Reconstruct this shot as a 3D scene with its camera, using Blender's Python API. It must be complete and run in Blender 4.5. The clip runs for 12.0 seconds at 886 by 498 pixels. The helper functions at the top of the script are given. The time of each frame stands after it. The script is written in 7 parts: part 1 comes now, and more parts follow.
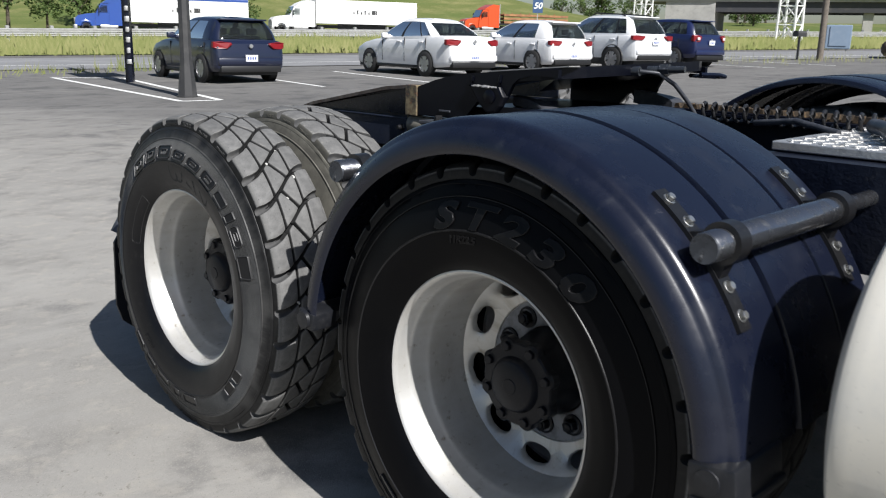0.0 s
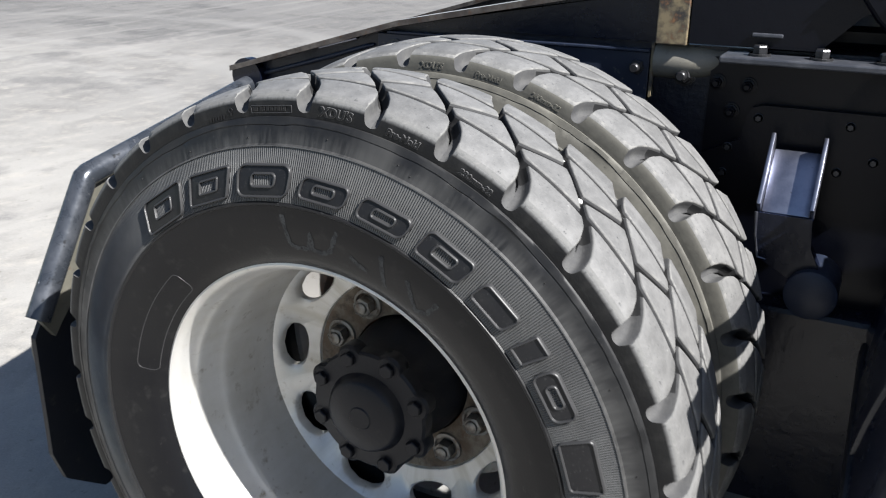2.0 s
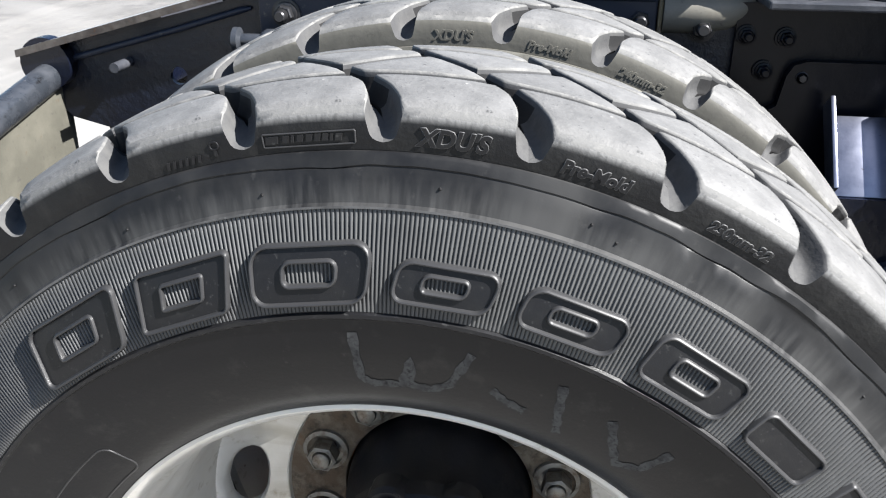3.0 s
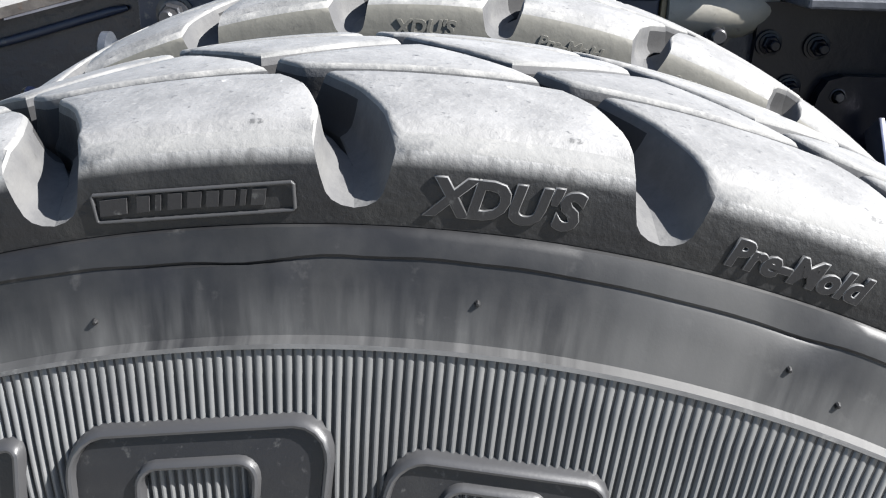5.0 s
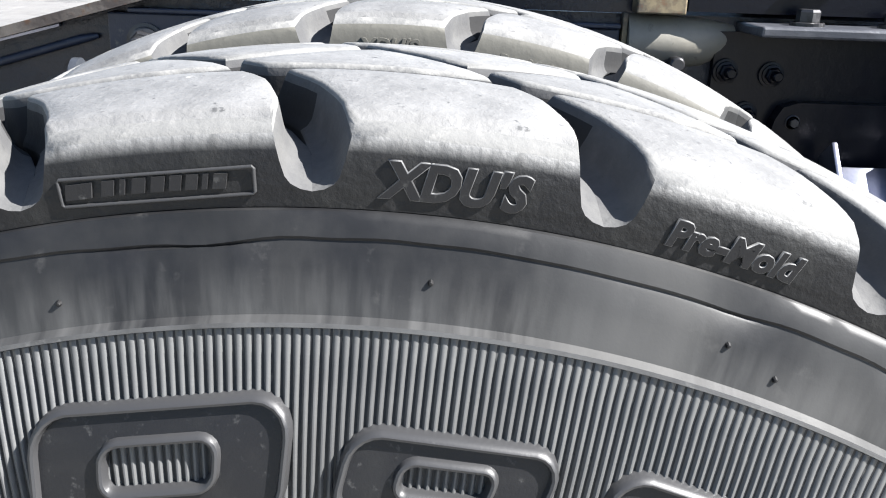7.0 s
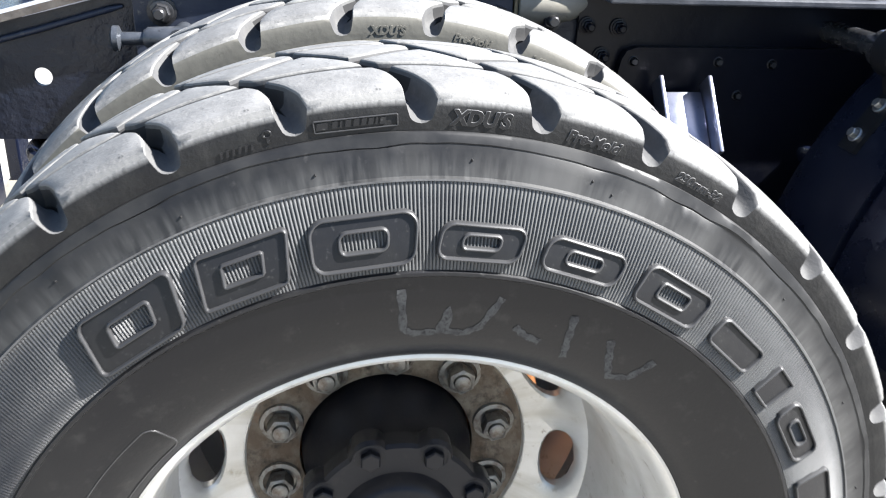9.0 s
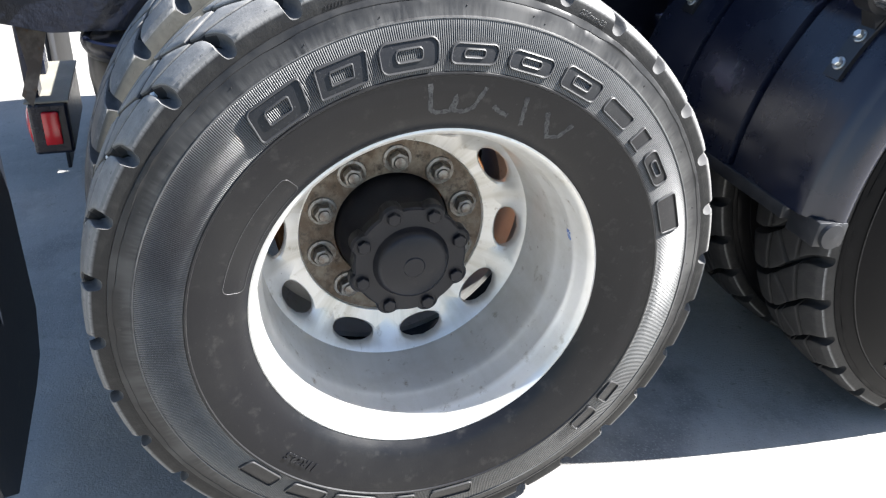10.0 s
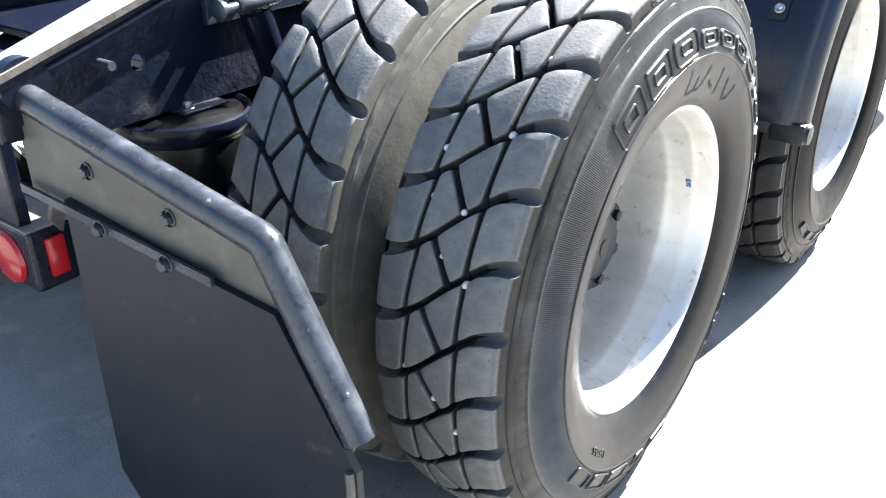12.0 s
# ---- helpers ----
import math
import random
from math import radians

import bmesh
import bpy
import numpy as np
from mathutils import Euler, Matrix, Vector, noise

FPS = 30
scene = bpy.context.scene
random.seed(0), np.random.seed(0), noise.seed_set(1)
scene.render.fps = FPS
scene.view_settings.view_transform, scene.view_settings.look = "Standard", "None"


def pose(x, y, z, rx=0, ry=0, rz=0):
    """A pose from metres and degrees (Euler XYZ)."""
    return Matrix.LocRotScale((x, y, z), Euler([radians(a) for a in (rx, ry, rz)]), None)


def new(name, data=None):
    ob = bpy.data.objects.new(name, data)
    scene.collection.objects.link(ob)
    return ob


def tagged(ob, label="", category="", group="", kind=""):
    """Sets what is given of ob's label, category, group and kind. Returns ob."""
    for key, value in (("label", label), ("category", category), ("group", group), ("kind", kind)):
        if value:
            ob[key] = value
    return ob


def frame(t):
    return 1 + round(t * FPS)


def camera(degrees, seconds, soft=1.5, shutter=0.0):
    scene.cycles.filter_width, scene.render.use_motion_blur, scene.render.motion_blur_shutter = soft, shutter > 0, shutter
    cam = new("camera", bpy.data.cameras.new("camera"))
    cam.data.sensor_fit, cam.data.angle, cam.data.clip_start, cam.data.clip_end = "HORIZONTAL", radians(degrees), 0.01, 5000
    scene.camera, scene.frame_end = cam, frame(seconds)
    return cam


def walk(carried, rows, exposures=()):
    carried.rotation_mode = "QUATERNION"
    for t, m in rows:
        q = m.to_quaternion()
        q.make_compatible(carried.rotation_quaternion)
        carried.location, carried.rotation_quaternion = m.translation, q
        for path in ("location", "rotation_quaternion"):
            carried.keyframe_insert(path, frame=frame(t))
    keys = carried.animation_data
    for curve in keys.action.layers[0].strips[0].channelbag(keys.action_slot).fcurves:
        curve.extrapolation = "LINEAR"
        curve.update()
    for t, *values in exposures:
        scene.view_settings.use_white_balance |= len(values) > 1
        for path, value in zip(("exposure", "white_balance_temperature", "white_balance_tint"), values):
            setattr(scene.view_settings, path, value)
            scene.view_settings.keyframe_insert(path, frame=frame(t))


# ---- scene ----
cam = camera(54.37, 12.0, 1.1, 0.15)
# seconds, eye (m), yaw, pitch, roll (degrees)
PATH = [
    (0, -1.3584, -2.5553, 1.3235, -45.155, -13.791, 1.257),
    (0.2, -1.3278, -2.3344, 1.3265, -46.943, -13.726, 2.700),
    (0.5, -1.2875, -2.0173, 1.3246, -46.886, -14.957, 1.415),
    (0.8, -1.2238, -1.7102, 1.3181, -48.213, -16.360, -0.420),
    (1, -1.1841, -1.5181, 1.3139, -51.118, -16.746, -0.453),
    (1.2, -1.1542, -1.3197, 1.2983, -54.586, -17.450, -0.332),
    (1.5, -1.0825, -1.0496, 1.3104, -57.635, -19.198, -1.562),
    (1.8, -0.9669, -0.8103, 1.2822, -59.893, -20.800, -2.231),
    (2, -0.8856, -0.6541, 1.2670, -62.878, -20.999, 0.424),
    (2.2, -0.8148, -0.5119, 1.2540, -66.825, -21.212, 2.609),
    (2.5, -0.7145, -0.3118, 1.2251, -73.832, -21.323, 0.644),
    (2.7, -0.6482, -0.1962, 1.2162, -78.284, -22.065, 0.075),
    (4.3, -0.2678, -0.0205, 1.1177, -88.060, -25.596, 2.012),
    (4.5, -0.2597, -0.0248, 1.1122, -88.141, -22.838, 1.987),
    (5, -0.2574, -0.0324, 1.1232, -88.573, -21.584, 1.630),
    (5.5, -0.2717, -0.0281, 1.1142, -90.256, -19.020, 2.249),
    (6, -0.2802, -0.0402, 1.1201, -90.529, -19.949, 1.881),
    (6.5, -0.2727, -0.0481, 1.1082, -89.230, -18.717, 1.107),
    (6.7, -0.2738, -0.0396, 1.1088, -90.347, -18.566, 1.966),
    (8.3, -0.3457, -0.0407, 1.1203, -89.180, -20.822, 1.440),
    (8.5, -0.4162, -0.0246, 1.1348, -92.224, -21.274, 2.919),
    (8.7, -0.5032, 0.0108, 1.1632, -95.690, -22.292, 3.111),
    (9, -0.6568, 0.0926, 1.2177, -99.540, -23.727, 2.534),
    (9.2, -0.7699, 0.1318, 1.2295, -100.943, -23.443, 2.233),
    (9.5, -0.9499, 0.1973, 1.2428, -101.805, -25.456, 2.087),
    (9.8, -1.0912, 0.2849, 1.2667, -105.181, -29.478, 1.419),
    (10, -1.1578, 0.3605, 1.2863, -108.068, -28.824, 2.106),
    (10.2, -1.2022, 0.4830, 1.3053, -113.033, -26.528, 0.647),
    (10.5, -1.2351, 0.6603, 1.3285, -117.920, -23.848, -1.731),
    (10.8, -1.1541, 0.7938, 1.3133, -123.284, -23.740, -0.494),
    (11, -1.0564, 0.8767, 1.2872, -125.708, -24.313, -0.608),
    (11.2, -0.9540, 0.9863, 1.2768, -128.452, -25.297, -0.097),
    (11.5, -0.8134, 1.1709, 1.2653, -134.437, -26.070, 2.411),
    (11.8, -0.6620, 1.3119, 1.2894, -139.482, -27.061, -1.035),
    (12, -0.5369, 1.3729, 1.2910, -143.030, -27.313, -0.216),
]


def aim(x, y, z, yaw, pitch, roll):
    return Matrix.Translation((x, y, z)) @ pose(0, 0, 0, 0, 0, yaw) @ pose(0, 0, 0, 90 + pitch) @ pose(0, 0, 0, 0, 0, roll)


EXPOSURES = [(0.0, 0.68), (0.5, 0.84), (1.0, 0.92), (1.5, 1.25), (2.0, 1.52), (2.5, 1.75), (4.5, 2.42), (5.5, 2.24), (6.0, 2.28), (6.5, 2.44), (8.5, 2.46), (9.5, 2.92), (10.0, 2.8), (10.5, 2.85), (11.0, 2.92), (12.0, 3.06)]
walk(cam, [(t, aim(*row)) for t, *row in PATH], EXPOSURES)

# ---- world and sun: the sun stands ahead of the truck, a little to its right side ----
SUN_WAY = Vector((0.2, 1.0, -1.0)).normalized()
world = bpy.data.worlds.new("sky")
scene.world = world
world.use_nodes = True
wn = world.node_tree
sky = wn.nodes.new("ShaderNodeTexSky")
sky.sky_type = "NISHITA"
sky.sun_disc = False
sky.sun_elevation = radians(44.4)
sky.sun_rotation = radians(191.3)
sky.altitude = 100
sky.air_density = 1.0
sky.dust_density = 1.0
sky.ozone_density = 2.2
wn.nodes["Background"].inputs["Strength"].default_value = 0.046
wn.links.new(sky.outputs["Color"], wn.nodes["Background"].inputs["Color"])
sun = new("sun", bpy.data.lights.new("sun", "SUN"))
sun.data.energy = 4.4
sun.data.angle = radians(0.53)
sun.data.color = (1.0, 0.984, 0.968)
sun.rotation_mode = "QUATERNION"
sun.rotation_quaternion = SUN_WAY.to_track_quat("-Z", "Y")
sun.location = (-4, -20, 20)

# ---- materials ----
def material(name, base, rough=0.6, metal=0.0, spec=0.5, vary=(), bump=(), rough_vary=0.0, random_tone=0.0, coat=0.0, streaks=()):
    """vary: rows of (scale, low, high, colour) that mix a second colour in by noise; bump: rows of (scale, strength, metres)."""
    m = bpy.data.materials.new(name)
    m.use_nodes = True
    nt = m.node_tree
    b = nt.nodes["Principled BSDF"]
    b.inputs["Roughness"].default_value = rough
    b.inputs["Metallic"].default_value = metal
    b.inputs["Specular IOR Level"].default_value = spec
    b.inputs["Coat Weight"].default_value = coat
    b.inputs["Coat Roughness"].default_value = 0.08
    pos = nt.nodes.new("ShaderNodeTexCoord").outputs["Object"]
    colour = nt.nodes.new("ShaderNodeRGB")
    colour.outputs[0].default_value = (*base, 1)
    out = colour.outputs[0]
    first = None
    for scale, low, high, second in vary:
        n = nt.nodes.new("ShaderNodeTexNoise")
        n.inputs["Scale"].default_value = scale
        n.inputs["Detail"].default_value = 6
        n.inputs["Roughness"].default_value = 0.65
        nt.links.new(pos, n.inputs["Vector"])
        r = nt.nodes.new("ShaderNodeMapRange")
        r.inputs["From Min"].default_value = low
        r.inputs["From Max"].default_value = high
        nt.links.new(n.outputs["Fac"], r.inputs["Value"])
        mix = nt.nodes.new("ShaderNodeMix")
        mix.data_type = "RGBA"
        nt.links.new(r.outputs["Result"], mix.inputs["Factor"])
        nt.links.new(out, mix.inputs["A"])
        mix.inputs["B"].default_value = (*second, 1)
        out = mix.outputs["Result"]
        first = first or r.outputs["Result"]
    for scale, low, high, second, r_lo, r_hi in streaks:
        # wear and painted tone that run out from the axle, stronger towards r_lo
        xyz = nt.nodes.new("ShaderNodeSeparateXYZ")
        nt.links.new(pos, xyz.inputs[0])
        turn = nt.nodes.new("ShaderNodeMath")
        turn.operation = "ARCTAN2"
        nt.links.new(xyz.outputs["Y"], turn.inputs[0])
        nt.links.new(xyz.outputs["Z"], turn.inputs[1])
        flat = nt.nodes.new("ShaderNodeVectorMath")
        flat.operation = "MULTIPLY"
        nt.links.new(pos, flat.inputs[0])
        flat.inputs[1].default_value = (0, 1, 1)
        far = nt.nodes.new("ShaderNodeVectorMath")
        far.operation = "LENGTH"
        nt.links.new(flat.outputs["Vector"], far.inputs[0])
        both = nt.nodes.new("ShaderNodeCombineXYZ")
        nt.links.new(turn.outputs["Value"], both.inputs["X"])
        squeeze = nt.nodes.new("ShaderNodeMath")
        squeeze.operation = "MULTIPLY"
        squeeze.inputs[1].default_value = 0.3
        nt.links.new(far.outputs["Value"], squeeze.inputs[0])
        nt.links.new(squeeze.outputs["Value"], both.inputs["Y"])
        n = nt.nodes.new("ShaderNodeTexNoise")
        n.inputs["Scale"].default_value = scale
        n.inputs["Detail"].default_value = 5
        nt.links.new(both.outputs["Vector"], n.inputs["Vector"])
        r = nt.nodes.new("ShaderNodeMapRange")
        r.inputs["From Min"].default_value = low
        r.inputs["From Max"].default_value = high
        nt.links.new(n.outputs["Fac"], r.inputs["Value"])
        fade = nt.nodes.new("ShaderNodeMapRange")
        fade.inputs["From Min"].default_value = r_lo
        fade.inputs["From Max"].default_value = r_hi
        fade.inputs["To Min"].default_value = 1.0
        fade.inputs["To Max"].default_value = 0.0
        nt.links.new(far.outputs["Value"], fade.inputs["Value"])
        amount = nt.nodes.new("ShaderNodeMath")
        amount.operation = "MULTIPLY"
        nt.links.new(r.outputs["Result"], amount.inputs[0])
        nt.links.new(fade.outputs["Result"], amount.inputs[1])
        mix = nt.nodes.new("ShaderNodeMix")
        mix.data_type = "RGBA"
        nt.links.new(amount.outputs["Value"], mix.inputs["Factor"])
        nt.links.new(out, mix.inputs["A"])
        mix.inputs["B"].default_value = (*second, 1)
        out = mix.outputs["Result"]
    if random_tone:
        info = nt.nodes.new("ShaderNodeObjectInfo")
        r = nt.nodes.new("ShaderNodeMapRange")
        r.inputs["To Min"].default_value = 1 - random_tone
        r.inputs["To Max"].default_value = 1 + random_tone
        nt.links.new(info.outputs["Random"], r.inputs["Value"])
        h = nt.nodes.new("ShaderNodeHueSaturation")
        nt.links.new(r.outputs["Result"], h.inputs["Value"])
        nt.links.new(out, h.inputs["Color"])
        out = h.outputs["Color"]
    nt.links.new(out, b.inputs["Base Color"])
    if rough_vary and first:
        r = nt.nodes.new("ShaderNodeMapRange")
        r.inputs["To Min"].default_value = rough
        r.inputs["To Max"].default_value = min(1.0, rough + rough_vary)
        nt.links.new(first, r.inputs["Value"])
        nt.links.new(r.outputs["Result"], b.inputs["Roughness"])
    last = None
    for scale, strength, metres in bump:
        n = nt.nodes.new("ShaderNodeTexNoise")
        n.inputs["Scale"].default_value = scale
        n.inputs["Detail"].default_value = 5
        n.inputs["Roughness"].default_value = 0.6
        nt.links.new(pos, n.inputs["Vector"])
        k = nt.nodes.new("ShaderNodeBump")
        k.inputs["Strength"].default_value = strength
        k.inputs["Distance"].default_value = metres
        nt.links.new(n.outputs["Fac"], k.inputs["Height"])
        if last:
            nt.links.new(last, k.inputs["Normal"])
        last = k.outputs["Normal"]
    if last:
        nt.links.new(last, b.inputs["Normal"])
    return m


def glass_material(name, tint):
    m = material(name, tint, rough=0.03, spec=0.6)
    b = m.node_tree.nodes["Principled BSDF"]
    b.inputs["Transmission Weight"].default_value = 0.97
    b.inputs["IOR"].default_value = 1.3
    return m


RUBBER = material("sidewall_rubber", (0.0040, 0.0042, 0.0054), 0.32, spec=0.25, rough_vary=0.3,
                  vary=[(5, 0.5, 0.85, (0.010, 0.010, 0.010)), (38, 0.57, 0.85, (0.026, 0.0255, 0.0245)), (120, 0.66, 0.78, (0.035, 0.034, 0.033))],
                  bump=[(260, 0.2, 0.0008), (1500, 0.2, 0.0002)])
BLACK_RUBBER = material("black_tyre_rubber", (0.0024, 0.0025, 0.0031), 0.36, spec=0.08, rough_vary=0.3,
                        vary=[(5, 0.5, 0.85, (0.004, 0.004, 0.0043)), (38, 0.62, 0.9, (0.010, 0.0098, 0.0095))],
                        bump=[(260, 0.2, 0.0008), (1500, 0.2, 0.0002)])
# scuffs; their fade outwards also paints how light falls on the curve
SHOULDER = material("scuffed_lit_shoulder", (0.008, 0.0082, 0.009), 0.46, spec=0.28, rough_vary=0.2,
                    vary=[(14, 0.45, 0.75, (0.020, 0.020, 0.020)), (70, 0.62, 0.8, (0.040, 0.039, 0.038))],
                    streaks=[(75, 0.42, 0.9, (0.075, 0.0745, 0.073), 0.468, 0.489), (9, 0.36, 0.72, (0.062, 0.0615, 0.060), 0.464, 0.484), (4, 0.52, 0.66, (0.05, 0.0495, 0.048), 0.47, 0.53)],
                    bump=[(60, 0.08, 0.001), (900, 0.15, 0.0002)])
TREAD = material("dusty_tread_rubber", (0.104, 0.103, 0.101), 0.66, spec=0.45, random_tone=0.10,
                 vary=[(28, 0.4, 0.7, (0.160, 0.158, 0.154)), (300, 0.55, 0.78, (0.17, 0.168, 0.163)), (190, 0.62, 0.69, (0.055, 0.055, 0.055)), (105, 0.655, 0.71, (0.042, 0.042, 0.042)), (60, 0.68, 0.74, (0.30, 0.295, 0.285))],
                 bump=[(190, 0.45, 0.0016), (700, 0.3, 0.0004)])
CHIPPED = material("chipped_block_edge", (0.13, 0.129, 0.125), 0.8, spec=0.3, vary=[(45, 0.48, 0.68, (0.22, 0.214, 0.202)), (130, 0.55, 0.70, (0.09, 0.09, 0.09))], bump=[(240, 0.4, 0.0014)])
LUG_SIDE = material("lug_side_rubber", (0.0045, 0.0045, 0.0050), 0.55, spec=0.28, random_tone=0.08,
                    vary=[(30, 0.45, 0.75, (0.011, 0.011, 0.0105)), (180, 0.64, 0.8, (0.028, 0.027, 0.025))],
                    streaks=[(120, 0.05, 0.48, (0.150, 0.149, 0.146), 0.5266, 0.5216), (25, 0.55, 0.8, (0.03, 0.029, 0.027), 0.50, 0.56)],
                    bump=[(240, 0.5, 0.0012), (1200, 0.2, 0.0002)])
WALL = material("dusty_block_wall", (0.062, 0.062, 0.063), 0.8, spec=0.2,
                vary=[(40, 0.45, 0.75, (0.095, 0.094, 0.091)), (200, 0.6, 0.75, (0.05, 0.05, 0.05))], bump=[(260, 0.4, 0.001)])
# grooves darker than the tops: their shade is put into the colour
GROOVE = material("dusty_shaded_groove", (0.024, 0.024, 0.0245), 0.85, spec=0.15,
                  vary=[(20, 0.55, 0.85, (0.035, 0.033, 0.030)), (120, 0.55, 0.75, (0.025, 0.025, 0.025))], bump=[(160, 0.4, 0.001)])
RIM = material("silver_wheel_paint", (0.61, 0.60, 0.575), 0.36, metal=0.5, rough_vary=0.2,
               vary=[(9, 0.45, 0.85, (0.47, 0.45, 0.40)), (30, 0.60, 0.74, (0.30, 0.265, 0.21)), (75, 0.66, 0.76, (0.17, 0.13, 0.09)), (160, 0.70, 0.76, (0.10, 0.06, 0.035))],
               streaks=[(7, 0.45, 0.75, (0.36, 0.33, 0.27), 0.19, 0.29)],
               bump=[(60, 0.10, 0.002), (700, 0.15, 0.0004)])
RIM_DIRTY = material("rusty_bolt_ring", (0.115, 0.085, 0.06), 0.8, metal=0.1, spec=0.3,
                     vary=[(26, 0.42, 0.66, (0.22, 0.19, 0.15)), (60, 0.5, 0.7, (0.05, 0.04, 0.032)), (15, 0.6, 0.75, (0.20, 0.09, 0.035))],
                     bump=[(120, 0.5, 0.0015)])
NUT = material("weathered_steel_nut", (0.25, 0.24, 0.22), 0.5, metal=0.7, vary=[(80, 0.45, 0.7, (0.10, 0.07, 0.05))], bump=[(300, 0.3, 0.0006)])
HUB = material("greasy_black_hub", (0.0060, 0.0066, 0.0095), 0.36, spec=0.24, vary=[(40, 0.58, 0.85, (0.028, 0.026, 0.024))], rough_vary=0.3, bump=[(120, 0.3, 0.001)])
DRUM = material("rusted_brake_drum", (0.20, 0.085, 0.03), 0.9, spec=0.2, vary=[(40, 0.4, 0.7, (0.07, 0.03, 0.015))], bump=[(120, 0.5, 0.001)])
FRAME = material("glossy_black_chassis_paint", (0.0042, 0.0062, 0.0150), 0.27, spec=0.34, rough_vary=0.25,
                 vary=[(7, 0.55, 0.85, (0.006, 0.0065, 0.009)), (60, 0.66, 0.80, (0.035, 0.034, 0.033)), (150, 0.70, 0.80, (0.06, 0.058, 0.054))], bump=[(22, 0.26, 0.005), (120, 0.3, 0.0012)])
RAIL = material("grimy_black_rail", (0.0050, 0.0072, 0.0160), 0.30, spec=0.40, rough_vary=0.35, vary=[(5, 0.50, 0.80, (0.012, 0.0145, 0.022)), (38, 0.62, 0.78, (0.030, 0.031, 0.035)), (170, 0.68, 0.78, (0.075, 0.073, 0.070))], bump=[(26, 0.55, 0.006), (85, 0.50, 0.0022), (300, 0.3, 0.0006)])
# greasy hitch black; also a shaded copy of the chassis paint
SHADED_GREASE = material("greasy_shaded_black", (0.0026, 0.0032, 0.0066), 0.30, spec=0.19, rough_vary=0.3, vary=[(9, 0.58, 0.85, (0.006, 0.0065, 0.009)), (110, 0.73, 0.80, (0.05, 0.05, 0.052))], bump=[(35, 0.18, 0.004), (260, 0.25, 0.0006)])
GREASE_TOP = material("dried_grease", (0.0035, 0.0042, 0.0075), 0.62, spec=0.18, rough_vary=0.3, vary=[(8, 0.55, 0.75, (0.014, 0.014, 0.016)), (45, 0.68, 0.78, (0.05, 0.05, 0.052))], bump=[(14, 0.6, 0.010), (90, 0.6, 0.002)])
FRAME_DUST = material("dusty_chassis_steel", (0.038, 0.041, 0.050), 0.42, metal=0.15, vary=[(20, 0.45, 0.75, (0.095, 0.097, 0.107)), (90, 0.6, 0.75, (0.016, 0.017, 0.02))], bump=[(200, 0.3, 0.001)])
RAMP_TOP = material("worn_ramp_steel", (0.34, 0.335, 0.33), 0.42, metal=0.4, vary=[(12, 0.45, 0.7, (0.46, 0.45, 0.435)), (50, 0.68, 0.78, (0.16, 0.09, 0.05))], bump=[(80, 0.3, 0.001)])
FENDER = material("black_moulded_plastic", (0.0052, 0.0073, 0.0172), 0.26, spec=0.50, rough_vary=0.22,
                  vary=[(6, 0.50, 0.85, (0.012, 0.0145, 0.025)), (70, 0.70, 0.82, (0.05, 0.048, 0.046)), (16, 0.62, 0.80, (0.022, 0.025, 0.034)), (240, 0.66, 0.76, (0.045, 0.044, 0.042))], bump=[(900, 0.2, 0.0003), (9, 0.10, 0.004)])
FOOT = material("dusty_fender_end", (0.011, 0.012, 0.015), 0.40, spec=0.38, rough_vary=0.2, vary=[(20, 0.50, 0.75, (0.026, 0.026, 0.028)), (120, 0.64, 0.78, (0.07, 0.069, 0.066))], bump=[(300, 0.3, 0.0006)])
STRAP = material("black_painted_strap", (0.010, 0.010, 0.011), 0.34, spec=0.5, vary=[(60, 0.6, 0.8, (0.035, 0.034, 0.033))], bump=[(200, 0.2, 0.0005)])
RIM_DULL = material("dull_painted_bolt_ring", (0.24, 0.25, 0.27), 0.55, metal=0.3, vary=[(26, 0.45, 0.7, (0.13, 0.13, 0.14)), (80, 0.6, 0.75, (0.06, 0.055, 0.05))], bump=[(120, 0.3, 0.001)])
TUBE = material("galvanised_tube", (0.33, 0.335, 0.355), 0.18, metal=0.95, rough_vary=0.25, vary=[(30, 0.45, 0.70, (0.17, 0.175, 0.185)), (130, 0.62, 0.75, (0.08, 0.075, 0.07))], bump=[(300, 0.15, 0.0005)])
OILY = material("oily_steel_bolt", (0.045, 0.045, 0.048), 0.35, metal=0.6, vary=[(90, 0.5, 0.75, (0.018, 0.017, 0.016))], bump=[(300, 0.2, 0.0005)])
WORN = material("worn_bright_steel", (0.30, 0.31, 0.37), 0.30, metal=0.92, vary=[(18, 0.45, 0.75, (0.16, 0.17, 0.22)), (90, 0.66, 0.78, (0.08, 0.075, 0.075))], bump=[(60, 0.1, 0.001)])
BOLT = material("zinc_bolt", (0.62, 0.62, 0.60), 0.28, metal=0.9, vary=[(150, 0.55, 0.8, (0.3, 0.29, 0.27))])
CREAM = material("chipped_cream_paint", (0.21, 0.165, 0.095), 0.6, vary=[(30, 0.40, 0.56, (0.035, 0.031, 0.027)), (60, 0.55, 0.7, (0.20, 0.10, 0.045))], bump=[(80, 0.4, 0.001)])
HANGER = material("painted_steel_hanger", (0.042, 0.048, 0.058), 0.24, metal=0.45, rough_vary=0.3, vary=[(14, 0.42, 0.75, (0.10, 0.106, 0.12)), (45, 0.60, 0.68, (0.015, 0.016, 0.018)), (60, 0.65, 0.73, (0.30, 0.30, 0.31))], bump=[(70, 0.25, 0.001), (300, 0.2, 0.0006)])
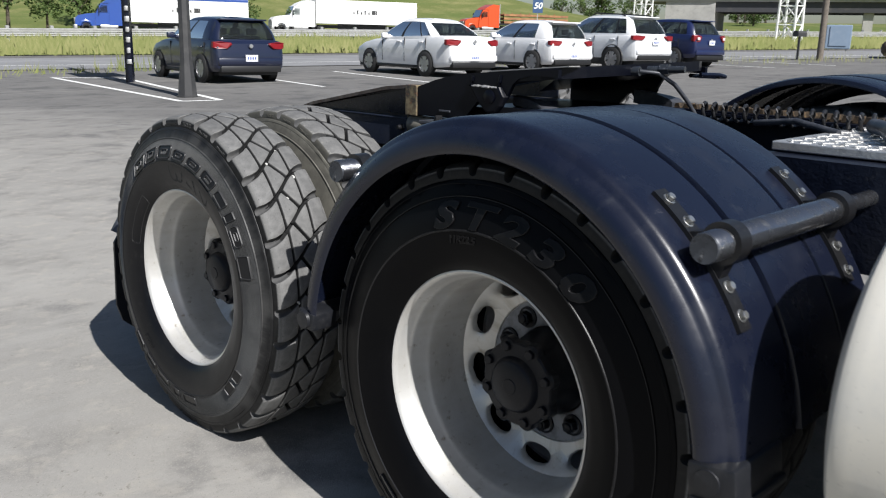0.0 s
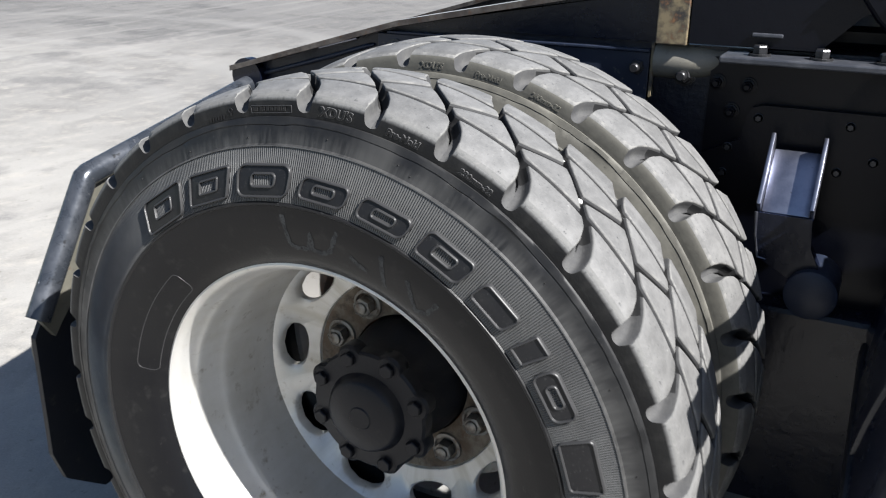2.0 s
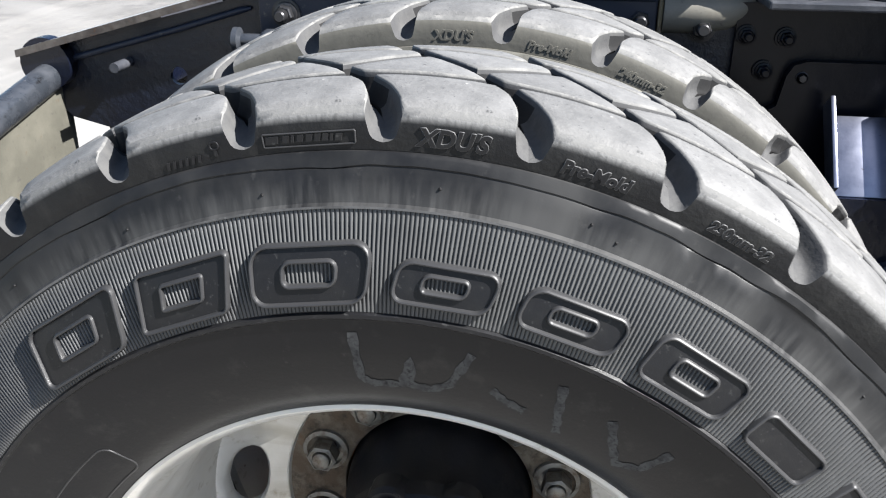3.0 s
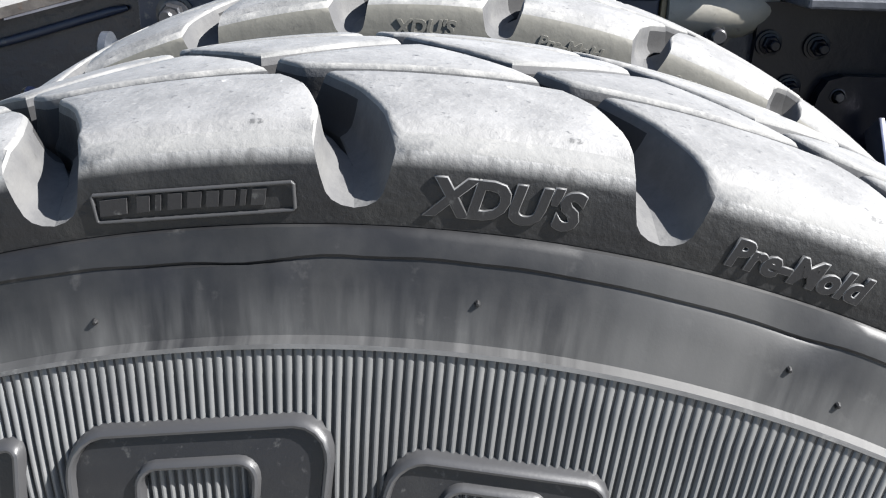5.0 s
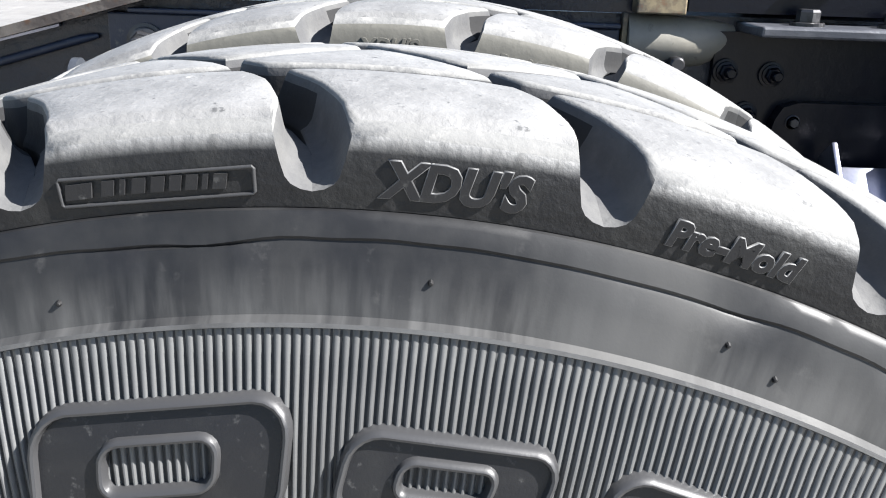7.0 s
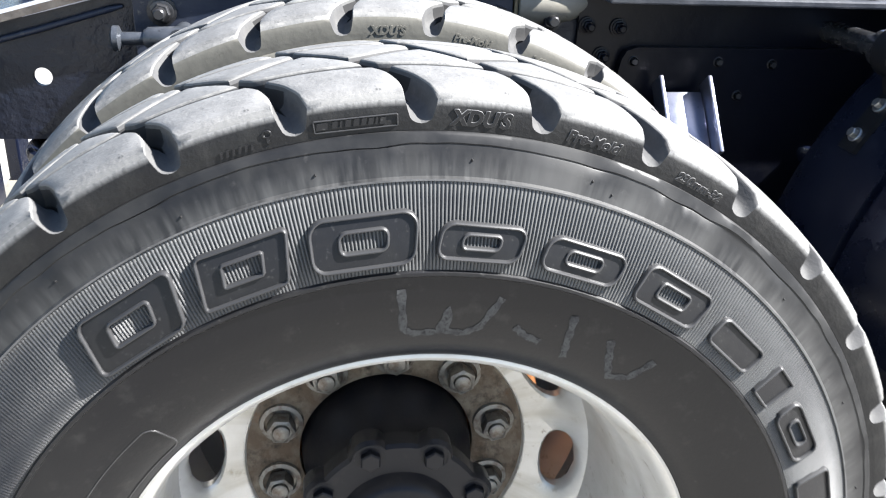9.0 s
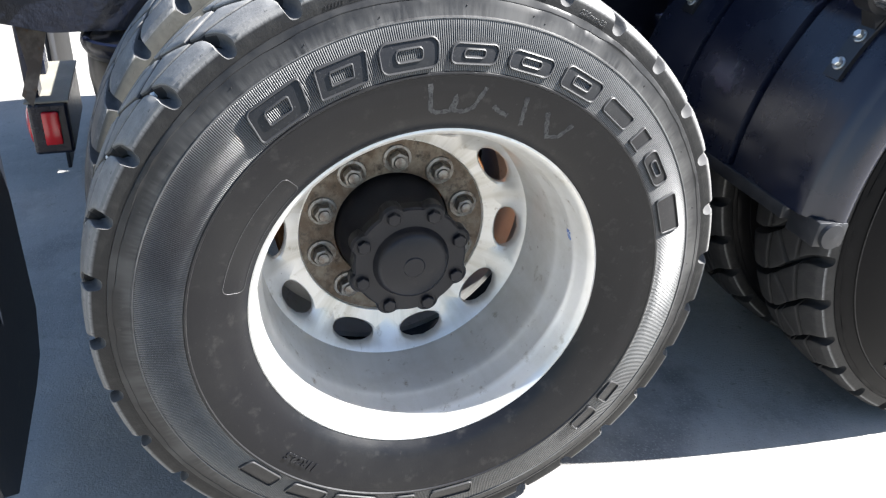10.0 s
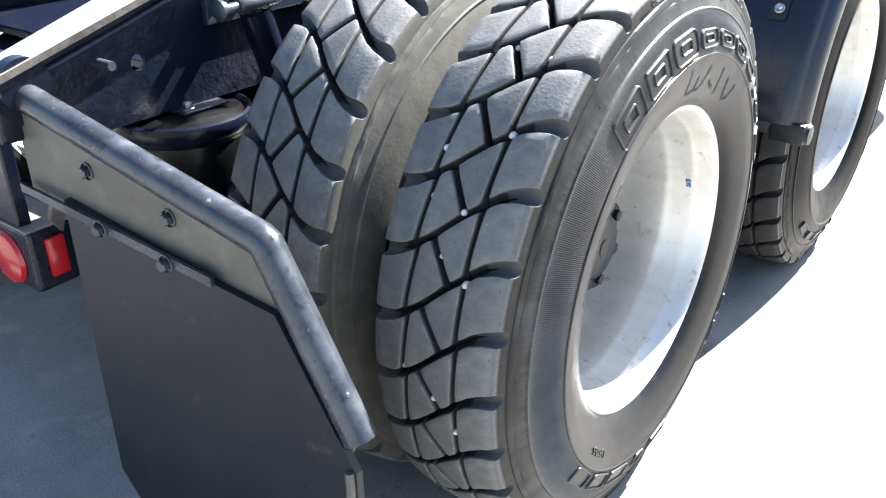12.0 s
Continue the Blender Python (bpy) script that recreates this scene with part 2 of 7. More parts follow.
PALE_DUST = material("pale_dusted_steel", (0.15, 0.142, 0.12), 0.6, vary=[(12, 0.45, 0.7, (0.21, 0.195, 0.16)), (60, 0.6, 0.75, (0.06, 0.055, 0.048))], bump=[(120, 0.3, 0.001)])
HANGER_DUST = material("dusty_hanger_plate", (0.080, 0.077, 0.062), 0.6, vary=[(12, 0.45, 0.7, (0.120, 0.114, 0.092)), (80, 0.6, 0.75, (0.05, 0.047, 0.043)), (35, 0.62, 0.74, (0.09, 0.05, 0.028))], bump=[(120, 0.3, 0.001)])
FLAP = material("black_rubber_flap", (0.0055, 0.0072, 0.0115), 0.5, spec=0.36, vary=[(8, 0.45, 0.8, (0.014, 0.0148, 0.0175)), (60, 0.66, 0.8, (0.06, 0.059, 0.056)), (25, 0.62, 0.72, (0.035, 0.033, 0.03))], bump=[(40, 0.15, 0.003), (600, 0.2, 0.0004)])
TANK = material("dull_aluminium_tank", (0.60, 0.575, 0.51), 0.5, metal=0.2, vary=[(9, 0.45, 0.8, (0.52, 0.51, 0.475)), (90, 0.62, 0.75, (0.40, 0.385, 0.35))], rough_vary=0.2, bump=[(30, 0.05, 0.002)])
RED = material("red_lens", (0.42, 0.012, 0.018), 0.2, spec=0.6)
CHALK = material("faint_chalk", (0.060, 0.061, 0.061), 0.9, spec=0.3, vary=[(90, 0.45, 0.65, (0.034, 0.034, 0.035)), (300, 0.50, 0.66, (0.017, 0.017, 0.017))])
PEBBLE = material("white_pebble", (0.62, 0.61, 0.58), 0.8, random_tone=0.15, bump=[(200, 0.4, 0.001)])
RACK = material("greasy_brown_rack", (0.030, 0.022, 0.015), 0.5, vary=[(40, 0.48, 0.72, (0.15, 0.10, 0.055))], bump=[(150, 0.4, 0.001)])
DECK = material("bright_checker_plate", (0.72, 0.71, 0.69), 0.35, metal=0.8, vary=[(30, 0.5, 0.75, (0.4, 0.39, 0.37))], bump=[(120, 0.6, 0.002)])
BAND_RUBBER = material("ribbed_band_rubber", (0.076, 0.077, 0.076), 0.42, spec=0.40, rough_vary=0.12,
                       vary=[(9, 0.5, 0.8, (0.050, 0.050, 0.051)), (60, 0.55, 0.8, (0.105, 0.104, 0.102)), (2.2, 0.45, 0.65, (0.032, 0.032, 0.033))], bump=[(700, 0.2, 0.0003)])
TAN = material("tan_dusted_rubber", (0.078, 0.075, 0.065), 0.65, spec=0.3, vary=[(18, 0.4, 0.7, (0.125, 0.120, 0.102)), (90, 0.62, 0.75, (0.05, 0.048, 0.043))], bump=[(160, 0.3, 0.001)])
BAG = material("air_spring_rubber", (0.0030, 0.0034, 0.0045), 0.30, spec=0.30, vary=[(30, 0.6, 0.85, (0.010, 0.010, 0.010))], bump=[(200, 0.2, 0.0006)])
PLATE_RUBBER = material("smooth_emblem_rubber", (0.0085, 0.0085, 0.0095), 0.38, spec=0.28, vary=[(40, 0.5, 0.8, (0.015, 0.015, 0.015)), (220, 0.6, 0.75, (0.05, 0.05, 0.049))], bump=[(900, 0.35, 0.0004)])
# raised ridges: scuffs, with their highlight put into the lighter colour
RIDGE = material("worn_highlit_ridge", (0.075, 0.075, 0.075), 0.5, spec=0.5, vary=[(25, 0.45, 0.7, (0.035, 0.035, 0.035)), (120, 0.6, 0.75, (0.13, 0.129, 0.125))], bump=[(500, 0.3, 0.0004)])
LETTER = material("moulded_letter_rubber", (0.005, 0.005, 0.0055), 0.33, spec=0.14, vary=[(40, 0.5, 0.8, (0.014, 0.014, 0.014))], bump=[(700, 0.3, 0.0004)])
# letter rims: wear specks, with the edge highlight put into the colour
EDGE_RUBBER = material("worn_highlit_edge", (0.027, 0.027, 0.028), 0.42, spec=0.38, vary=[(40, 0.5, 0.8, (0.03, 0.03, 0.03)), (160, 0.66, 0.78, (0.07, 0.07, 0.068))], bump=[(700, 0.2, 0.0003)])
# front tyre's darker blocks; the fender's shade is put into this colour
SHADED_TREAD = material("shaded_tread_rubber", (0.020, 0.020, 0.021), 0.75, spec=0.25, random_tone=0.1, vary=[(28, 0.45, 0.75, (0.034, 0.0335, 0.0325)), (200, 0.6, 0.72, (0.02, 0.02, 0.02))], bump=[(190, 0.5, 0.0015)])
NAVY_STEEL = material("scuffed_navy_steel", (0.018, 0.024, 0.042), 0.35, spec=0.35, rough_vary=0.25, vary=[(12, 0.45, 0.75, (0.022, 0.027, 0.042)), (70, 0.62, 0.74, (0.09, 0.088, 0.085)), (30, 0.66, 0.76, (0.06, 0.032, 0.018))], bump=[(60, 0.4, 0.0018), (260, 0.3, 0.0006)])
RUST_EDGE = material("rusty_plate_edge", (0.055, 0.045, 0.040), 0.7, metal=0.2, vary=[(25, 0.42, 0.66, (0.13, 0.115, 0.10)), (60, 0.55, 0.7, (0.09, 0.045, 0.022))], bump=[(120, 0.5, 0.0015)])


# ---- mesh helpers ----
def mesh_of(name, verts, faces, mats, slots=None, smooth=False):
    me = bpy.data.meshes.new(name)
    me.from_pydata([tuple(v) for v in verts], [], faces)
    for m in mats:
        me.materials.append(m)
    if slots:
        me.polygons.foreach_set("material_index", slots)
    if smooth:
        me.polygons.foreach_set("use_smooth", [True] * len(me.polygons))
        me.set_sharp_from_angle(angle=radians(38))
    me.update()
    return me


class Build:
    """Gathers verts and faces of one mesh."""

    def __init__(self):
        self.v, self.f, self.s = [], [], []

    def add(self, verts, faces, slot=0, m=None):
        k = len(self.v)
        self.v += [tuple(m @ Vector(p)) if m else tuple(p) for p in verts]
        self.f += [tuple(i + k for i in q) for q in faces]
        self.s += [slot] * len(faces)
        return self

    def box(self, lo, hi, slot=0, m=None, bevel=0.0):
        (a, b, c), (d, e, f) = lo, hi
        if not bevel:
            v = [(a, b, c), (d, b, c), (d, e, c), (a, e, c), (a, b, f), (d, b, f), (d, e, f), (a, e, f)]
            return self.add(v, [(0, 3, 2, 1), (4, 5, 6, 7), (0, 1, 5, 4), (1, 2, 6, 5), (2, 3, 7, 6), (3, 0, 4, 7)], slot, m)
        bm = bmesh.new()
        bmesh.ops.create_cube(bm, size=1, matrix=Matrix.Translation(((a + d) / 2, (b + e) / 2, (c + f) / 2)) @ Matrix.Diagonal((d - a, e - b, f - c, 1)))
        bmesh.ops.bevel(bm, geom=bm.edges[:], offset=bevel, segments=2, affect="EDGES", profile=0.5)
        return self.take(bm, slot, m)

    def take(self, bm, slot=0, m=None):
        bm.verts.index_update()
        self.add([v.co.copy() for v in bm.verts], [tuple(v.index for v in f.verts) for f in bm.faces], slot, m)
        bm.free()
        return self

    def prism(self, outline, lo, hi, axis="x", slot=0, m=None):
        """An outline of (a, b) pulled along an axis from lo to hi; a, b are the two other axes in order."""
        def put(p, h):
            return {"x": (h, p[0], p[1]), "y": (p[0], h, p[1]), "z": (p[0], p[1], h)}[axis]
        n = len(outline)
        v = [put(p, lo) for p in outline] + [put(p, hi) for p in outline]
        f = [tuple(range(n))[::-1], tuple(range(n, 2 * n))] + [(i, (i + 1) % n, n + (i + 1) % n, n + i) for i in range(n)]
        return self.add(v, f, slot, m)

    def tube(self, path, radius, n=16, caps=True, slot=0, bevel=0.0):
        pts = [Vector(p) for p in path]
        rings = []
        for i, p in enumerate(pts):
            d = (pts[min(i + 1, len(pts) - 1)] - pts[max(i - 1, 0)]).normalized()
            side = d.cross(Vector((0, 0, 1)) if abs(d.z) < 0.9 else Vector((1, 0, 0))).normalized()
            up = side.cross(d)
            r = radius[i] if isinstance(radius, (list, tuple)) else radius
            rings.append([p + r * (math.cos(2 * math.pi * k / n) * side + math.sin(2 * math.pi * k / n) * up) for k in range(n)])
        v = [q for ring in rings for q in ring]
        f = [(i * n + k, i * n + (k + 1) % n, (i + 1) * n + (k + 1) % n, (i + 1) * n + k) for i in range(len(rings) - 1) for k in range(n)]
        if caps:
            f += [tuple(range(n))[::-1], tuple(range((len(rings) - 1) * n, len(rings) * n))]
        return self.add(v, f, slot)

    def lathe(self, profile, n=96, slots=None, closed=False, slot=0):
        """A profile of (x, r) turned round the x axis."""
        k = len(profile)
        v = [(x, r * math.sin(2 * math.pi * i / n), r * math.cos(2 * math.pi * i / n)) for i in range(n) for x, r in profile]
        start = len(self.f)
        rows = range(k if closed else k - 1)
        f = [(i * k + j, i * k + (j + 1) % k, ((i + 1) % n) * k + (j + 1) % k, ((i + 1) % n) * k + j) for i in range(n) for j in rows]
        self.add(v, f, slot)
        if slots:
            self.s[start:] = [slots[j] for i in range(n) for j in rows]
        return self

    def mesh(self, name, mats, smooth=False):
        mats = mats if isinstance(mats, (list, tuple)) else [mats]
        return mesh_of(name, self.v, self.f, mats, self.s, smooth)


def thing(name, label, category, at=(0, 0, 0), group="", kind="", turn=0.0):
    ob = new(name)
    ob.empty_display_size = 0.1
    ob.matrix_basis = pose(*at, 0, 0, turn)
    return tagged(ob, label, category, group, kind)


def part(name, made, mats, parent, label="", smooth=True, m=None):
    """One mesh object under a thing or a part; made: a Build or a mesh."""
    me = made.mesh(name, mats, smooth) if isinstance(made, Build) else made
    ob = new(name, me)
    ob.parent = parent
    if m is not None:
        ob.matrix_basis = m
    return tagged(ob, label)


def solid(name, made, mats, label, category="", kind="", group="", smooth=False, m=None):
    """A top-level thing of one mesh."""
    ob = new(name, made.mesh(name, mats, smooth))
    if m is not None:
        ob.matrix_basis = m
    return tagged(ob, label, category, group, kind)


def bolt_mesh(name, r, head, mats, washer=True):
    """A hex bolt along -x, its foot at x = 0."""
    b = Build()
    if washer:
        b.lathe([(0.0, 0.0), (0, r * 1.45), (-head * 0.2, r * 1.45), (-head * 0.25, r * 1.3)], 18)
    hexa = [(r * math.sin(radians(60 * i)), r * math.cos(radians(60 * i))) for i in range(6)]
    small = [(0.86 * p[0], 0.86 * p[1]) for p in hexa]
    v = [(-head * 0.2, *p) for p in hexa] + [(-head * 0.85, *p) for p in hexa] + [(-head, *p) for p in small]
    f = [(i, (i + 1) % 6, 6 + (i + 1) % 6, 6 + i) for i in range(6)] + [(6 + i, 6 + (i + 1) % 6, 12 + (i + 1) % 6, 12 + i) for i in range(6)]
    f.append(tuple(range(12, 18)))
    b.add(v, f)
    return b.mesh(name, mats)


# ---- ground: one gently rising sheet ----
def ground_z(x, y):
    return 0.02 * x


AWAY = Vector((0.33, 0.944))        # across the street, away from the lot
ALONG = Vector((0.944, -0.33))      # along the street


def street(a, b):
    """A place on the ground: a metres along the street, b metres across it."""
    p = ALONG * a + AWAY * b
    return (p.x, p.y, ground_z(p.x, p.y))


def lot_material():
    m = material("worn_lot_asphalt", (0.262, 0.253, 0.236), 0.9, spec=0.25,
                 vary=[(0.35, 0.42, 0.62, (0.315, 0.304, 0.282)), (2.2, 0.48, 0.72, (0.18, 0.173, 0.162)), (9, 0.52, 0.72, (0.34, 0.32, 0.285)), (38, 0.62, 0.72, (0.16, 0.15, 0.13)), (0.9, 0.56, 0.64, (0.17, 0.165, 0.158)), (160, 0.52, 0.7, (0.33, 0.315, 0.29)), (230, 0.6, 0.72, (0.10, 0.10, 0.098))],
                 bump=[(180, 0.5, 0.004), (14, 0.2, 0.01)])
    # darker asphalt away from the truck and curved tyre marks
    nt = m.node_tree
    b = nt.nodes["Principled BSDF"]
    old = b.inputs["Base Color"].links[0].from_socket
    pos = nt.nodes.new("ShaderNodeTexCoord").outputs["Object"]
    centre = nt.nodes.new("ShaderNodeVectorMath")
    centre.operation = "DISTANCE"
    nt.links.new(pos, centre.inputs[0])
    centre.inputs[1].default_value = (-12, 4, 0)
    wob = nt.nodes.new("ShaderNodeTexNoise")
    wob.inputs["Scale"].default_value = 0.25
    wob.inputs["Detail"].default_value = 5
    nt.links.new(pos, wob.inputs["Vector"])
    add = nt.nodes.new("ShaderNodeMath")
    add.operation = "MULTIPLY_ADD"
    nt.links.new(wob.outputs["Fac"], add.inputs[0])
    add.inputs[1].default_value = 6.0
    nt.links.new(centre.outputs["Value"], add.inputs[2])
    r = nt.nodes.new("ShaderNodeMapRange")
    r.inputs["From Min"].default_value = 16.5
    r.inputs["From Max"].default_value = 21.5
    nt.links.new(add.outputs["Value"], r.inputs["Value"])
    mix = nt.nodes.new("ShaderNodeMix")
    mix.data_type = "RGBA"
    nt.links.new(r.outputs["Result"], mix.inputs["Factor"])
    nt.links.new(old, mix.inputs["A"])
    dark = nt.nodes.new("ShaderNodeMix")
    dark.data_type = "RGBA"
    dark.blend_type = "MULTIPLY"
    dark.inputs["Factor"].default_value = 1.0
    nt.links.new(old, dark.inputs["A"])
    dark.inputs["B"].default_value = (0.51, 0.515, 0.535, 1)
    nt.links.new(dark.outputs["Result"], mix.inputs["B"])
    out = mix.outputs["Result"]
    for x, y, rad, wide in ((-1.0, 6.5, 5.3, 0.16), (-1.0, 6.5, 6.1, 0.16), (2.0, 6.8, 5.0, 0.2), (-6.0, 12.0, 8.0, 0.2)):
        d = nt.nodes.new("ShaderNodeVectorMath")
        d.operation = "DISTANCE"
        nt.links.new(pos, d.inputs[0])
        d.inputs[1].default_value = (x, y, 0)
        a = nt.nodes.new("ShaderNodeMath")
        a.operation = "SUBTRACT"
        nt.links.new(d.outputs["Value"], a.inputs[0])
        a.inputs[1].default_value = rad
        c = nt.nodes.new("ShaderNodeMath")
        c.operation = "ABSOLUTE"
        nt.links.new(a.outputs["Value"], c.inputs[0])
        s = nt.nodes.new("ShaderNodeMapRange")
        s.inputs["From Min"].default_value = wide * 0.4
        s.inputs["From Max"].default_value = wide
        s.inputs["To Min"].default_value = 0.13
        s.inputs["To Max"].default_value = 0.0
        nt.links.new(c.outputs["Value"], s.inputs["Value"])
        k = nt.nodes.new("ShaderNodeMix")
        k.data_type = "RGBA"
        nt.links.new(s.outputs["Result"], k.inputs["Factor"])
        nt.links.new(out, k.inputs["A"])
        k.inputs["B"].default_value = (0.33, 0.325, 0.31, 1)
        out = k.outputs["Result"]
    # long faint scuffs where lorries have turned
    for turn, size, low, high, tone in ((25, (0.22, 3.0, 1.0), 0.52, 0.68, (0.17, 0.165, 0.155)), (-20, (0.15, 2.0, 1.0), 0.55, 0.70, (0.36, 0.345, 0.32)), (60, (0.3, 4.0, 1.0), 0.56, 0.70, (0.19, 0.183, 0.17))):
        mp = nt.nodes.new("ShaderNodeMapping")
        mp.inputs["Rotation"].default_value = (0, 0, radians(turn))
        mp.inputs["Scale"].default_value = size
        nt.links.new(pos, mp.inputs["Vector"])
        n = nt.nodes.new("ShaderNodeTexNoise")
        n.inputs["Scale"].default_value = 1.0
        n.inputs["Detail"].default_value = 7
        n.inputs["Distortion"].default_value = 1.6
        nt.links.new(mp.outputs["Vector"], n.inputs["Vector"])
        s = nt.nodes.new("ShaderNodeMapRange")
        s.inputs["From Min"].default_value = low
        s.inputs["From Max"].default_value = high
        s.inputs["To Max"].default_value = 0.2
        nt.links.new(n.outputs["Fac"], s.inputs["Value"])
        k = nt.nodes.new("ShaderNodeMix")
        k.data_type = "RGBA"
        nt.links.new(s.outputs["Result"], k.inputs["Factor"])
        nt.links.new(out, k.inputs["A"])
        k.inputs["B"].default_value = (*tone, 1)
        out = k.outputs["Result"]
    nt.links.new(out, b.inputs["Base Color"])
    return m


LOT = lot_material()
ROAD = material("grey_road_asphalt", (0.20, 0.20, 0.205), 0.9, vary=[(0.5, 0.45, 0.7, (0.26, 0.26, 0.262)), (60, 0.55, 0.7, (0.13, 0.13, 0.13))], bump=[(120, 0.3, 0.004)])
LINE = material("white_line_paint", (0.72, 0.72, 0.70), 0.75, vary=[(3, 0.55, 0.75, (0.5, 0.5, 0.48)), (50, 0.62, 0.72, (0.3, 0.3, 0.3))])
GRASS_GROUND = material("summer_grass_ground", (0.13, 0.15, 0.050), 0.95, spec=0.1, vary=[(0.15, 0.45, 0.65, (0.22, 0.215, 0.09)), (2.5, 0.5, 0.75, (0.085, 0.11, 0.035)), (0.03, 0.5, 0.6, (0.10, 0.135, 0.04))], bump=[(6, 0.5, 0.1)])

R = 2500.0
b = Build()
b.add([(-R, -R, -0.02 * R), (R, -R, 0.02 * R), (R, R, 0.02 * R), (-R, R, -0.02 * R)], [(0, 1, 2, 3)])
solid("ground", b, LOT, "pale worn asphalt lot with tyre marks and dusty patches", "ground", "structure")


def strip(name, a0, a1, b0, b1, lift, mat, label, category):
    q = Build()
    n = 24
    v, f = [], []
    for i in range(n + 1):
        a = a0 + (a1 - a0) * i / n
        for c in (b0, b1):
            x, y, z = street(a, c)
            v.append((x, y, z + lift))
        if i:
            f.append((2 * i - 2, 2 * i, 2 * i + 1, 2 * i - 1))
    q.add(v, f)
    return solid(name, q, mat, label, category, "structure")


strip("road", -400, 500, 24.8, 33.5, 0.02, ROAD, "light grey two-lane road beyond the lot", "road")
strip("grass_verge", -900, 1400, 36.5, 2300, 0.03, GRASS_GROUND, "tall summer grass field and bank beyond the road", "grass")
strip("road_edge_line", -400, 500, 27.2, 27.35, 0.026, LINE, "thin white line painted along the road", "road marking")


def paint_line(name, p, q, wide, label, group=""):
    p, q = Vector(p), Vector(q)
    n = Vector((-(q - p).y, (q - p).x)).normalized() * wide / 2
    v = [(*w, ground_z(*w) + 0.005) for w in (p - n, q - n, q + n, p + n)]
    return solid(name, Build().add(v, [(0, 1, 2, 3)]), LINE, label, "road marking", "structure", group)




# ---- the truck: dual wheels ----
HUB_Z = 0.5246           # wheel centre over the ground
AXLE_GAP = 1.3295        # between the two rear axles
PITCHES = 32
PITCH = 2 * math.pi / PITCHES
TREAD_LO, TREAD_W = 0.006, 0.230
DUAL = 0.340
CENTRE = 0.1185          # middle plane of a tyre, from the outer rim edge

# half a tyre's outline from rim edge to tread: (x, r)
SIDE = [(0.006, 0.290), (0.000, 0.299), (-0.008, 0.305), (-0.016, 0.320), (-0.0205, 0.332), (-0.0240, 0.3435), (-0.0280, 0.357), (-0.0310, 0.370), (-0.0325, 0.3905), (-0.0345, 0.3922), (-0.0342, 0.3948), (-0.0318, 0.396),
        (-0.0285, 0.412), (-0.0215, 0.435), (-0.0130, 0.4570), (-0.0100, 0.4645), (-0.0126, 0.4657), (-0.0123, 0.4673), (-0.0088, 0.4688), (-0.0045, 0.482), (-0.0012, 0.4905),
        (-0.0002, 0.4925), (-0.0008, 0.4937), (0.0012, 0.4990), (0.0030, 0.5018), (0.0052, 0.5024), (0.0053, 0.5040), (0.0053, 0.5066), (0.0070, 0.5086)]


def side_x(r):
    for (x0, r0), (x1, r1) in zip(SIDE, SIDE[1:]):
        if r0 <= r <= r1:
            return x0 + (x1 - x0) * (r - r0) / max(r1 - r0, 1e-9)
    return SIDE[-1][0]


def on_side(angle, r, h=0.0):
    """A place on the outer sidewall: radians towards the rear from the top, radius, height over the rubber."""
    return (side_x(r) - h, r * math.sin(angle), r * math.cos(angle))


def crown(u):
    """Tread radius across the width, u from 0 to 1."""
    return 0.5422 - 0.0112 * abs(2 * u - 1) ** 2.6


def tyre_mesh(dusty=False, dark=False):
    inner = [(0.020, 0.510), (0.05, 0.5125), (0.085, 0.514)]
    half = SIDE + inner
    profile = half + [(CENTRE, 0.5145)] + [(2 * CENTRE - x, r) for x, r in reversed(half)]
    k = len(profile)
    slots = []
    for j in range(k - 1):
        r = (profile[j][1] + profile[j + 1][1]) / 2
        # raised rings take a lighter rubber, as a painted highlight
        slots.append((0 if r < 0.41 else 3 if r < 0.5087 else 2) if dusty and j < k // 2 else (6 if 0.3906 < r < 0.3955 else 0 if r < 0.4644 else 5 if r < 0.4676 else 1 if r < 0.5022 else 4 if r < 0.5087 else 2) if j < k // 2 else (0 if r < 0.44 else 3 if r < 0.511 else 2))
    b = Build().lathe(profile, 480, slots)
    # the flash of rubber under the blocks runs unevenly round the tyre
    for i, (x, y, z) in enumerate(b.v):
        r = math.hypot(y, z)
        if x < 0.02 and 0.4915 < r < 0.4998:
            a = math.atan2(y, z)
            w = noise.noise(Vector((6 * math.sin(a), 6 * math.cos(a), 1.0))) + 0.5 * noise.noise(Vector((19 * math.sin(a), 19 * math.cos(a), 5.0)))
            k = (r + 0.0030 * w) / r
            b.v[i] = (x - 0.0006 * w, y * k, z * k)
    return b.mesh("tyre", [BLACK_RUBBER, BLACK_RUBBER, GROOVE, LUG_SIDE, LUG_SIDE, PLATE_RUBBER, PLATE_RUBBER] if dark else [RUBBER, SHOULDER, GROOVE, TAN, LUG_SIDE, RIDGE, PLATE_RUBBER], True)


def slant(u):
    """How far the cross grooves run round the tyre, in pitches."""
    table = [(0, 0.0), (0.10, 0.035), (0.20, 0.13), (0.30, 0.30), (0.40, 0.49), (0.50, 0.69), (0.60, 0.89), (0.70, 1.06), (0.80, 1.18), (0.90, 1.255), (1.0, 1.29)]
    for (a, s), (c, e) in zip(table, table[1:]):
        if u <= c:
            return s + (e - s) * max(u - a, 0) / (c - a)
    return 1.29


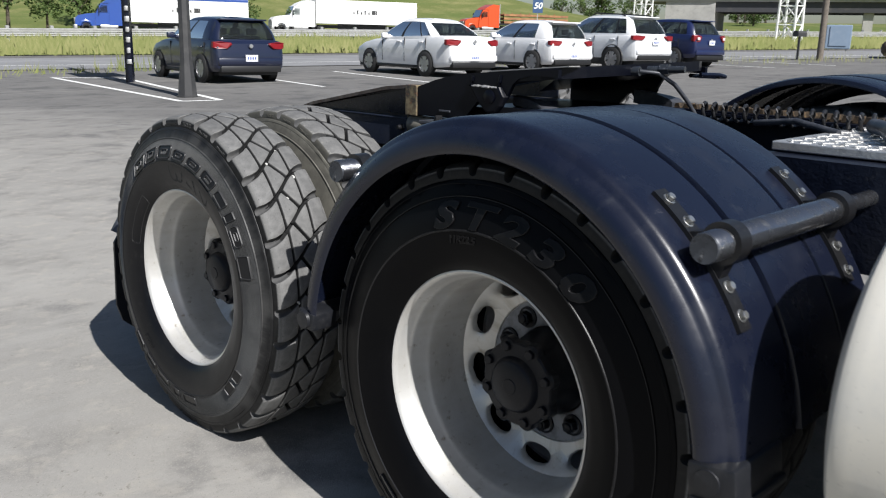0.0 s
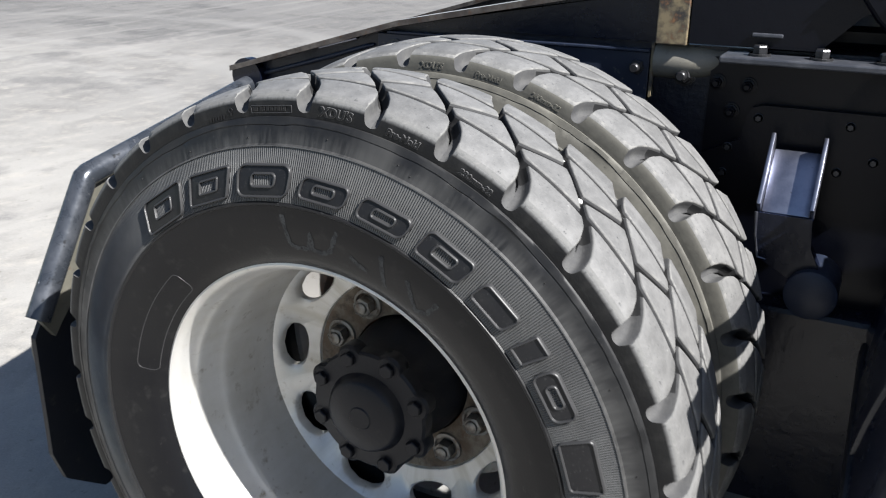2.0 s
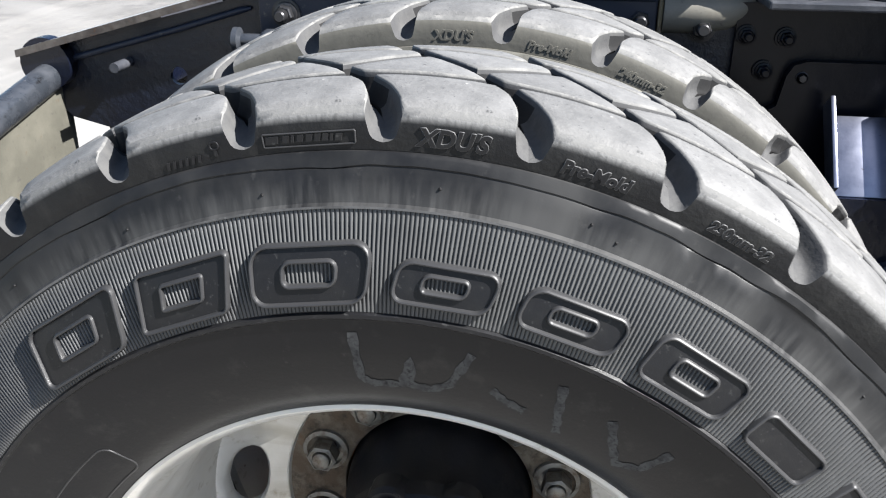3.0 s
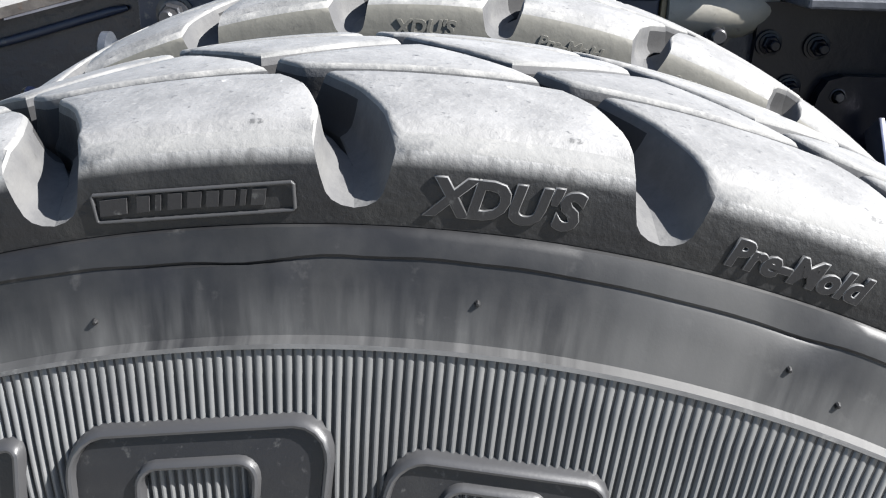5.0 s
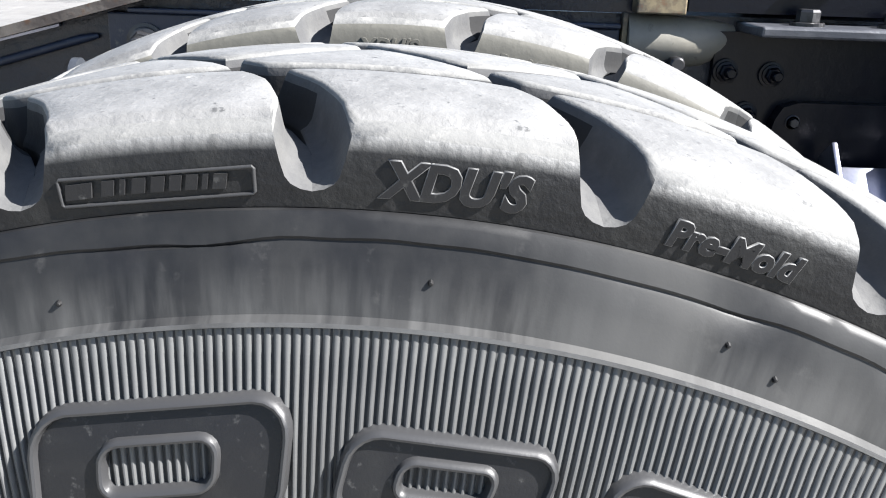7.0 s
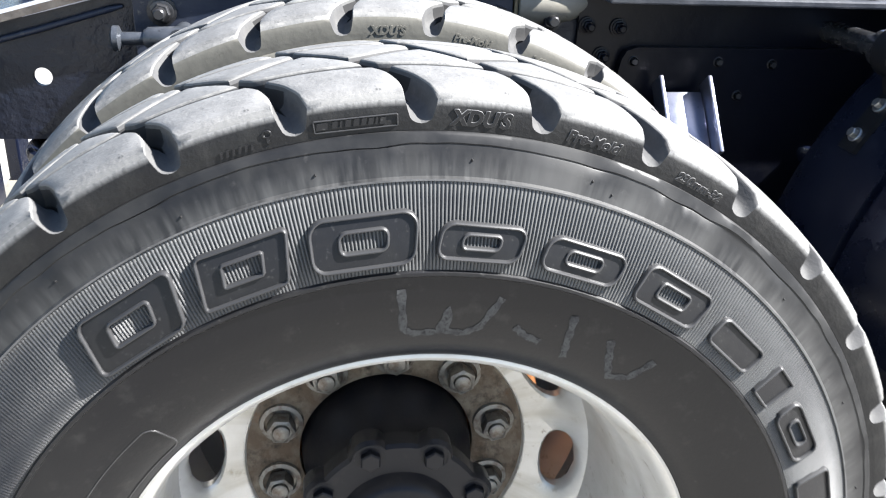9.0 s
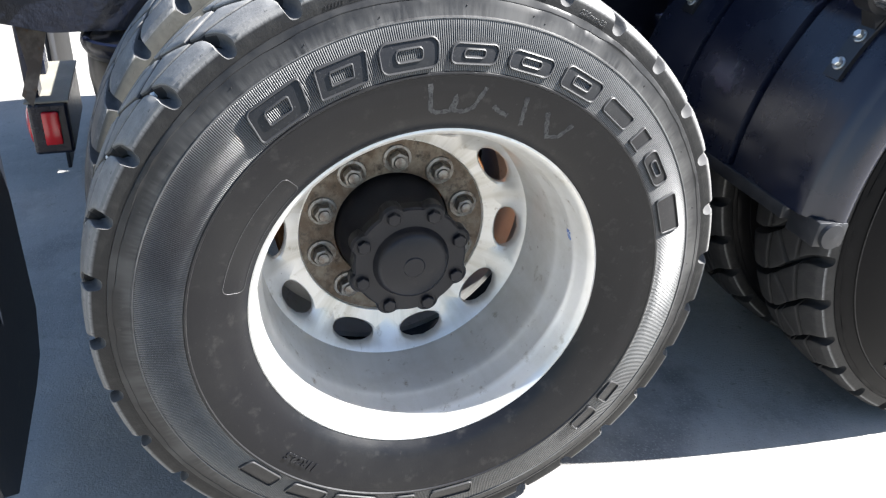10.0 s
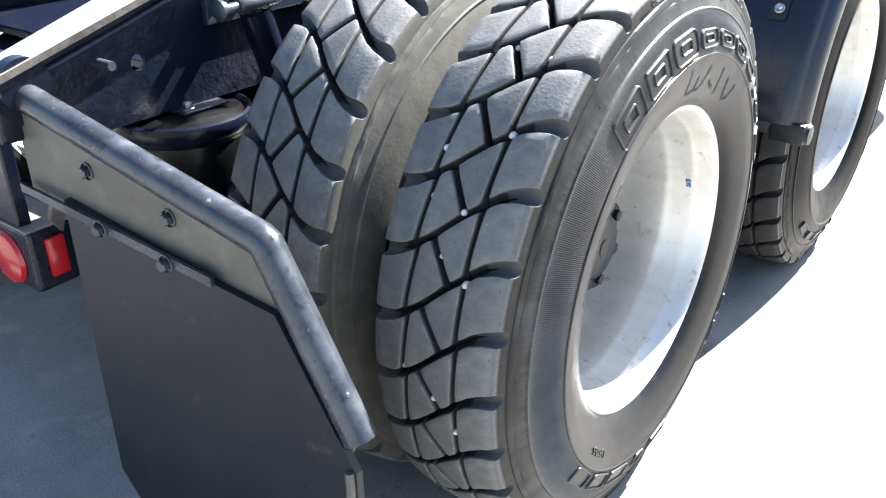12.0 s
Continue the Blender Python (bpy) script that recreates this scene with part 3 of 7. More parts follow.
def tread_block_mesh(name, left, right, first, last, side):
    """One block between two cross grooves; left and right give its edges across the tread for 0..1 along it."""
    rows, cols = 6, 8 if first or last else 5
    shoulder_lo, shoulder_hi = first, last

    def half_gap(u):
        e = min(abs(u), abs(1 - u))
        return 0.114 if e < 0.06 else 0.114 - 0.050 * min((e - 0.06) / 0.24, 1)

    def place(i, j, grow, r_drop, base=False):
        t, w = i / rows, j / cols
        if shoulder_lo and j:
            w = 0.2 + 0.8 * (j - 1) / (cols - 1)
        if shoulder_hi and j < cols:
            w = 0.8 * j / (cols - 1)
        pull = 1 - 0.045 * max(0.0, 1 - r_drop / 0.019) * abs(2 * t - 1) ** 5 * abs(2 * w - 1) ** 5
        t, w = 0.5 + (t - 0.5) * pull, (w if (shoulder_lo and j == 0) or (shoulder_hi and j == cols) else 0.5 + (w - 0.5) * pull)
        lo = left(t) + (0 if shoulder_lo else 0.020)
        hi = right(t) - (0 if shoulder_hi else 0.020)
        g = min(grow, 0.0034) / 0.23
        lo, hi = lo - (0 if shoulder_lo else g), hi + (0 if shoulder_hi else g)
        u = lo + (hi - lo) * w
        gap = half_gap(u)
        ga = gap - min(grow, gap * 0.104 * (1.0 - 0.2 * min(max((min(u, 1 - u) - 0.13) / 0.06, 0), 1))) / 0.104
        s = slant(u) + ga + (1 - 2 * ga) * t
        a = s * PITCH
        x = TREAD_LO + TREAD_W * u
        r = crown(u) - r_drop
        if base:
            r = 0.5085 + 0.005 * min(1, min(u, 1 - u) / 0.2)
        return [x, a, r]

    def rings():
        yield -0.0016, 0.0, False
        yield -0.0005, 0.0006, False
        yield 0.0002, 0.0018, False
        yield 0.0008, 0.0050, False
        yield 0.0016, 0.0100, False
        yield 0.0027, 0.0150, False
        yield 0.0044, 0.0178, False
        yield 0.0076, 0.0196, False
        yield 0.0120, 0.0202, False
        yield 0.0120, 0.0250, True

    loop = [(i, 0) for i in range(rows)] + [(rows, j) for j in range(cols)] + [(i, cols) for i in range(rows, 0, -1)] + [(0, j) for j in range(cols, 0, -1)]

    def shaped(i, j, grow, drop, base):
        x, a, r = place(i, j, grow, drop, base)
        edge_lo, edge_hi = shoulder_lo and j == 0, shoulder_hi and j == cols
        if edge_lo or edge_hi:
            s = 1 if edge_lo else -1
            k = {0.0: (0.0095, 0.0000), 0.0006: (0.0052, 0.0014), 0.0018: (0.0026, 0.0040), 0.0050: (0.0009, 0.0080), 0.0100: (-0.0002, 0.0130), 0.0150: (-0.0008, 0.0180), 0.0178: (-0.0010, 0.0205), 0.0196: (-0.0012, 0.0222), 0.0202: (-0.0012, 0.0230)}
            if base:
                x, r = (0.0045 if edge_lo else 2 * CENTRE - 0.0045), 0.5026
            else:
                dx, dr = k[drop]
                x += s * dx
                r = crown(0 if edge_lo else 1) - dr
        return (x, r * math.sin(a), r * math.cos(a))

    b = Build()
    top = [shaped(i, j, -0.0016, 0.0, False) for i in range(rows + 1) for j in range(cols + 1)]
    b.add(top, [(i * (cols + 1) + j, i * (cols + 1) + j + 1, (i + 1) * (cols + 1) + j + 1, (i + 1) * (cols + 1) + j) for i in range(rows) for j in range(cols)], 0)
    prev = None
    n = len(loop)
    for k, (grow, drop, base) in enumerate(rings()):
        ring = [shaped(i, j, grow, drop, base) for i, j in loop]
        if prev:
            # deeper rings take the dark groove material, painting shade with depth
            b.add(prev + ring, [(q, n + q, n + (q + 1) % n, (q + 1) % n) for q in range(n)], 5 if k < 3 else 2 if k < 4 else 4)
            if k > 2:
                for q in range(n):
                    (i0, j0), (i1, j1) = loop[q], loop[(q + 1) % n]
                    # walls near the shoulder keep the lighter colour of their lit look
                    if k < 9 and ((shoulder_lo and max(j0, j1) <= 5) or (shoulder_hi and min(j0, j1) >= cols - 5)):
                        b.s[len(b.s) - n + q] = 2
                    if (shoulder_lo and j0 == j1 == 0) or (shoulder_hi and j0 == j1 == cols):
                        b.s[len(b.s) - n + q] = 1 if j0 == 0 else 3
        prev = ring
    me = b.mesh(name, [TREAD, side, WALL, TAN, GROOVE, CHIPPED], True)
    bm = bmesh.new()
    bm.from_mesh(me)
    bmesh.ops.remove_doubles(bm, verts=bm.verts, dist=0.0001)
    bmesh.ops.recalc_face_normals(bm, faces=bm.faces)
    bm.to_mesh(me)
    bm.free()
    me.set_sharp_from_angle(angle=radians(50))
    return me


ab = lambda t: 0.290 + 0.012 * t
bc = lambda t: 0.580 - 0.165 * t
cd = lambda t: 0.680 + 0.035 * t


def block_set(side, top=TREAD, mirrored=False):
    made = [tread_block_mesh("tread_block", lambda t: 0.0, ab, True, False, side),
            tread_block_mesh("tread_block", ab, bc, False, False, side),
            tread_block_mesh("tread_block", bc, cd, False, False, side),
            tread_block_mesh("tread_block", cd, lambda t: 1.0, False, True, side)]
    for me in made:
        me.materials[0] = top
        if top is not TREAD:
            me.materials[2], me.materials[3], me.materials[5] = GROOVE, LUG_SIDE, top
        if mirrored:
            me.transform(Matrix.Diagonal((1, -1, 1, 1)))
            me.flip_normals()
    return made


BLOCKS, DUSTY_BLOCKS, SHADED_BLOCKS = block_set(LUG_SIDE), block_set(TAN, mirrored=True), block_set(LUG_SIDE, SHADED_TREAD)
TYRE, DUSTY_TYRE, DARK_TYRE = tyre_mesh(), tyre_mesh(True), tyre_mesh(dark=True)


def ribbed_band(r0, r1, count, mats):
    """Fine radial ribs moulded round the sidewall."""
    b = Build()
    rows = 6
    v, f = [], []
    for i in range(count):
        a = 2 * math.pi * i / count
        w = 2 * math.pi / count
        for j in range(rows + 1):
            r = r0 + (r1 - r0) * j / rows
            edge = 0.0 if j in (0, rows) else 1.0
            for da, h in ((-0.42, 0.0), (-0.30, 0.0008), (-0.13, 0.00125), (0.05, 0.00125), (0.20, 0.0008), (0.32, 0.0)):
                v.append(on_side(a + da * w, r, 0.0002 + h * edge))
    k = 6 * (rows + 1)
    for i in range(count):
        for j in range(rows):
            p = i * k + 6 * j
            for c in range(5):
                f.append((p + c, p + 6 + c, p + 7 + c, p + 1 + c))
            q = ((i + 1) % count) * k + 6 * j
            f.append((p + 5, p + 11, q + 6, q))
    b.add(v, f)
    # gaps between the ribs take dark rubber, their shade put into the colour
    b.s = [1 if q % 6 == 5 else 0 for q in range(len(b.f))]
    return b.mesh("ribbed_band", mats, True)


def loop_rounded(w, h, slope, corner, n=5):
    """A leaning rectangle with round corners, centred: (along, up)."""
    pts = []
    for cx, cy, a0 in ((w / 2 - corner, h / 2 - corner, 0), (-w / 2 + corner, h / 2 - corner, 90), (-w / 2 + corner, -h / 2 + corner, 180), (w / 2 - corner, -h / 2 + corner, 270)):
        for i in range(n + 1):
            a = radians(a0 + 90 * i / n)
            x, y = cx + corner * math.cos(a), cy + corner * math.sin(a)
            pts.append((x + slope * y, y))
    return pts


def raised_loop(b, loop, put, wide, high, n_scale=1.0):
    """A ridge that follows a closed loop."""
    n = len(loop)
    rows = []
    for i in range(n):
        p, q = Vector(loop[i - 1]), Vector(loop[(i + 1) % n])
        d = (q - p).normalized()
        s = Vector((d.y, -d.x))
        c = Vector(loop[i])
        rows.append([put(*(c + s * wide * k), h) for k, h in ((-0.62, 0.0), (-0.52, 0.6 * high), (-0.30, 0.93 * high), (0.0, high), (0.30, 0.93 * high), (0.52, 0.6 * high), (0.62, 0.0))])
    v = [p for row in rows for p in row]
    f = [(7 * i + k, 7 * ((i + 1) % n) + k, 7 * ((i + 1) % n) + k + 1, 7 * i + k + 1) for i in range(n) for k in range(6)]
    b.add(v, f)


def emblem_mesh(a0, a1, r0, r1, hole=True, slope=0.12, corner=0.010):
    """A raised plain block on the sidewall between two angles (degrees), with an outline and a hollow."""
    mid, rm = radians((a0 + a1) / 2), (r0 + r1) / 2
    w, h = radians(abs(a1 - a0)) * rm, r1 - r0

    def put(along, up, high):
        return on_side(mid - along / rm, rm + up, high)

    b = Build()
    outer = loop_rounded(w, h, slope, corner)
    raised_loop(b, outer, put, 0.0030, 0.0058)
    if hole:
        inner = loop_rounded(w * 0.46, h * 0.42, slope, corner * 0.5)
        raised_loop(b, inner, put, 0.0030, 0.0054)
    else:
        inner = [(0.2 * x, 0.2 * y) for x, y in outer]
    n = len(outer)
    v = [put(*p, 0.0030) for p in outer] + [put(*p, 0.0030) for p in inner]
    f = [(i, (i + 1) % n, n + (i + 1) % n, n + i) for i in range(n)]
    if not hole:
        f.append(tuple(range(n, 2 * n)))
    b.add(v, f, 1)
    return b.mesh("raised_emblem", [EDGE_RUBBER, PLATE_RUBBER], True)


# the ten raised shapes in a row on the sidewall: degrees from the top towards the rear, radii, hollow, lean, corner
EMBLEMS = [(39.2, 27.9, 0.4020, 0.4465, True, 0.20, 0.007), (25.0, 15.2, 0.4045, 0.4445, True, 0.22, 0.004), (12.6, 1.2, 0.4040, 0.4440, True, 0.10, 0.012),
           (-1.4, -10.8, 0.4070, 0.4345, True, 0.22, 0.0095), (-13.6, -23.2, 0.4070, 0.4340, True, 0.22, 0.0095), (-26.2, -35.6, 0.4060, 0.4390, True, 0.20, 0.008),
           (-38.6, -46.4, 0.4090, 0.4345, False, 0.20, 0.006), (-49.8, -53.2, 0.4065, 0.4400, False, 0.18, 0.002), (-55.8, -64.4, 0.4085, 0.4370, True, 0.14, 0.009), (-68.4, -77.6, 0.4045, 0.4440, False, 0.16, 0.005)]


def text_mesh(name, words, size, put, mats, raised):
    """Words laid on a surface by put(along, up, height)."""
    cu = bpy.data.curves.new("words", "FONT")
    cu.body = words
    cu.size = size
    cu.align_x = "CENTER"
    cu.extrude = raised
    cu.resolution_u = 3
    cu.offset = size * 0.03
    cu.bevel_depth = min(raised * 1.1, 0.0011) if len(mats) > 1 else raised * 0.25
    tmp = new("words", cu)
    bpy.context.view_layer.update()
    me = bpy.data.meshes.new_from_object(tmp.evaluated_get(bpy.context.evaluated_depsgraph_get()))
    bpy.data.objects.remove(tmp)
    bpy.data.curves.remove(cu)
    edges = [abs(p.normal.z) < 0.96 for p in me.polygons]
    for v in me.vertices:
        v.co = put(v.co.x + 0.22 * v.co.y, v.co.y, v.co.z)
    me.name = name
    me.materials.clear()
    for m in mats:
        me.materials.append(m)
    # side and bevel faces take the lighter second material, a painted edge highlight
    if len(mats) > 1:
        for p, edge in zip(me.polygons, edges):
            p.material_index = 1 if edge else 0
    return me


def on_lug(deg, r, along, up, high):
    """A place on the outer face of the shoulder blocks."""
    a = radians(deg) - along / r
    rr = r + up
    x = 0.0046 + (rr - 0.5026) * 0.055 - high - 0.0003
    return (x, rr * math.sin(a), rr * math.cos(a))


def wheel_mesh():
    """Outer disc wheel: barrel, deep dish, hand holes cut through the disc."""
    b = Build()
    barrel = [(0.006, 0.289), (0.001, 0.2925), (-0.001, 0.2955), (0.000, 0.2985), (0.004, 0.2992), (0.009, 0.2965), (0.012, 0.290),
              ]
    b.lathe(barrel, 128)
    dish = [(0.006, 0.289), (0.012, 0.285), (0.034, 0.2815), (0.040, 0.277), (0.050, 0.2735), (0.085, 0.2705), (0.092, 0.2665), (0.105, 0.2635), (0.150, 0.2625), (0.178, 0.2615), (0.194, 0.2600), (0.204, 0.2575), (0.2115, 0.2566), (0.2165, 0.2560)]
    b.lathe(dish, 128)
    # disc with ten hand holes: rows of cells between two radii, the holes left out as ovals
    r_in, r_out = 0.183, 0.2560
    holes, n = 10, 16

    def disc_x(r):
        k = (r - r_in) / (r_out - r_in)
        return 0.258 - 0.0415 * k ** 1.7

    def disc_at(a, r, back=0.0):
        return (disc_x(r) + back, r * math.sin(a), r * math.cos(a))

    rc = 0.2262
    for h in range(holes):
        c = radians(14 + 36 * h)
        half = radians(18)
        square = []
        for i in range(8):
            square.append((c - half, r_in + (r_out - r_in) * i / 8))
        for i in range(8):
            square.append((c - half + 2 * half * i / 8, r_out))
        for i in range(8):
            square.append((c + half, r_out - (r_out - r_in) * i / 8))
        for i in range(8):
            square.append((c + half - 2 * half * i / 8, r_in))
        m = len(square)
        ovals = []
        for a, r in square:
            d = math.atan2(r - rc, (a - c) * rc)
            ovals.append((c + 0.0435 * math.cos(d) / rc, rc + 0.0212 * math.sin(d)))
        lip = [(c + (a - c) * 1.12, rc + (r - rc) * 1.14) for a, r in ovals]
        rings = [[disc_at(a, r) for a, r in square], [disc_at(a, r) for a, r in lip], [disc_at(a, r, 0.004) for a, r in ovals], [disc_at(a, r, 0.016) for a, r in ovals]]
        for p, q in zip(rings, rings[1:]):
            b.add(p + q, [(i, (i + 1) % m, m + (i + 1) % m, m + i) for i in range(m)])
    # dull bolt ring
    b.lathe([(0.258, 0.183), (0.2575, 0.181), (0.262, 0.179)], 96)
    b.lathe([(0.262, 0.179), (0.263, 0.118), (0.266, 0.1125), (0.285, 0.1125)], 96, slot=1)
    me = b.mesh("wheel", [RIM, RIM_DIRTY], True)
    bm = bmesh.new()
    bm.from_mesh(me)
    bmesh.ops.remove_doubles(bm, verts=bm.verts, dist=0.0002)
    bmesh.ops.recalc_face_normals(bm, faces=bm.faces)
    bm.to_mesh(me)
    bm.free()
    me.set_sharp_from_angle(angle=radians(40))
    return me


def inner_wheel_mesh():
    """The inner dual's wheel, disc outwards: barrel and plain disc."""
    b = Build()
    m = CENTRE * 2
    b.lathe([(m - x, r) for x, r in [(0.009, 0.2965), (0.004, 0.2992), (-0.001, 0.2955), (0.006, 0.289), (0.034, 0.2815), (0.05, 0.2735), (0.105, 0.2635), (0.2, 0.2605), (m, 0.289), (m + 0.002, 0.2985)]], 96)
    return b.mesh("wheel", [RIM], True)


def drum_mesh():
    b = Build()
    b.lathe([(0.300, 0.11), (0.300, 0.205), (0.305, 0.212), (0.330, 0.2135), (0.335, 0.219), (0.55, 0.221), (0.55, 0.10)], 72)
    return b.mesh("brake_drum", [DRUM], True)


def hub_mesh():
    """Axle hub: waist, a flange with a lobe at each bolt, and the domed shaft cap."""
    n = 128
    rows = [(0.285, 0.110, 0), (0.262, 0.109, 0), (0.235, 0.105, 0), (0.215, 0.090, 0), (0.164, 0.086, 0), (0.160, 0.090, 0), (0.160, 0.100, 1), (0.156, 0.104, 1), (0.134, 0.104, 1), (0.130, 0.100, 1),
            (0.128, 0.076, 0), (0.127, 0.070, 0), (0.120, 0.066, 0), (0.112, 0.063, 0), (0.108, 0.057, 0), (0.106, 0.020, 0), (0.104, 0.018, 0), (0.104, 0.001, 0)]
    v = []
    for x, r, lobed in rows:
        for i in range(n):
            a = 2 * math.pi * i / n
            q = r + lobed * 0.012 * max(0.0, math.cos(8 * (a - radians(20)))) ** 0.6
            v.append((x, q * math.sin(a), q * math.cos(a)))
    f = [(j * n + i, j * n + (i + 1) % n, (j + 1) * n + (i + 1) % n, (j + 1) * n + i) for j in range(len(rows) - 1) for i in range(n)]
    f.append(tuple(range((len(rows) - 1) * n, len(rows) * n)))
    return Build().add(v, f).mesh("hub", [HUB], True)


def lug_nut_mesh():
    b = Build()
    ring = [(0.0235 * math.sin(radians(60 * i)), 0.0235 * math.cos(radians(60 * i))) for i in range(6)]
    b.lathe([(0.263, 0.0), (0.2625, 0.0275), (0.258, 0.0270), (0.2565, 0.022)], 20)
    v = [(0.258, *[0.75 * c for c in p]) for p in ring] + [(0.240, *[0.75 * c for c in p]) for p in ring] + [(0.238, *[0.6 * c for c in p]) for p in ring]
    b.add(v, [(i, (i + 1) % 6, 6 + (i + 1) % 6, 6 + i) for i in range(6)] + [(6 + i, 6 + (i + 1) % 6, 12 + (i + 1) % 6, 12 + i) for i in range(6)])
    b.lathe([(0.2395, 0.0145), (0.2395, 0.0115), (0.250, 0.0110)], 14)
    b.lathe([(0.250, 0.0110), (0.236, 0.0105), (0.2345, 0.008), (0.2345, 0.0)], 14)
    return b.mesh("lug_nut", [NUT], True)


WHEEL, INNER_WHEEL, DRUM_MESH, HUB_MESH, LUG_NUT = wheel_mesh(), inner_wheel_mesh(), drum_mesh(), hub_mesh(), lug_nut_mesh()
DULL_WHEEL = WHEEL.copy()
DULL_WHEEL.materials[1] = RIM_DULL
DULL_WHEEL.transform(Matrix.Rotation(radians(18), 4, "X"))
FLANGE_BOLT = bolt_mesh("hub_bolt", 0.0125, 0.011, HUB)
DULL_NUT = LUG_NUT.copy()
DULL_NUT.materials[0] = HUB
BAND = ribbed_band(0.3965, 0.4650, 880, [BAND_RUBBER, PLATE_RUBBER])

truck = thing("truck_tractor", "black heavy truck tractor with dual rear wheels on the lot", "truck", (0, 0, 0))


def about_x(deg):
    """Turned by degrees from the top towards the rear."""
    return Matrix.Rotation(radians(-deg), 4, "X")


def wheel_unit(y, phase, outer=True, x=0.0, dark=False):
    """One wheel with its tyre and tread blocks, axis along x."""
    w = part("wheel", DULL_WHEEL if outer and dark else WHEEL if outer else INNER_WHEEL, None, truck, "silver-painted disc wheel with oval hand holes" if outer else "silver inner dual wheel", m=pose(x, y, HUB_Z))
    tall = Matrix.Identity(4) if outer else Matrix.Diagonal((1, 1.019, 1.019, 1))
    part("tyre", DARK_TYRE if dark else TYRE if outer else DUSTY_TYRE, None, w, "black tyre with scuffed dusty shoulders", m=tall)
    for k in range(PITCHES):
        for me in (SHADED_BLOCKS if dark else BLOCKS if outer else DUSTY_BLOCKS):
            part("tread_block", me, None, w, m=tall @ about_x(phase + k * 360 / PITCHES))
    if outer:
        part("hub", HUB_MESH, None, w, "greasy black axle hub")
        part("brake_drum", DRUM_MESH, None, w, "rust-brown brake drum behind the wheel")
        for k in range(10):
            a = radians(-3 + 36 * k)
            part("lug_nut", DULL_NUT if dark else LUG_NUT, None, w, m=pose(0, 0.143 * math.sin(a), 0.143 * math.cos(a)) @ about_x(13 * k))
        for k in range(8):
            a = radians(20 + 45 * k)
            part("hub_bolt", FLANGE_BOLT, None, w, m=pose(0.1315, 0.094 * math.sin(a), 0.094 * math.cos(a)))
        if not dark:
            part("ribbed_band", BAND, None, w)
    return w


rear = wheel_unit(0.0, 0.35)
rear_inner = wheel_unit(0.0, 5.6, False, DUAL)
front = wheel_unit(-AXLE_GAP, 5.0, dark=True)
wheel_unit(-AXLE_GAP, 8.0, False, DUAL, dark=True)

for row in EMBLEMS:
    part("raised_emblem", emblem_mesh(*row), None, rear)
for a0, a1 in ((191, 180), (175.5, 170.5), (165, 154), (151.5, 142), (138, 128.5), (-122, -128), (-131, -138)):
    part("raised_emblem", emblem_mesh(a0, a1, 0.402, 0.432, False, 0.1, 0.006), None, rear)
    part("raised_emblem", emblem_mesh(a0 + 6, a1 + 6, 0.425, 0.4475, False, 0.1, 0.006), None, front)

# moulded words on the tread shoulder blocks
for deg, words, size in ((-5.0, "XDU'S", 0.0168), (-16.0, "Pre-Mold", 0.0125), (-28.0, "230mm-32", 0.0108)):
    part("raised_text", text_mesh("raised_text", words, size, lambda a, u, h, d=deg: on_lug(d, 0.5078, a, u, h), [PLATE_RUBBER, RIDGE], 0.0004), None, rear)
for deg, words, size in ((0.0, "XDU'S", 0.0140), (-11.0, "Pre-Mold", 0.0115), (-22.1, "240mm-32", 0.0115)):
    part("raised_text", text_mesh("raised_text", words, size, lambda a, u, h, d=deg: on_lug(d, 0.5078, a, u, h), [TAN], 0.0005), None, rear_inner, m=Matrix.Diagonal((1, 1.019, 1.019, 1)))


def badge():
    """A framed maker's plate on one block, its lettering as plain bars."""
    b = Build()
    put = lambda a, u, h: on_lug(6.2, 0.5118, a, u, h)
    raised_loop(b, loop_rounded(0.066, 0.0092, 0.0, 0.0006, 1), put, 0.0010, 0.0010)
    for i, w in enumerate((0.009, 0.0042, 0.0018, 0.0045, 0.0045, 0.004, 0.004, 0.0018, 0.0045)):
        c = (-0.0265, -0.0165, -0.0115, -0.006, 0.0005, 0.0065, 0.012, 0.0165, 0.0215)[i]
        v = [put(c + sx * w / 2 + 0.18 * sy * 0.003, sy * 0.0026, h) for h in (0, 0.0009) for sx, sy in ((-1, -1), (1, -1), (1, 1), (-1, 1))]
        b.add(v, [(0, 1, 5, 4), (1, 2, 6, 5), (2, 3, 7, 6), (3, 0, 4, 7)])
        b.add(v, [(4, 5, 6, 7)], 1)
    return b.mesh("raised_badge", [EDGE_RUBBER, PLATE_RUBBER])


part("raised_badge", badge(), None, rear)


def moulded_outline(a0, a1, r0, r1):
    """A thin raised line round a long field with round ends on the lower sidewall."""
    mid, rm, c = radians((a0 + a1) / 2), (r0 + r1) / 2, 0.010
    w, h = radians(a1 - a0) * rm, r1 - r0
    side = [(-w / 2 + c + (w - 2 * c) * k / 24, h / 2) for k in range(25)]
    turn = [(w / 2 - c + c * math.sin(radians(15 * k)), h / 2 - c + c * math.cos(radians(15 * k))) for k in range(1, 7)]
    loop = side + turn + [(x, -y) for x, y in reversed(turn)] + [(x, -y) for x, y in reversed(side)] + [(-x, -y) for x, y in turn] + [(-x, y) for x, y in reversed(turn)]
    b = Build()
    raised_loop(b, loop[::-1], lambda a, u, h: on_side(mid - a / rm, rm + u, h), 0.0012, 0.0007)
    return b.mesh("moulded_outline", [EDGE_RUBBER], True)


part("moulded_outline", moulded_outline(42.5, 78.0, 0.3080, 0.3420), None, rear)


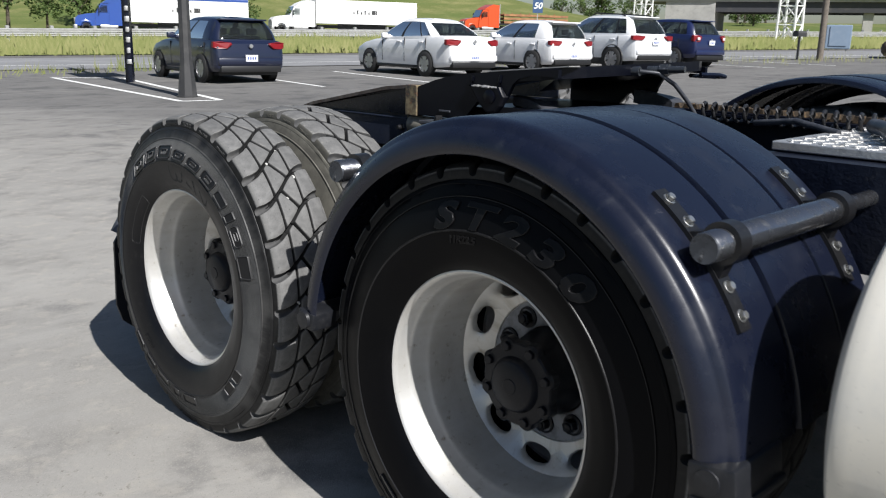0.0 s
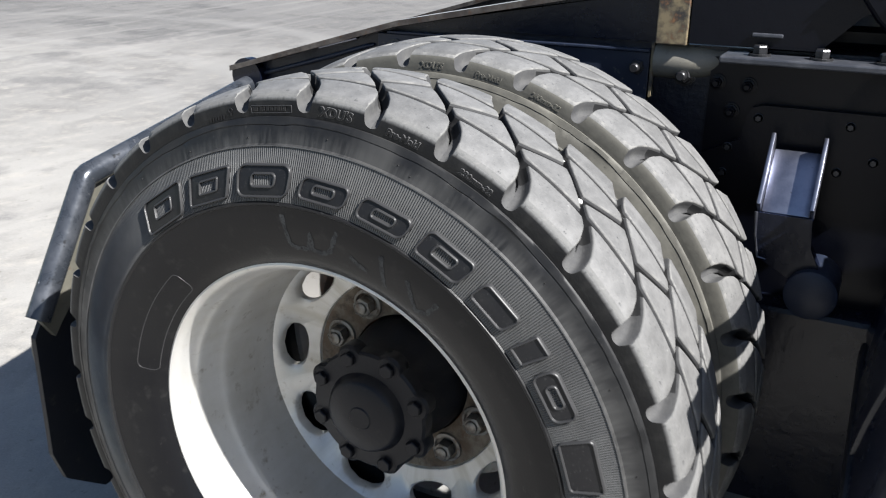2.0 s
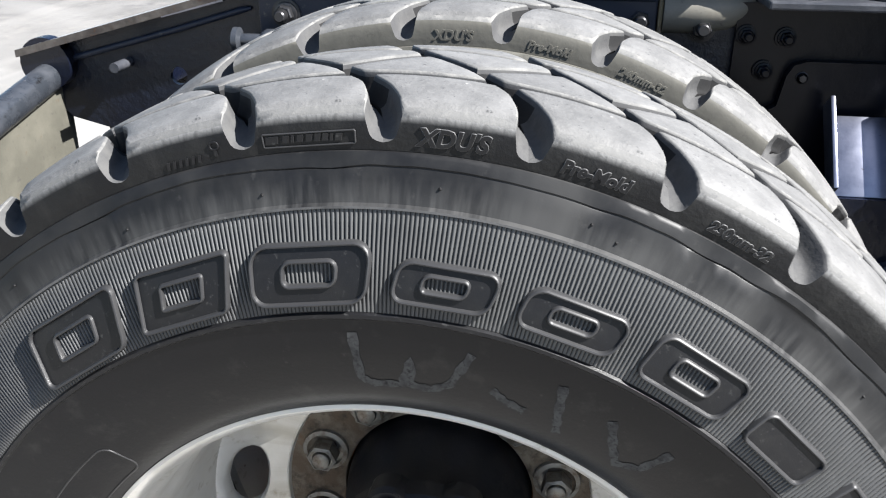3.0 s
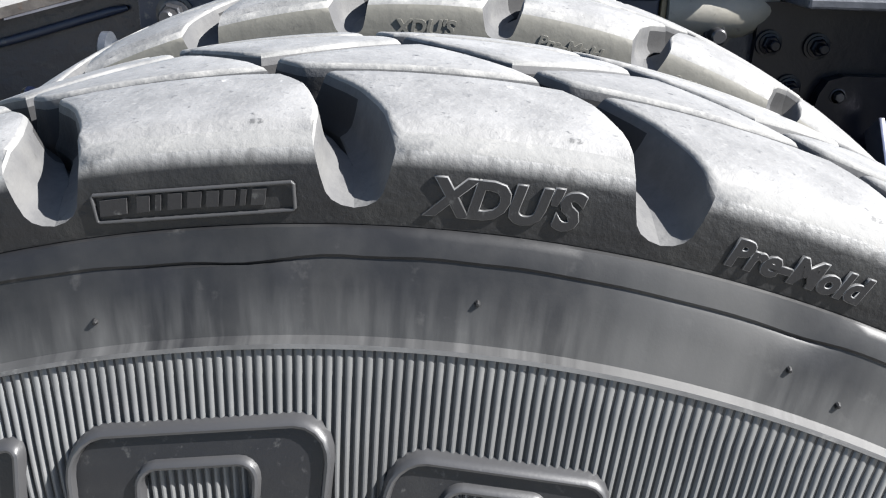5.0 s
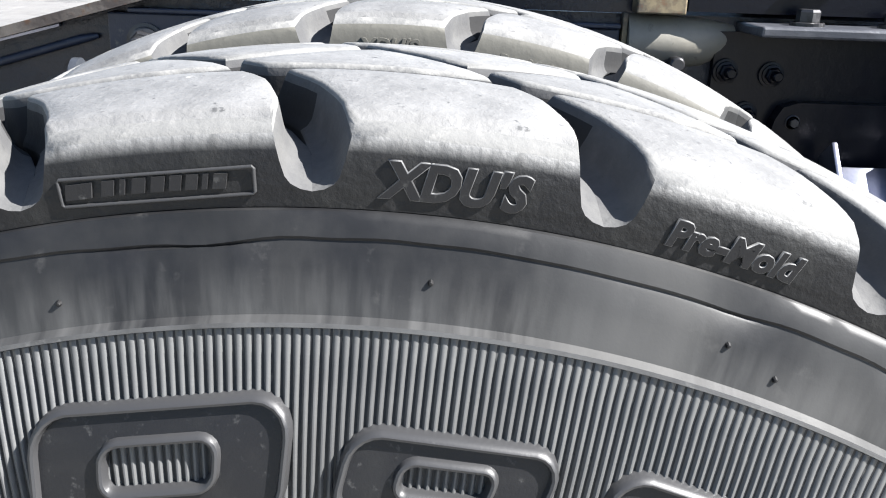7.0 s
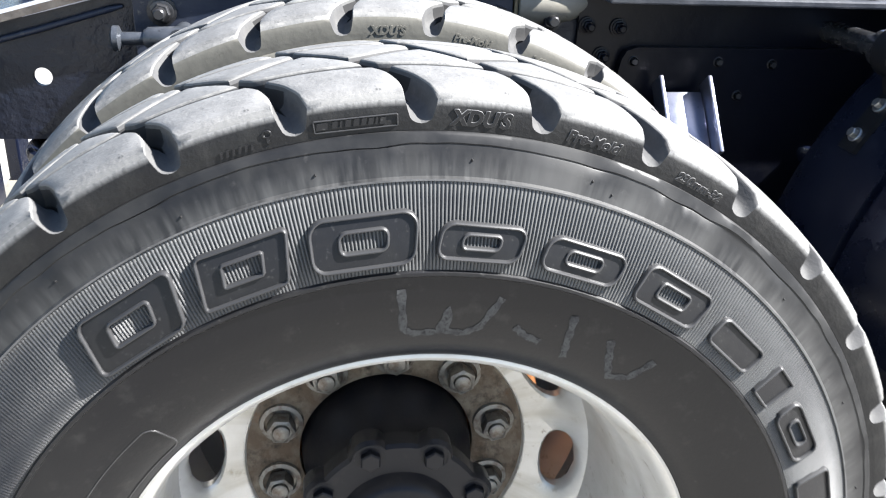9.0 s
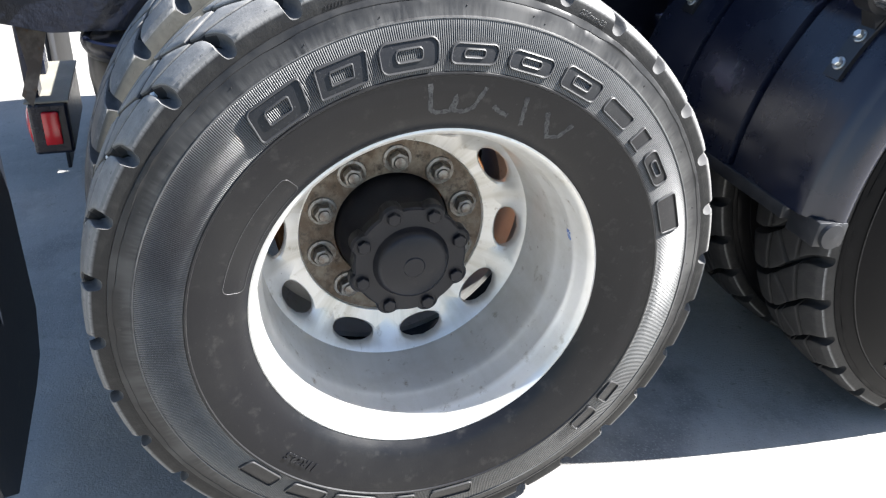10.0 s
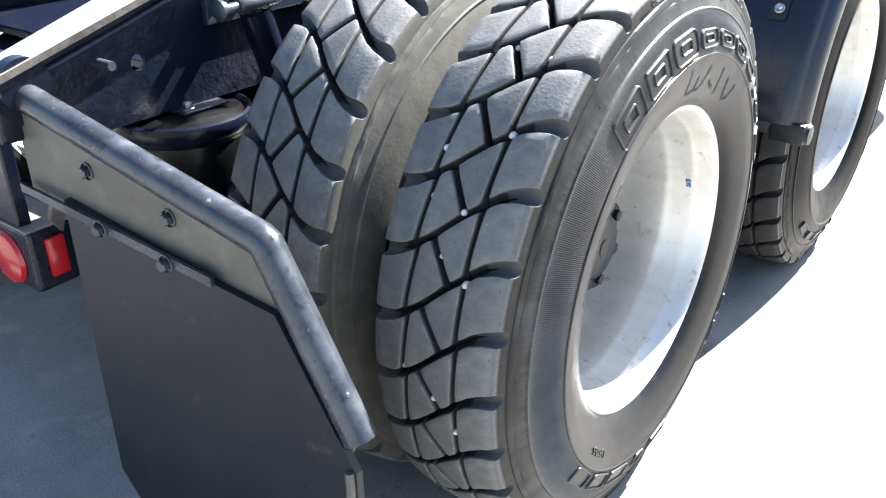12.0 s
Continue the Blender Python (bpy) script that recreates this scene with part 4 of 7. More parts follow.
def mould_marks():
    """A short line of small raised bars and a round arrow beside it."""
    b = Build()
    def bar(deg, r, c, w, up, tall, lean):
        put = lambda a, u, h: on_lug(deg, r, a, u, h)
        v = [put(c + sx * w / 2 + lean * sy, up + sy * tall / 2, h) for h in (0, 0.0007) for sx, sy in ((-1, -1), (1, -1), (1, 1), (-1, 1))]
        b.add(v, [(0, 1, 5, 4), (1, 2, 6, 5), (2, 3, 7, 6), (3, 0, 4, 7), (4, 5, 6, 7)])
    for i in range(6):
        bar(16.9, 0.5077, -0.0125 + 0.005 * i, 0.0022, 0.0, 0.0055, 0.0008)
    bar(14.0, 0.5120, 0.0, 0.0022, -0.0028, 0.0045, 0.0)
    raised_loop(b, loop_rounded(0.0062, 0.0052, 0.0, 0.0024, 4), lambda a, u, h: on_lug(14.0, 0.5145, a, u, h), 0.0012, 0.0007)
    return b.mesh("raised_mark", [PLATE_RUBBER])


part("raised_mark", mould_marks(), None, rear)

# large moulded words on the front axle's tyre
put_front = lambda c: (lambda a, u, h: on_side(radians(c) - a / 0.43, 0.430 + u, h + 0.001))
for ch, deg in zip("ST230", (13.8, 0.6, -12.8, -25.8, -38.4)):
    part("raised_text", text_mesh("raised_text", ch, 0.080, lambda a, u, h, d=deg: put_front(d)(1.62 * a, u - 0.029, h), [LETTER, PLATE_RUBBER], 0.0024), None, front)
part("raised_text", text_mesh("raised_text", "11R22.5", 0.024, lambda a, u, h: on_side(radians(6) - a / 0.37, 0.365 + u, h + 0.0008), [LETTER], 0.001), None, front)
part("raised_text", text_mesh("raised_text", "11R22.5", 0.020, lambda a, u, h: on_side(radians(140) - a / 0.36, 0.355 + u, h + 0.0008), [RUBBER], 0.001), None, rear)


def ribbon(points, wide):
    """A chalk stroke on the sidewall: (degrees, radius) points."""
    b = Build()
    fine = []
    for (a0, r0), (a1, r1) in zip(points, points[1:]):
        fine += [(a0 + (a1 - a0) * k / 6, r0 + (r1 - r0) * k / 6) for k in range(6)]
    fine.append(points[-1])
    pts = [Vector((radians(a) * 0.37, r)) for a, r in fine]
    v = []
    for i, p in enumerate(pts):
        d = (pts[min(i + 1, len(pts) - 1)] - pts[max(i - 1, 0)]).normalized()
        s = Vector((d.y, -d.x)) * wide * (0.5 + 0.12 * math.sin(i * 1.7))
        for q in (p - s, p + s):
            v.append(on_side(q.x / 0.37, q.y, 0.0004))
    b.add(v, [(2 * i, 2 * i + 1, 2 * i + 3, 2 * i + 2) for i in range(len(pts) - 1)])
    return b


for stroke in ([(3.1, 0.380), (2.9, 0.337), (1.4, 0.332), (-2.2, 0.333), (-3.4, 0.359), (-3.3, 0.334), (-6.0, 0.332), (-8.2, 0.341), (-10.0, 0.374)], [(-13.2, 0.346), (-15.0, 0.339), (-17.9, 0.335)], [(-20.4, 0.372), (-21.6, 0.345), (-22.8, 0.326)], [(-27.2, 0.362), (-29.6, 0.340), (-31.6, 0.327), (-34.2, 0.336), (-35.0, 0.364)]):
    part("chalk_mark", ribbon(stroke, 0.0068), CHALK, rear, "faint chalk stroke")

part("sticker", Build().box((-0.012, -0.010, -0.0006), (0.012, 0.010, 0.0006)), material("blue_sticker", (0.05, 0.12, 0.35), 0.4, vary=[(200, 0.5, 0.6, (0.6, 0.6, 0.6))]), rear, "small blue balance sticker", smooth=False, m=Matrix.Translation((0.060, -0.2665, 0.060)) @ Matrix.Rotation(radians(77), 4, "X"))

# vent nubs left on the shoulder by the mould
rngn = random.Random(8)
NUB = Build().lathe([(0.0004, 0.0012), (-0.0005, 0.0010), (-0.0014, 0.0006), (-0.0015, 0.0)], 8).mesh("vent_nub", [LUG_SIDE], True)
for deg, r in [(10.6, 0.4770), (-19.4, 0.4760), (-17.0, 0.4816)] + [(-88 + 14 * k + rngn.uniform(-2.5, 2.5), rngn.choice((0.4815, 0.4765))) for k in (0, 1, 2, 3, 6, 8, 9, 10, 11)]:
    a = radians(deg)
    x, y, z = on_side(a, r)
    part("vent_nub", NUB, None, rear, m=pose(x, y, z))

# small white stones caught in the grooves
rng = random.Random(4)


def in_groove(line, t, pitch, phase, way=1):
    """Across and round the tyre for a place on one of the long grooves, t from 0 to 1 along a pitch."""
    u = line(t)
    return TREAD_LO + TREAD_W * u, way * (slant(u) + t) * PITCH + radians(phase + 360 / PITCHES * pitch)


def pebble(parent, line, t, pitch, phase, way=1):
    bm = bmesh.new()
    bmesh.ops.create_icosphere(bm, subdivisions=2, radius=rng.uniform(0.0036, 0.0062))
    for v in bm.verts:
        v.co *= 1 + 0.25 * noise.noise(v.co * 160)
        v.co.y *= 1.3
    x, a = in_groove(line, t, pitch, phase, way)
    r = rng.uniform(0.527, 0.534)
    part("pebble", Build().take(bm), PEBBLE, parent, "white pebble stuck in the tread", m=pose(x, r * math.sin(a), r * math.cos(a)))


for line, t, pitch in ((cd, 0.95, -5), (bc, 0.15, -4), (cd, 0.5, -4), (cd, 0.85, -6), (bc, 0.6, -6), (ab, 0.3, -3), (cd, 0.2, -7), (bc, 0.95, -5), (cd, 0.05, -8), (ab, 0.7, 2), (bc, 0.1, 2), (cd, 0.6, 3), (ab, 0.95, 3), (bc, 0.9, 4),
                       (cd, 0.3, 4), (bc, 0.4, 5), (ab, 0.1, 6), (cd, 0.9, 6), (bc, 0.7, 7), (ab, 0.5, 8), (bc, 0.05, -8), (ab, 0.9, -9)):
    pebble(rear, line, t, pitch, 0.35)
for line, t, pitch in ((ab, 0.4, -2), (bc, 0.8, -1), (cd, 0.3, -3), (ab, 0.2, -4), (bc, 0.5, 7), (ab, 0.8, 8)):
    pebble(rear_inner, line, t, pitch, 5.6, -1)


# ---- the truck: frame, fender, hitch plate, mud flap ----
FY, FZ = -AXLE_GAP, HUB_Z          # fender centre
BOLT_MESH = bolt_mesh("bolt", 0.0085, 0.012, BOLT)
DARK_BOLT = bolt_mesh("bolt", 0.013, 0.018, OILY)
SMALL_BOLT = bolt_mesh("bolt", 0.006, 0.009, OILY)


def rail_outline():
    return [(-3.9, 0.79), (0.60, 0.79), (0.70, 0.815), (0.768, 0.872), (0.768, 0.925), (0.33, 1.050), (-3.9, 1.050)]


def frame_rail(x, s, lift=0.0):
    """A pressed channel with its open side towards the middle."""
    b = Build()
    side = [(y, z + lift) for y, z in rail_outline()]
    cy, cz, r = 0.505, 0.892 + lift, 0.0145
    top = 0.925 + lift + (0.768 - cy) / (0.768 - 0.33) * 0.125
    arc = [(r * math.sin(math.pi * k / 12), r * math.cos(math.pi * k / 12)) for k in range(13)]
    behind = [(cy, 0.79 + lift)] + side[1:5] + [(cy, top)] + [(cy + p, cz + q) for p, q in arc]
    ahead = [side[0], (cy, 0.79 + lift)] + [(cy - p, cz + q) for p, q in arc[::-1]] + [(cy, top)] + side[5:]
    for half in (behind, ahead):
        b.prism(half, min(x, x + s * 0.009), max(x, x + s * 0.009))
    for i in (0, 1, 2, 4, 5):
        (y0, z0), (y1, z1) = side[i], side[i + 1]
        nrm = Vector((-(z1 - z0), y1 - y0)).normalized() * 0.009
        leg = 0.02 if i in (1, 2, 4) else 0.09
        b.prism([(y0, z0), (y1, z1), (y1 + nrm.x, z1 + nrm.y), (y0 + nrm.x, z0 + nrm.y)], min(x + s * 0.009, x + s * leg), max(x + s * 0.009, x + s * leg))
    return part("frame_rail", b, RAIL, truck, "black-painted steel chassis rail", smooth=False)


rail = frame_rail(0.780, 1)
frame_rail(1.620, -1, 0.03)
for y in (0.705, -0.33, -1.0, -2.1, -3.2):
    part("crossmember", Build().box((0.789, y - 0.06, 0.81), (1.611, y + 0.06, 0.92 if y > 0 else 1.0), bevel=0.01), FRAME, truck, "black chassis crossmember")

# loading ramp on the rail's tail
ramp = Build()
top_line = [(0.768, 0.930), (0.30, 1.062), (-0.145, 1.146), (-0.262, 1.157)]
for (y0, z0), (y1, z1) in zip(top_line, top_line[1:]):
    w0, w1 = (0.825 + 0.045 * min(1, (0.768 - y) / 0.7) for y in (y0, y1))
    corner = [(0.750, y0, z0), (w0, y0, z0), (w1, y1, z1), (0.750, y1, z1)]
    ramp.add(corner + [(x, y, z - 0.012) for x, y, z in corner], [(0, 1, 2, 3)], 1)
    ramp.add(corner + [(x, y, z - 0.012) for x, y, z in corner], [(7, 6, 5, 4), (0, 4, 5, 1), (1, 5, 6, 2), (2, 6, 7, 3), (3, 7, 4, 0)], 2)
ramp.prism([(0.33, 1.051), (0.30, 1.050), (-0.145, 1.134), (-0.26, 1.145), (-0.26, 1.051)][::-1], 0.772, 0.780)
part("ramp", ramp, [FRAME, RAMP_TOP, RUST_EDGE], truck, "worn steel guide ramp over the rail", smooth=False)
part("ramp", bpy.data.meshes["ramp"], None, truck, "worn steel guide ramp over the opposite rail", m=Matrix.Translation((2.4, 0, 0.03)) @ Matrix.Diagonal((-1, 1, 1, 1)))
gusset = Build().box((0.744, -0.315, 1.052), (0.790, -0.258, 1.158), bevel=0.002).box((0.764, -0.2535, 0.948), (0.779, -0.2475, 1.052), bevel=0.001)
part("gusset", gusset, CREAM, truck, "gusset with chipped cream paint", smooth=False)
cap = Build().tube([(0.786, -0.2545, 1.018), (0.786, -0.300, 1.018), (0.788, -0.345, 1.020), (0.790, -0.384, 1.026)], [0.033, 0.033, 0.029, 0.018], 28)
part("end_cap", cap, PALE_DUST, truck, "dusty rounded bracket end")

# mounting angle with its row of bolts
# the web's black holds shade, in place of the chassis paint
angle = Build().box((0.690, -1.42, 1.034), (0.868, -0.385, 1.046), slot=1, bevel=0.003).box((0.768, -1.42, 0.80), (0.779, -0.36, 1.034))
part("mounting_angle", angle, [SHADED_GREASE, FRAME_DUST], truck, "dusty steel mounting angle", smooth=False)
for k in range(10):
    part("bolt", DARK_BOLT, None, truck, m=pose(0.727, -0.447 - 0.1005 * k, 1.046, 0, 90, 7 * k))
part("stop_plate", Build().box((0.745, -0.479, 1.075), (0.790, -0.427, 1.082), bevel=0.002), FRAME_DUST, truck, smooth=False)

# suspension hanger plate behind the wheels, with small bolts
# the plate's black holds the shade it lies in
part("hanger_plate", Build().prism([(-1.05, 0.80), (-1.0, 0.956), (-0.462, 0.956), (-0.444, 0.950), (-0.436, 0.935), (-0.428, 0.89), (-0.36, 0.855), (-0.36, 0.80), (-0.50, 0.60), (-0.62, 0.52), (-1.05, 0.52)], 0.748, 0.766), SHADED_GREASE, truck, "black suspension hanger plate", smooth=False)
for y, z in ((-0.457, 0.933), (-0.409, 0.874), (-0.405, 0.825), (-0.61, 0.933), (-0.655, 0.875), (-0.60, 0.85), (-0.71, 0.93)):
    part("bolt", SMALL_BOLT, None, truck, m=pose(0.748, y, z))

# sloping channel bracket
m = Matrix.Translation((0.728, -0.535, 0.895)) @ Matrix.Rotation(radians(40), 4, "Y")
web = part("channel_bracket", Build().box((-0.004, -0.039, -0.135), (0.004, 0.039, -0.012), bevel=0.002), WORN, truck, "short channel bracket with worn bright web", m=m)
part("flange", Build().box((-0.034, 0.0395, -0.135), (0.004, 0.0465, 0.004), bevel=0.002), WORN, web)
part("flange", Build().box((-0.034, -0.0465, -0.135), (0.004, -0.0395, 0.004), bevel=0.002), WORN, web)

part("arm", Build().prism([(-0.489, 0.793), (-0.580, 0.793), (-0.585, 0.74), (-0.605, 0.70), (-0.585, 0.66), (-0.54, 0.69), (-0.502, 0.710), (-0.492, 0.745)], 0.632, 0.662), FRAME, web, "black lower arm of the bracket", smooth=False, m=m.inverted())
part("worn_lip", Build().tube([(0.631, -0.489, 0.794), (0.631, -0.4925, 0.750), (0.632, -0.501, 0.712), (0.632, -0.515, 0.710)], [0.003, 0.0022, 0.0022, 0.001], 8), WORN, web, m=m.inverted())
part("bushing", Build().tube([(0.612, -0.597, 0.662), (0.616, -0.597, 0.662), (0.715, -0.597, 0.662), (0.72, -0.597, 0.662)], [0.038, 0.044, 0.044, 0.038], 28), NAVY_STEEL, web, "round steel bushing", m=m.inverted())

# added black box, blocks and cylinders that shade the ground inside the wheels
part("shade_beam", Build().box((0.690, -1.12, 0.17), (0.775, -0.30, 0.60), bevel=0.012), FRAME, truck, "added black box that fills the dark between the wheels", smooth=False)
# added blocks, hidden behind the tyres, that stop sun reaching the ground
for y in (0.0, -AXLE_GAP):
    part("shade_block", Build().box((0.635, y - 0.16, 0.595), (0.815, y + 0.16, 0.745), bevel=0.01), FRAME, truck, "added black block over the axle, for shade", smooth=False)
# added cylinders, mostly hidden, that stop sun passing beside the rail
for y in (0.30, -1.03):
    part("shade_cylinder", Build().tube([(0.69, y - 0.09, 0.60), (0.69, y - 0.07, 0.60), (0.69, y + 0.10, 0.60), (0.69, y + 0.13, 0.60)], [0.05, 0.085, 0.085, 0.05], 24), FRAME, truck, "added black cylinder inside the wheels, for shade")

# bolts on the rail's side
RAIL_BOLT = bolt_mesh("bolt", 0.013, 0.026, OILY)
for y, z in ((0.10, 0.93), (-0.05, 0.86)):
    part("bolt", RAIL_BOLT, None, truck, m=pose(0.779, y, z))
# splice plate, weld rib and protruding studs on the rail
splice = part("splice_plate", Build().box((0.766, -0.245, 0.93), (0.7795, 0.356, 1.0325), bevel=0.002), NAVY_STEEL, truck, "scuffed navy splice plate on the rail", smooth=False)
part("lip", Build().box((0.760, -0.245, 1.033), (0.7795, 0.330, 1.0385), bevel=0.0015), NAVY_STEEL, splice, smooth=False)
part("weld_rib", Build().tube([(0.777, 0.70, 0.911), (0.774, 0.66, 0.922), (0.774, 0.50, 0.967), (0.774, 0.39, 1.000), (0.777, 0.372, 1.004)], [0.003, 0.0055, 0.0055, 0.0055, 0.003], 10), NAVY_STEEL, truck, "scuffed navy weld rib along the rail")
# added bright strip standing in for the light through the gap here
part("gap_strip", Build().prism([(0.52, 0.9855), (0.416, 1.0135), (0.416, 1.0165), (0.52, 0.9890)], 0.772, 0.779), WORN, truck, "bright strip in place of the gap under the ramp", smooth=False)


def stud_mesh():
    """A nut on a washer with its stud standing out along -x."""
    b = Build().lathe([(0.0, 0.0), (0.0, 0.021), (-0.003, 0.021), (-0.0035, 0.017), (-0.007, 0.0165), (-0.008, 0.012)], 20)
    ring = [(0.0135 * math.sin(radians(60 * i)), 0.0135 * math.cos(radians(60 * i))) for i in range(6)]
    v = [(-0.007, *p) for p in ring] + [(-0.017, *p) for p in ring] + [(-0.019, 0.85 * p[0], 0.85 * p[1]) for p in ring]
    b.add(v, [(i, (i + 1) % 6, 6 + (i + 1) % 6, 6 + i) for i in range(6)] + [(6 + i, 6 + (i + 1) % 6, 12 + (i + 1) % 6, 12 + i) for i in range(6)] + [tuple(range(12, 18))])
    b.lathe([(-0.019, 0.0085), (-0.034, 0.0082), (-0.036, 0.0065), (-0.036, 0.0)], 14)
    return b.mesh("rail_stud", [OILY], True)


STUD = stud_mesh()
for x, y, z in ((0.766, 0.312, 0.999), (0.779, -0.311, 0.996), (0.7795, -0.222, 1.004)):
    part("rail_stud", STUD, None, truck, m=pose(x, y, z) @ about_x(17) @ Matrix.Scale(1.08, 4))
# a copy of the stud with its shade put into the colour
SHADED_STUD = STUD.copy()
SHADED_STUD.materials[0] = SHADED_GREASE
for x, y, z in ((0.766, -0.375, 0.988), (0.766, -0.430, 0.986), (0.766, -0.405, 0.938)):
    part("rail_stud", SHADED_STUD, None, truck, m=pose(x, y, z) @ about_x(41) @ Matrix.Scale(0.72, 4))
part("stud", Build().tube([(0.779, 0.588, 0.912), (0.728, 0.588, 0.912)], 0.008, 12), FRAME_DUST, truck, "steel threaded stud")
shock = Build().tube([(0.808, 0.30, 0.968), (0.72, 0.30, 0.968)], 0.014, 14).tube([(0.735, 0.400, 0.965), (0.735, 0.396, 0.965), (0.735, 0.388, 0.965), (0.735, 0.384, 0.965), (0.735, 0.35, 0.966)], [0.012, 0.019, 0.019, 0.010, 0.009], 18).tube([(0.735, 0.352, 0.966), (0.735, 0.345, 0.966), (0.735, 0.26, 0.969), (0.735, 0.252, 0.969)], [0.012, 0.0165, 0.0165, 0.012], 18)
part("shock_mount", shock, HANGER, truck, "stud and bushing of a shock absorber", m=Matrix.Translation((-0.028, -0.020, 0.002)))
part("shock_absorber", Build().tube([(0.75, 0.30, 0.95), (0.73, 0.16, 0.45)], 0.03, 18), FRAME, truck, "black shock absorber", m=Matrix.Translation((-0.028, -0.020, 0.0)))

# air springs under the rail
for y in (0.403, -0.927):
    bag = Build()
    prof = [(0.785, 0.0), (0.785, 0.06), (0.775, 0.118), (0.765, 0.126), (0.752, 0.127), (0.742, 0.122), (0.735, 0.124), (0.70, 0.126), (0.64, 0.120), (0.56, 0.108), (0.48, 0.096), (0.41, 0.090), (0.395, 0.105), (0.38, 0.105), (0.38, 0.0)]
    bag.lathe([(z, r) for z, r in prof], 40)
    spring = part("air_spring", bag, BAG, truck, "black rubber air spring", m=Matrix.Translation((0.800, y + 0.012, 0.0)) @ Matrix.Rotation(radians(-90), 4, "Y"))
    part("crimp_ring", Build().lathe([(0.772, 0.110), (0.779, 0.1165), (0.784, 0.1240), (0.781, 0.1305), (0.772, 0.1335), (0.760, 0.1315), (0.752, 0.1270)], 48), FRAME, spring, "black steel crimp ring")


part("bag_bracket", Build().box((0.745, 0.345, 0.7855), (0.800, 0.450, 0.7895), bevel=0.0015), NAVY_STEEL, truck, "small navy bracket over the air spring", smooth=False)
part("bolt", BOLT_MESH, None, truck, m=pose(0.768, 0.425, 0.7895, 0, 90, 0))
# added plate and cylinder between the rails; unseen, they shade the ground below
part("shade_plate", Build().box((0.80, -1.78, 0.83), (1.60, 0.40, 0.85), bevel=0.004), FRAME, truck, "added black plate between the rails, for shade", smooth=False)
part("shade_tube", Build().tube([(1.0, 0.30, 0.70), (1.0, 0.32, 0.70), (1.5, 0.32, 0.70), (1.5, 0.30, 0.70)], [0.05, 0.13, 0.13, 0.05], 24), FRAME, truck, "added black cylinder under the frame, for shade")

# axles
for y in (0.0, -AXLE_GAP):
    ax = Build().tube([(0.55, y, HUB_Z), (0.95, y, HUB_Z + 0.008), (1.05, y, HUB_Z + 0.01), (1.2, y, HUB_Z + 0.01), (1.35, y, HUB_Z + 0.01), (1.45, y, HUB_Z + 0.012), (1.85, y, HUB_Z + 0.02)], [0.075, 0.075, 0.14, 0.2, 0.14, 0.075, 0.075], 24)
    part("axle", ax, FRAME, truck, "black drive axle housing")
    part("trailing_arm", Build().box((0.66, y - 0.45, 0.40), (0.76, y + 0.52, 0.47), bevel=0.01), FRAME, truck, "black suspension arm")


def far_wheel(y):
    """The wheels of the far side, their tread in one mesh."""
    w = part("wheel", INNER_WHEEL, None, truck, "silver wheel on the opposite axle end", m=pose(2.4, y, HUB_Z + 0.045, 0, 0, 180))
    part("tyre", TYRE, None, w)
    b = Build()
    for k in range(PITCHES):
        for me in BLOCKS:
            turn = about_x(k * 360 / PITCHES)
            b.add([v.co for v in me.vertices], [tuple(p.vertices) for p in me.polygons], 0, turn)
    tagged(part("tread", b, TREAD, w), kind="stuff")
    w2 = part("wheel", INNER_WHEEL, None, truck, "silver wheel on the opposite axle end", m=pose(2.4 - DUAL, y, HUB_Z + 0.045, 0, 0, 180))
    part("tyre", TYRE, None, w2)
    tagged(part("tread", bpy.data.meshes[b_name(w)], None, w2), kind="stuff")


def b_name(w):
    return [c for c in w.children if c.name.startswith("tread")][0].data.name


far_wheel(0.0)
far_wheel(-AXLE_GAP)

# ---- fender over the front drive wheels ----
def fender_mesh(width=0.66):
    """A moulded hood round the wheel, lip towards -x, two pressed ribs."""
    b = Build()
    section = [(-0.048, 0.566), (-0.050, 0.575), (-0.047, 0.592), (-0.040, 0.606), (-0.026, 0.616), (-0.020, 0.6215), (-0.016, 0.630), (-0.004, 0.6365), (0.02, 0.639), (0.207, 0.639), (0.211, 0.626), (0.223, 0.626), (0.227, 0.642),
               (0.240, 0.642), (0.438, 0.642), (0.446, 0.641), (0.450, 0.626), (0.462, 0.626), (0.466, 0.639), (width - 0.02, 0.639), (width, 0.634), (width + 0.004, 0.622)]
    inner = [(x + 0.006 if x < 0.0 else x, r - 0.006) for x, r in reversed(section)]
    ring = section + inner
    k = len(ring)
    n = 72
    a0, a1 = radians(-83), radians(83)
    v, f = [], []
    for i in range(n + 1):
        a = a0 + (a1 - a0) * i / n
        for x, r in ring:
            v.append((x, r * math.sin(a), r * math.cos(a)))
    for i in range(n):
        f += [(i * k + j, i * k + (j + 1) % k, (i + 1) * k + (j + 1) % k, (i + 1) * k + j) for j in range(k)]
    f += [tuple(range(k))[::-1], tuple(range(n * k, n * k + k))]
    b.add(v, f)
    return b.mesh("fender", [FENDER], True)


FENDER_MESH = fender_mesh()


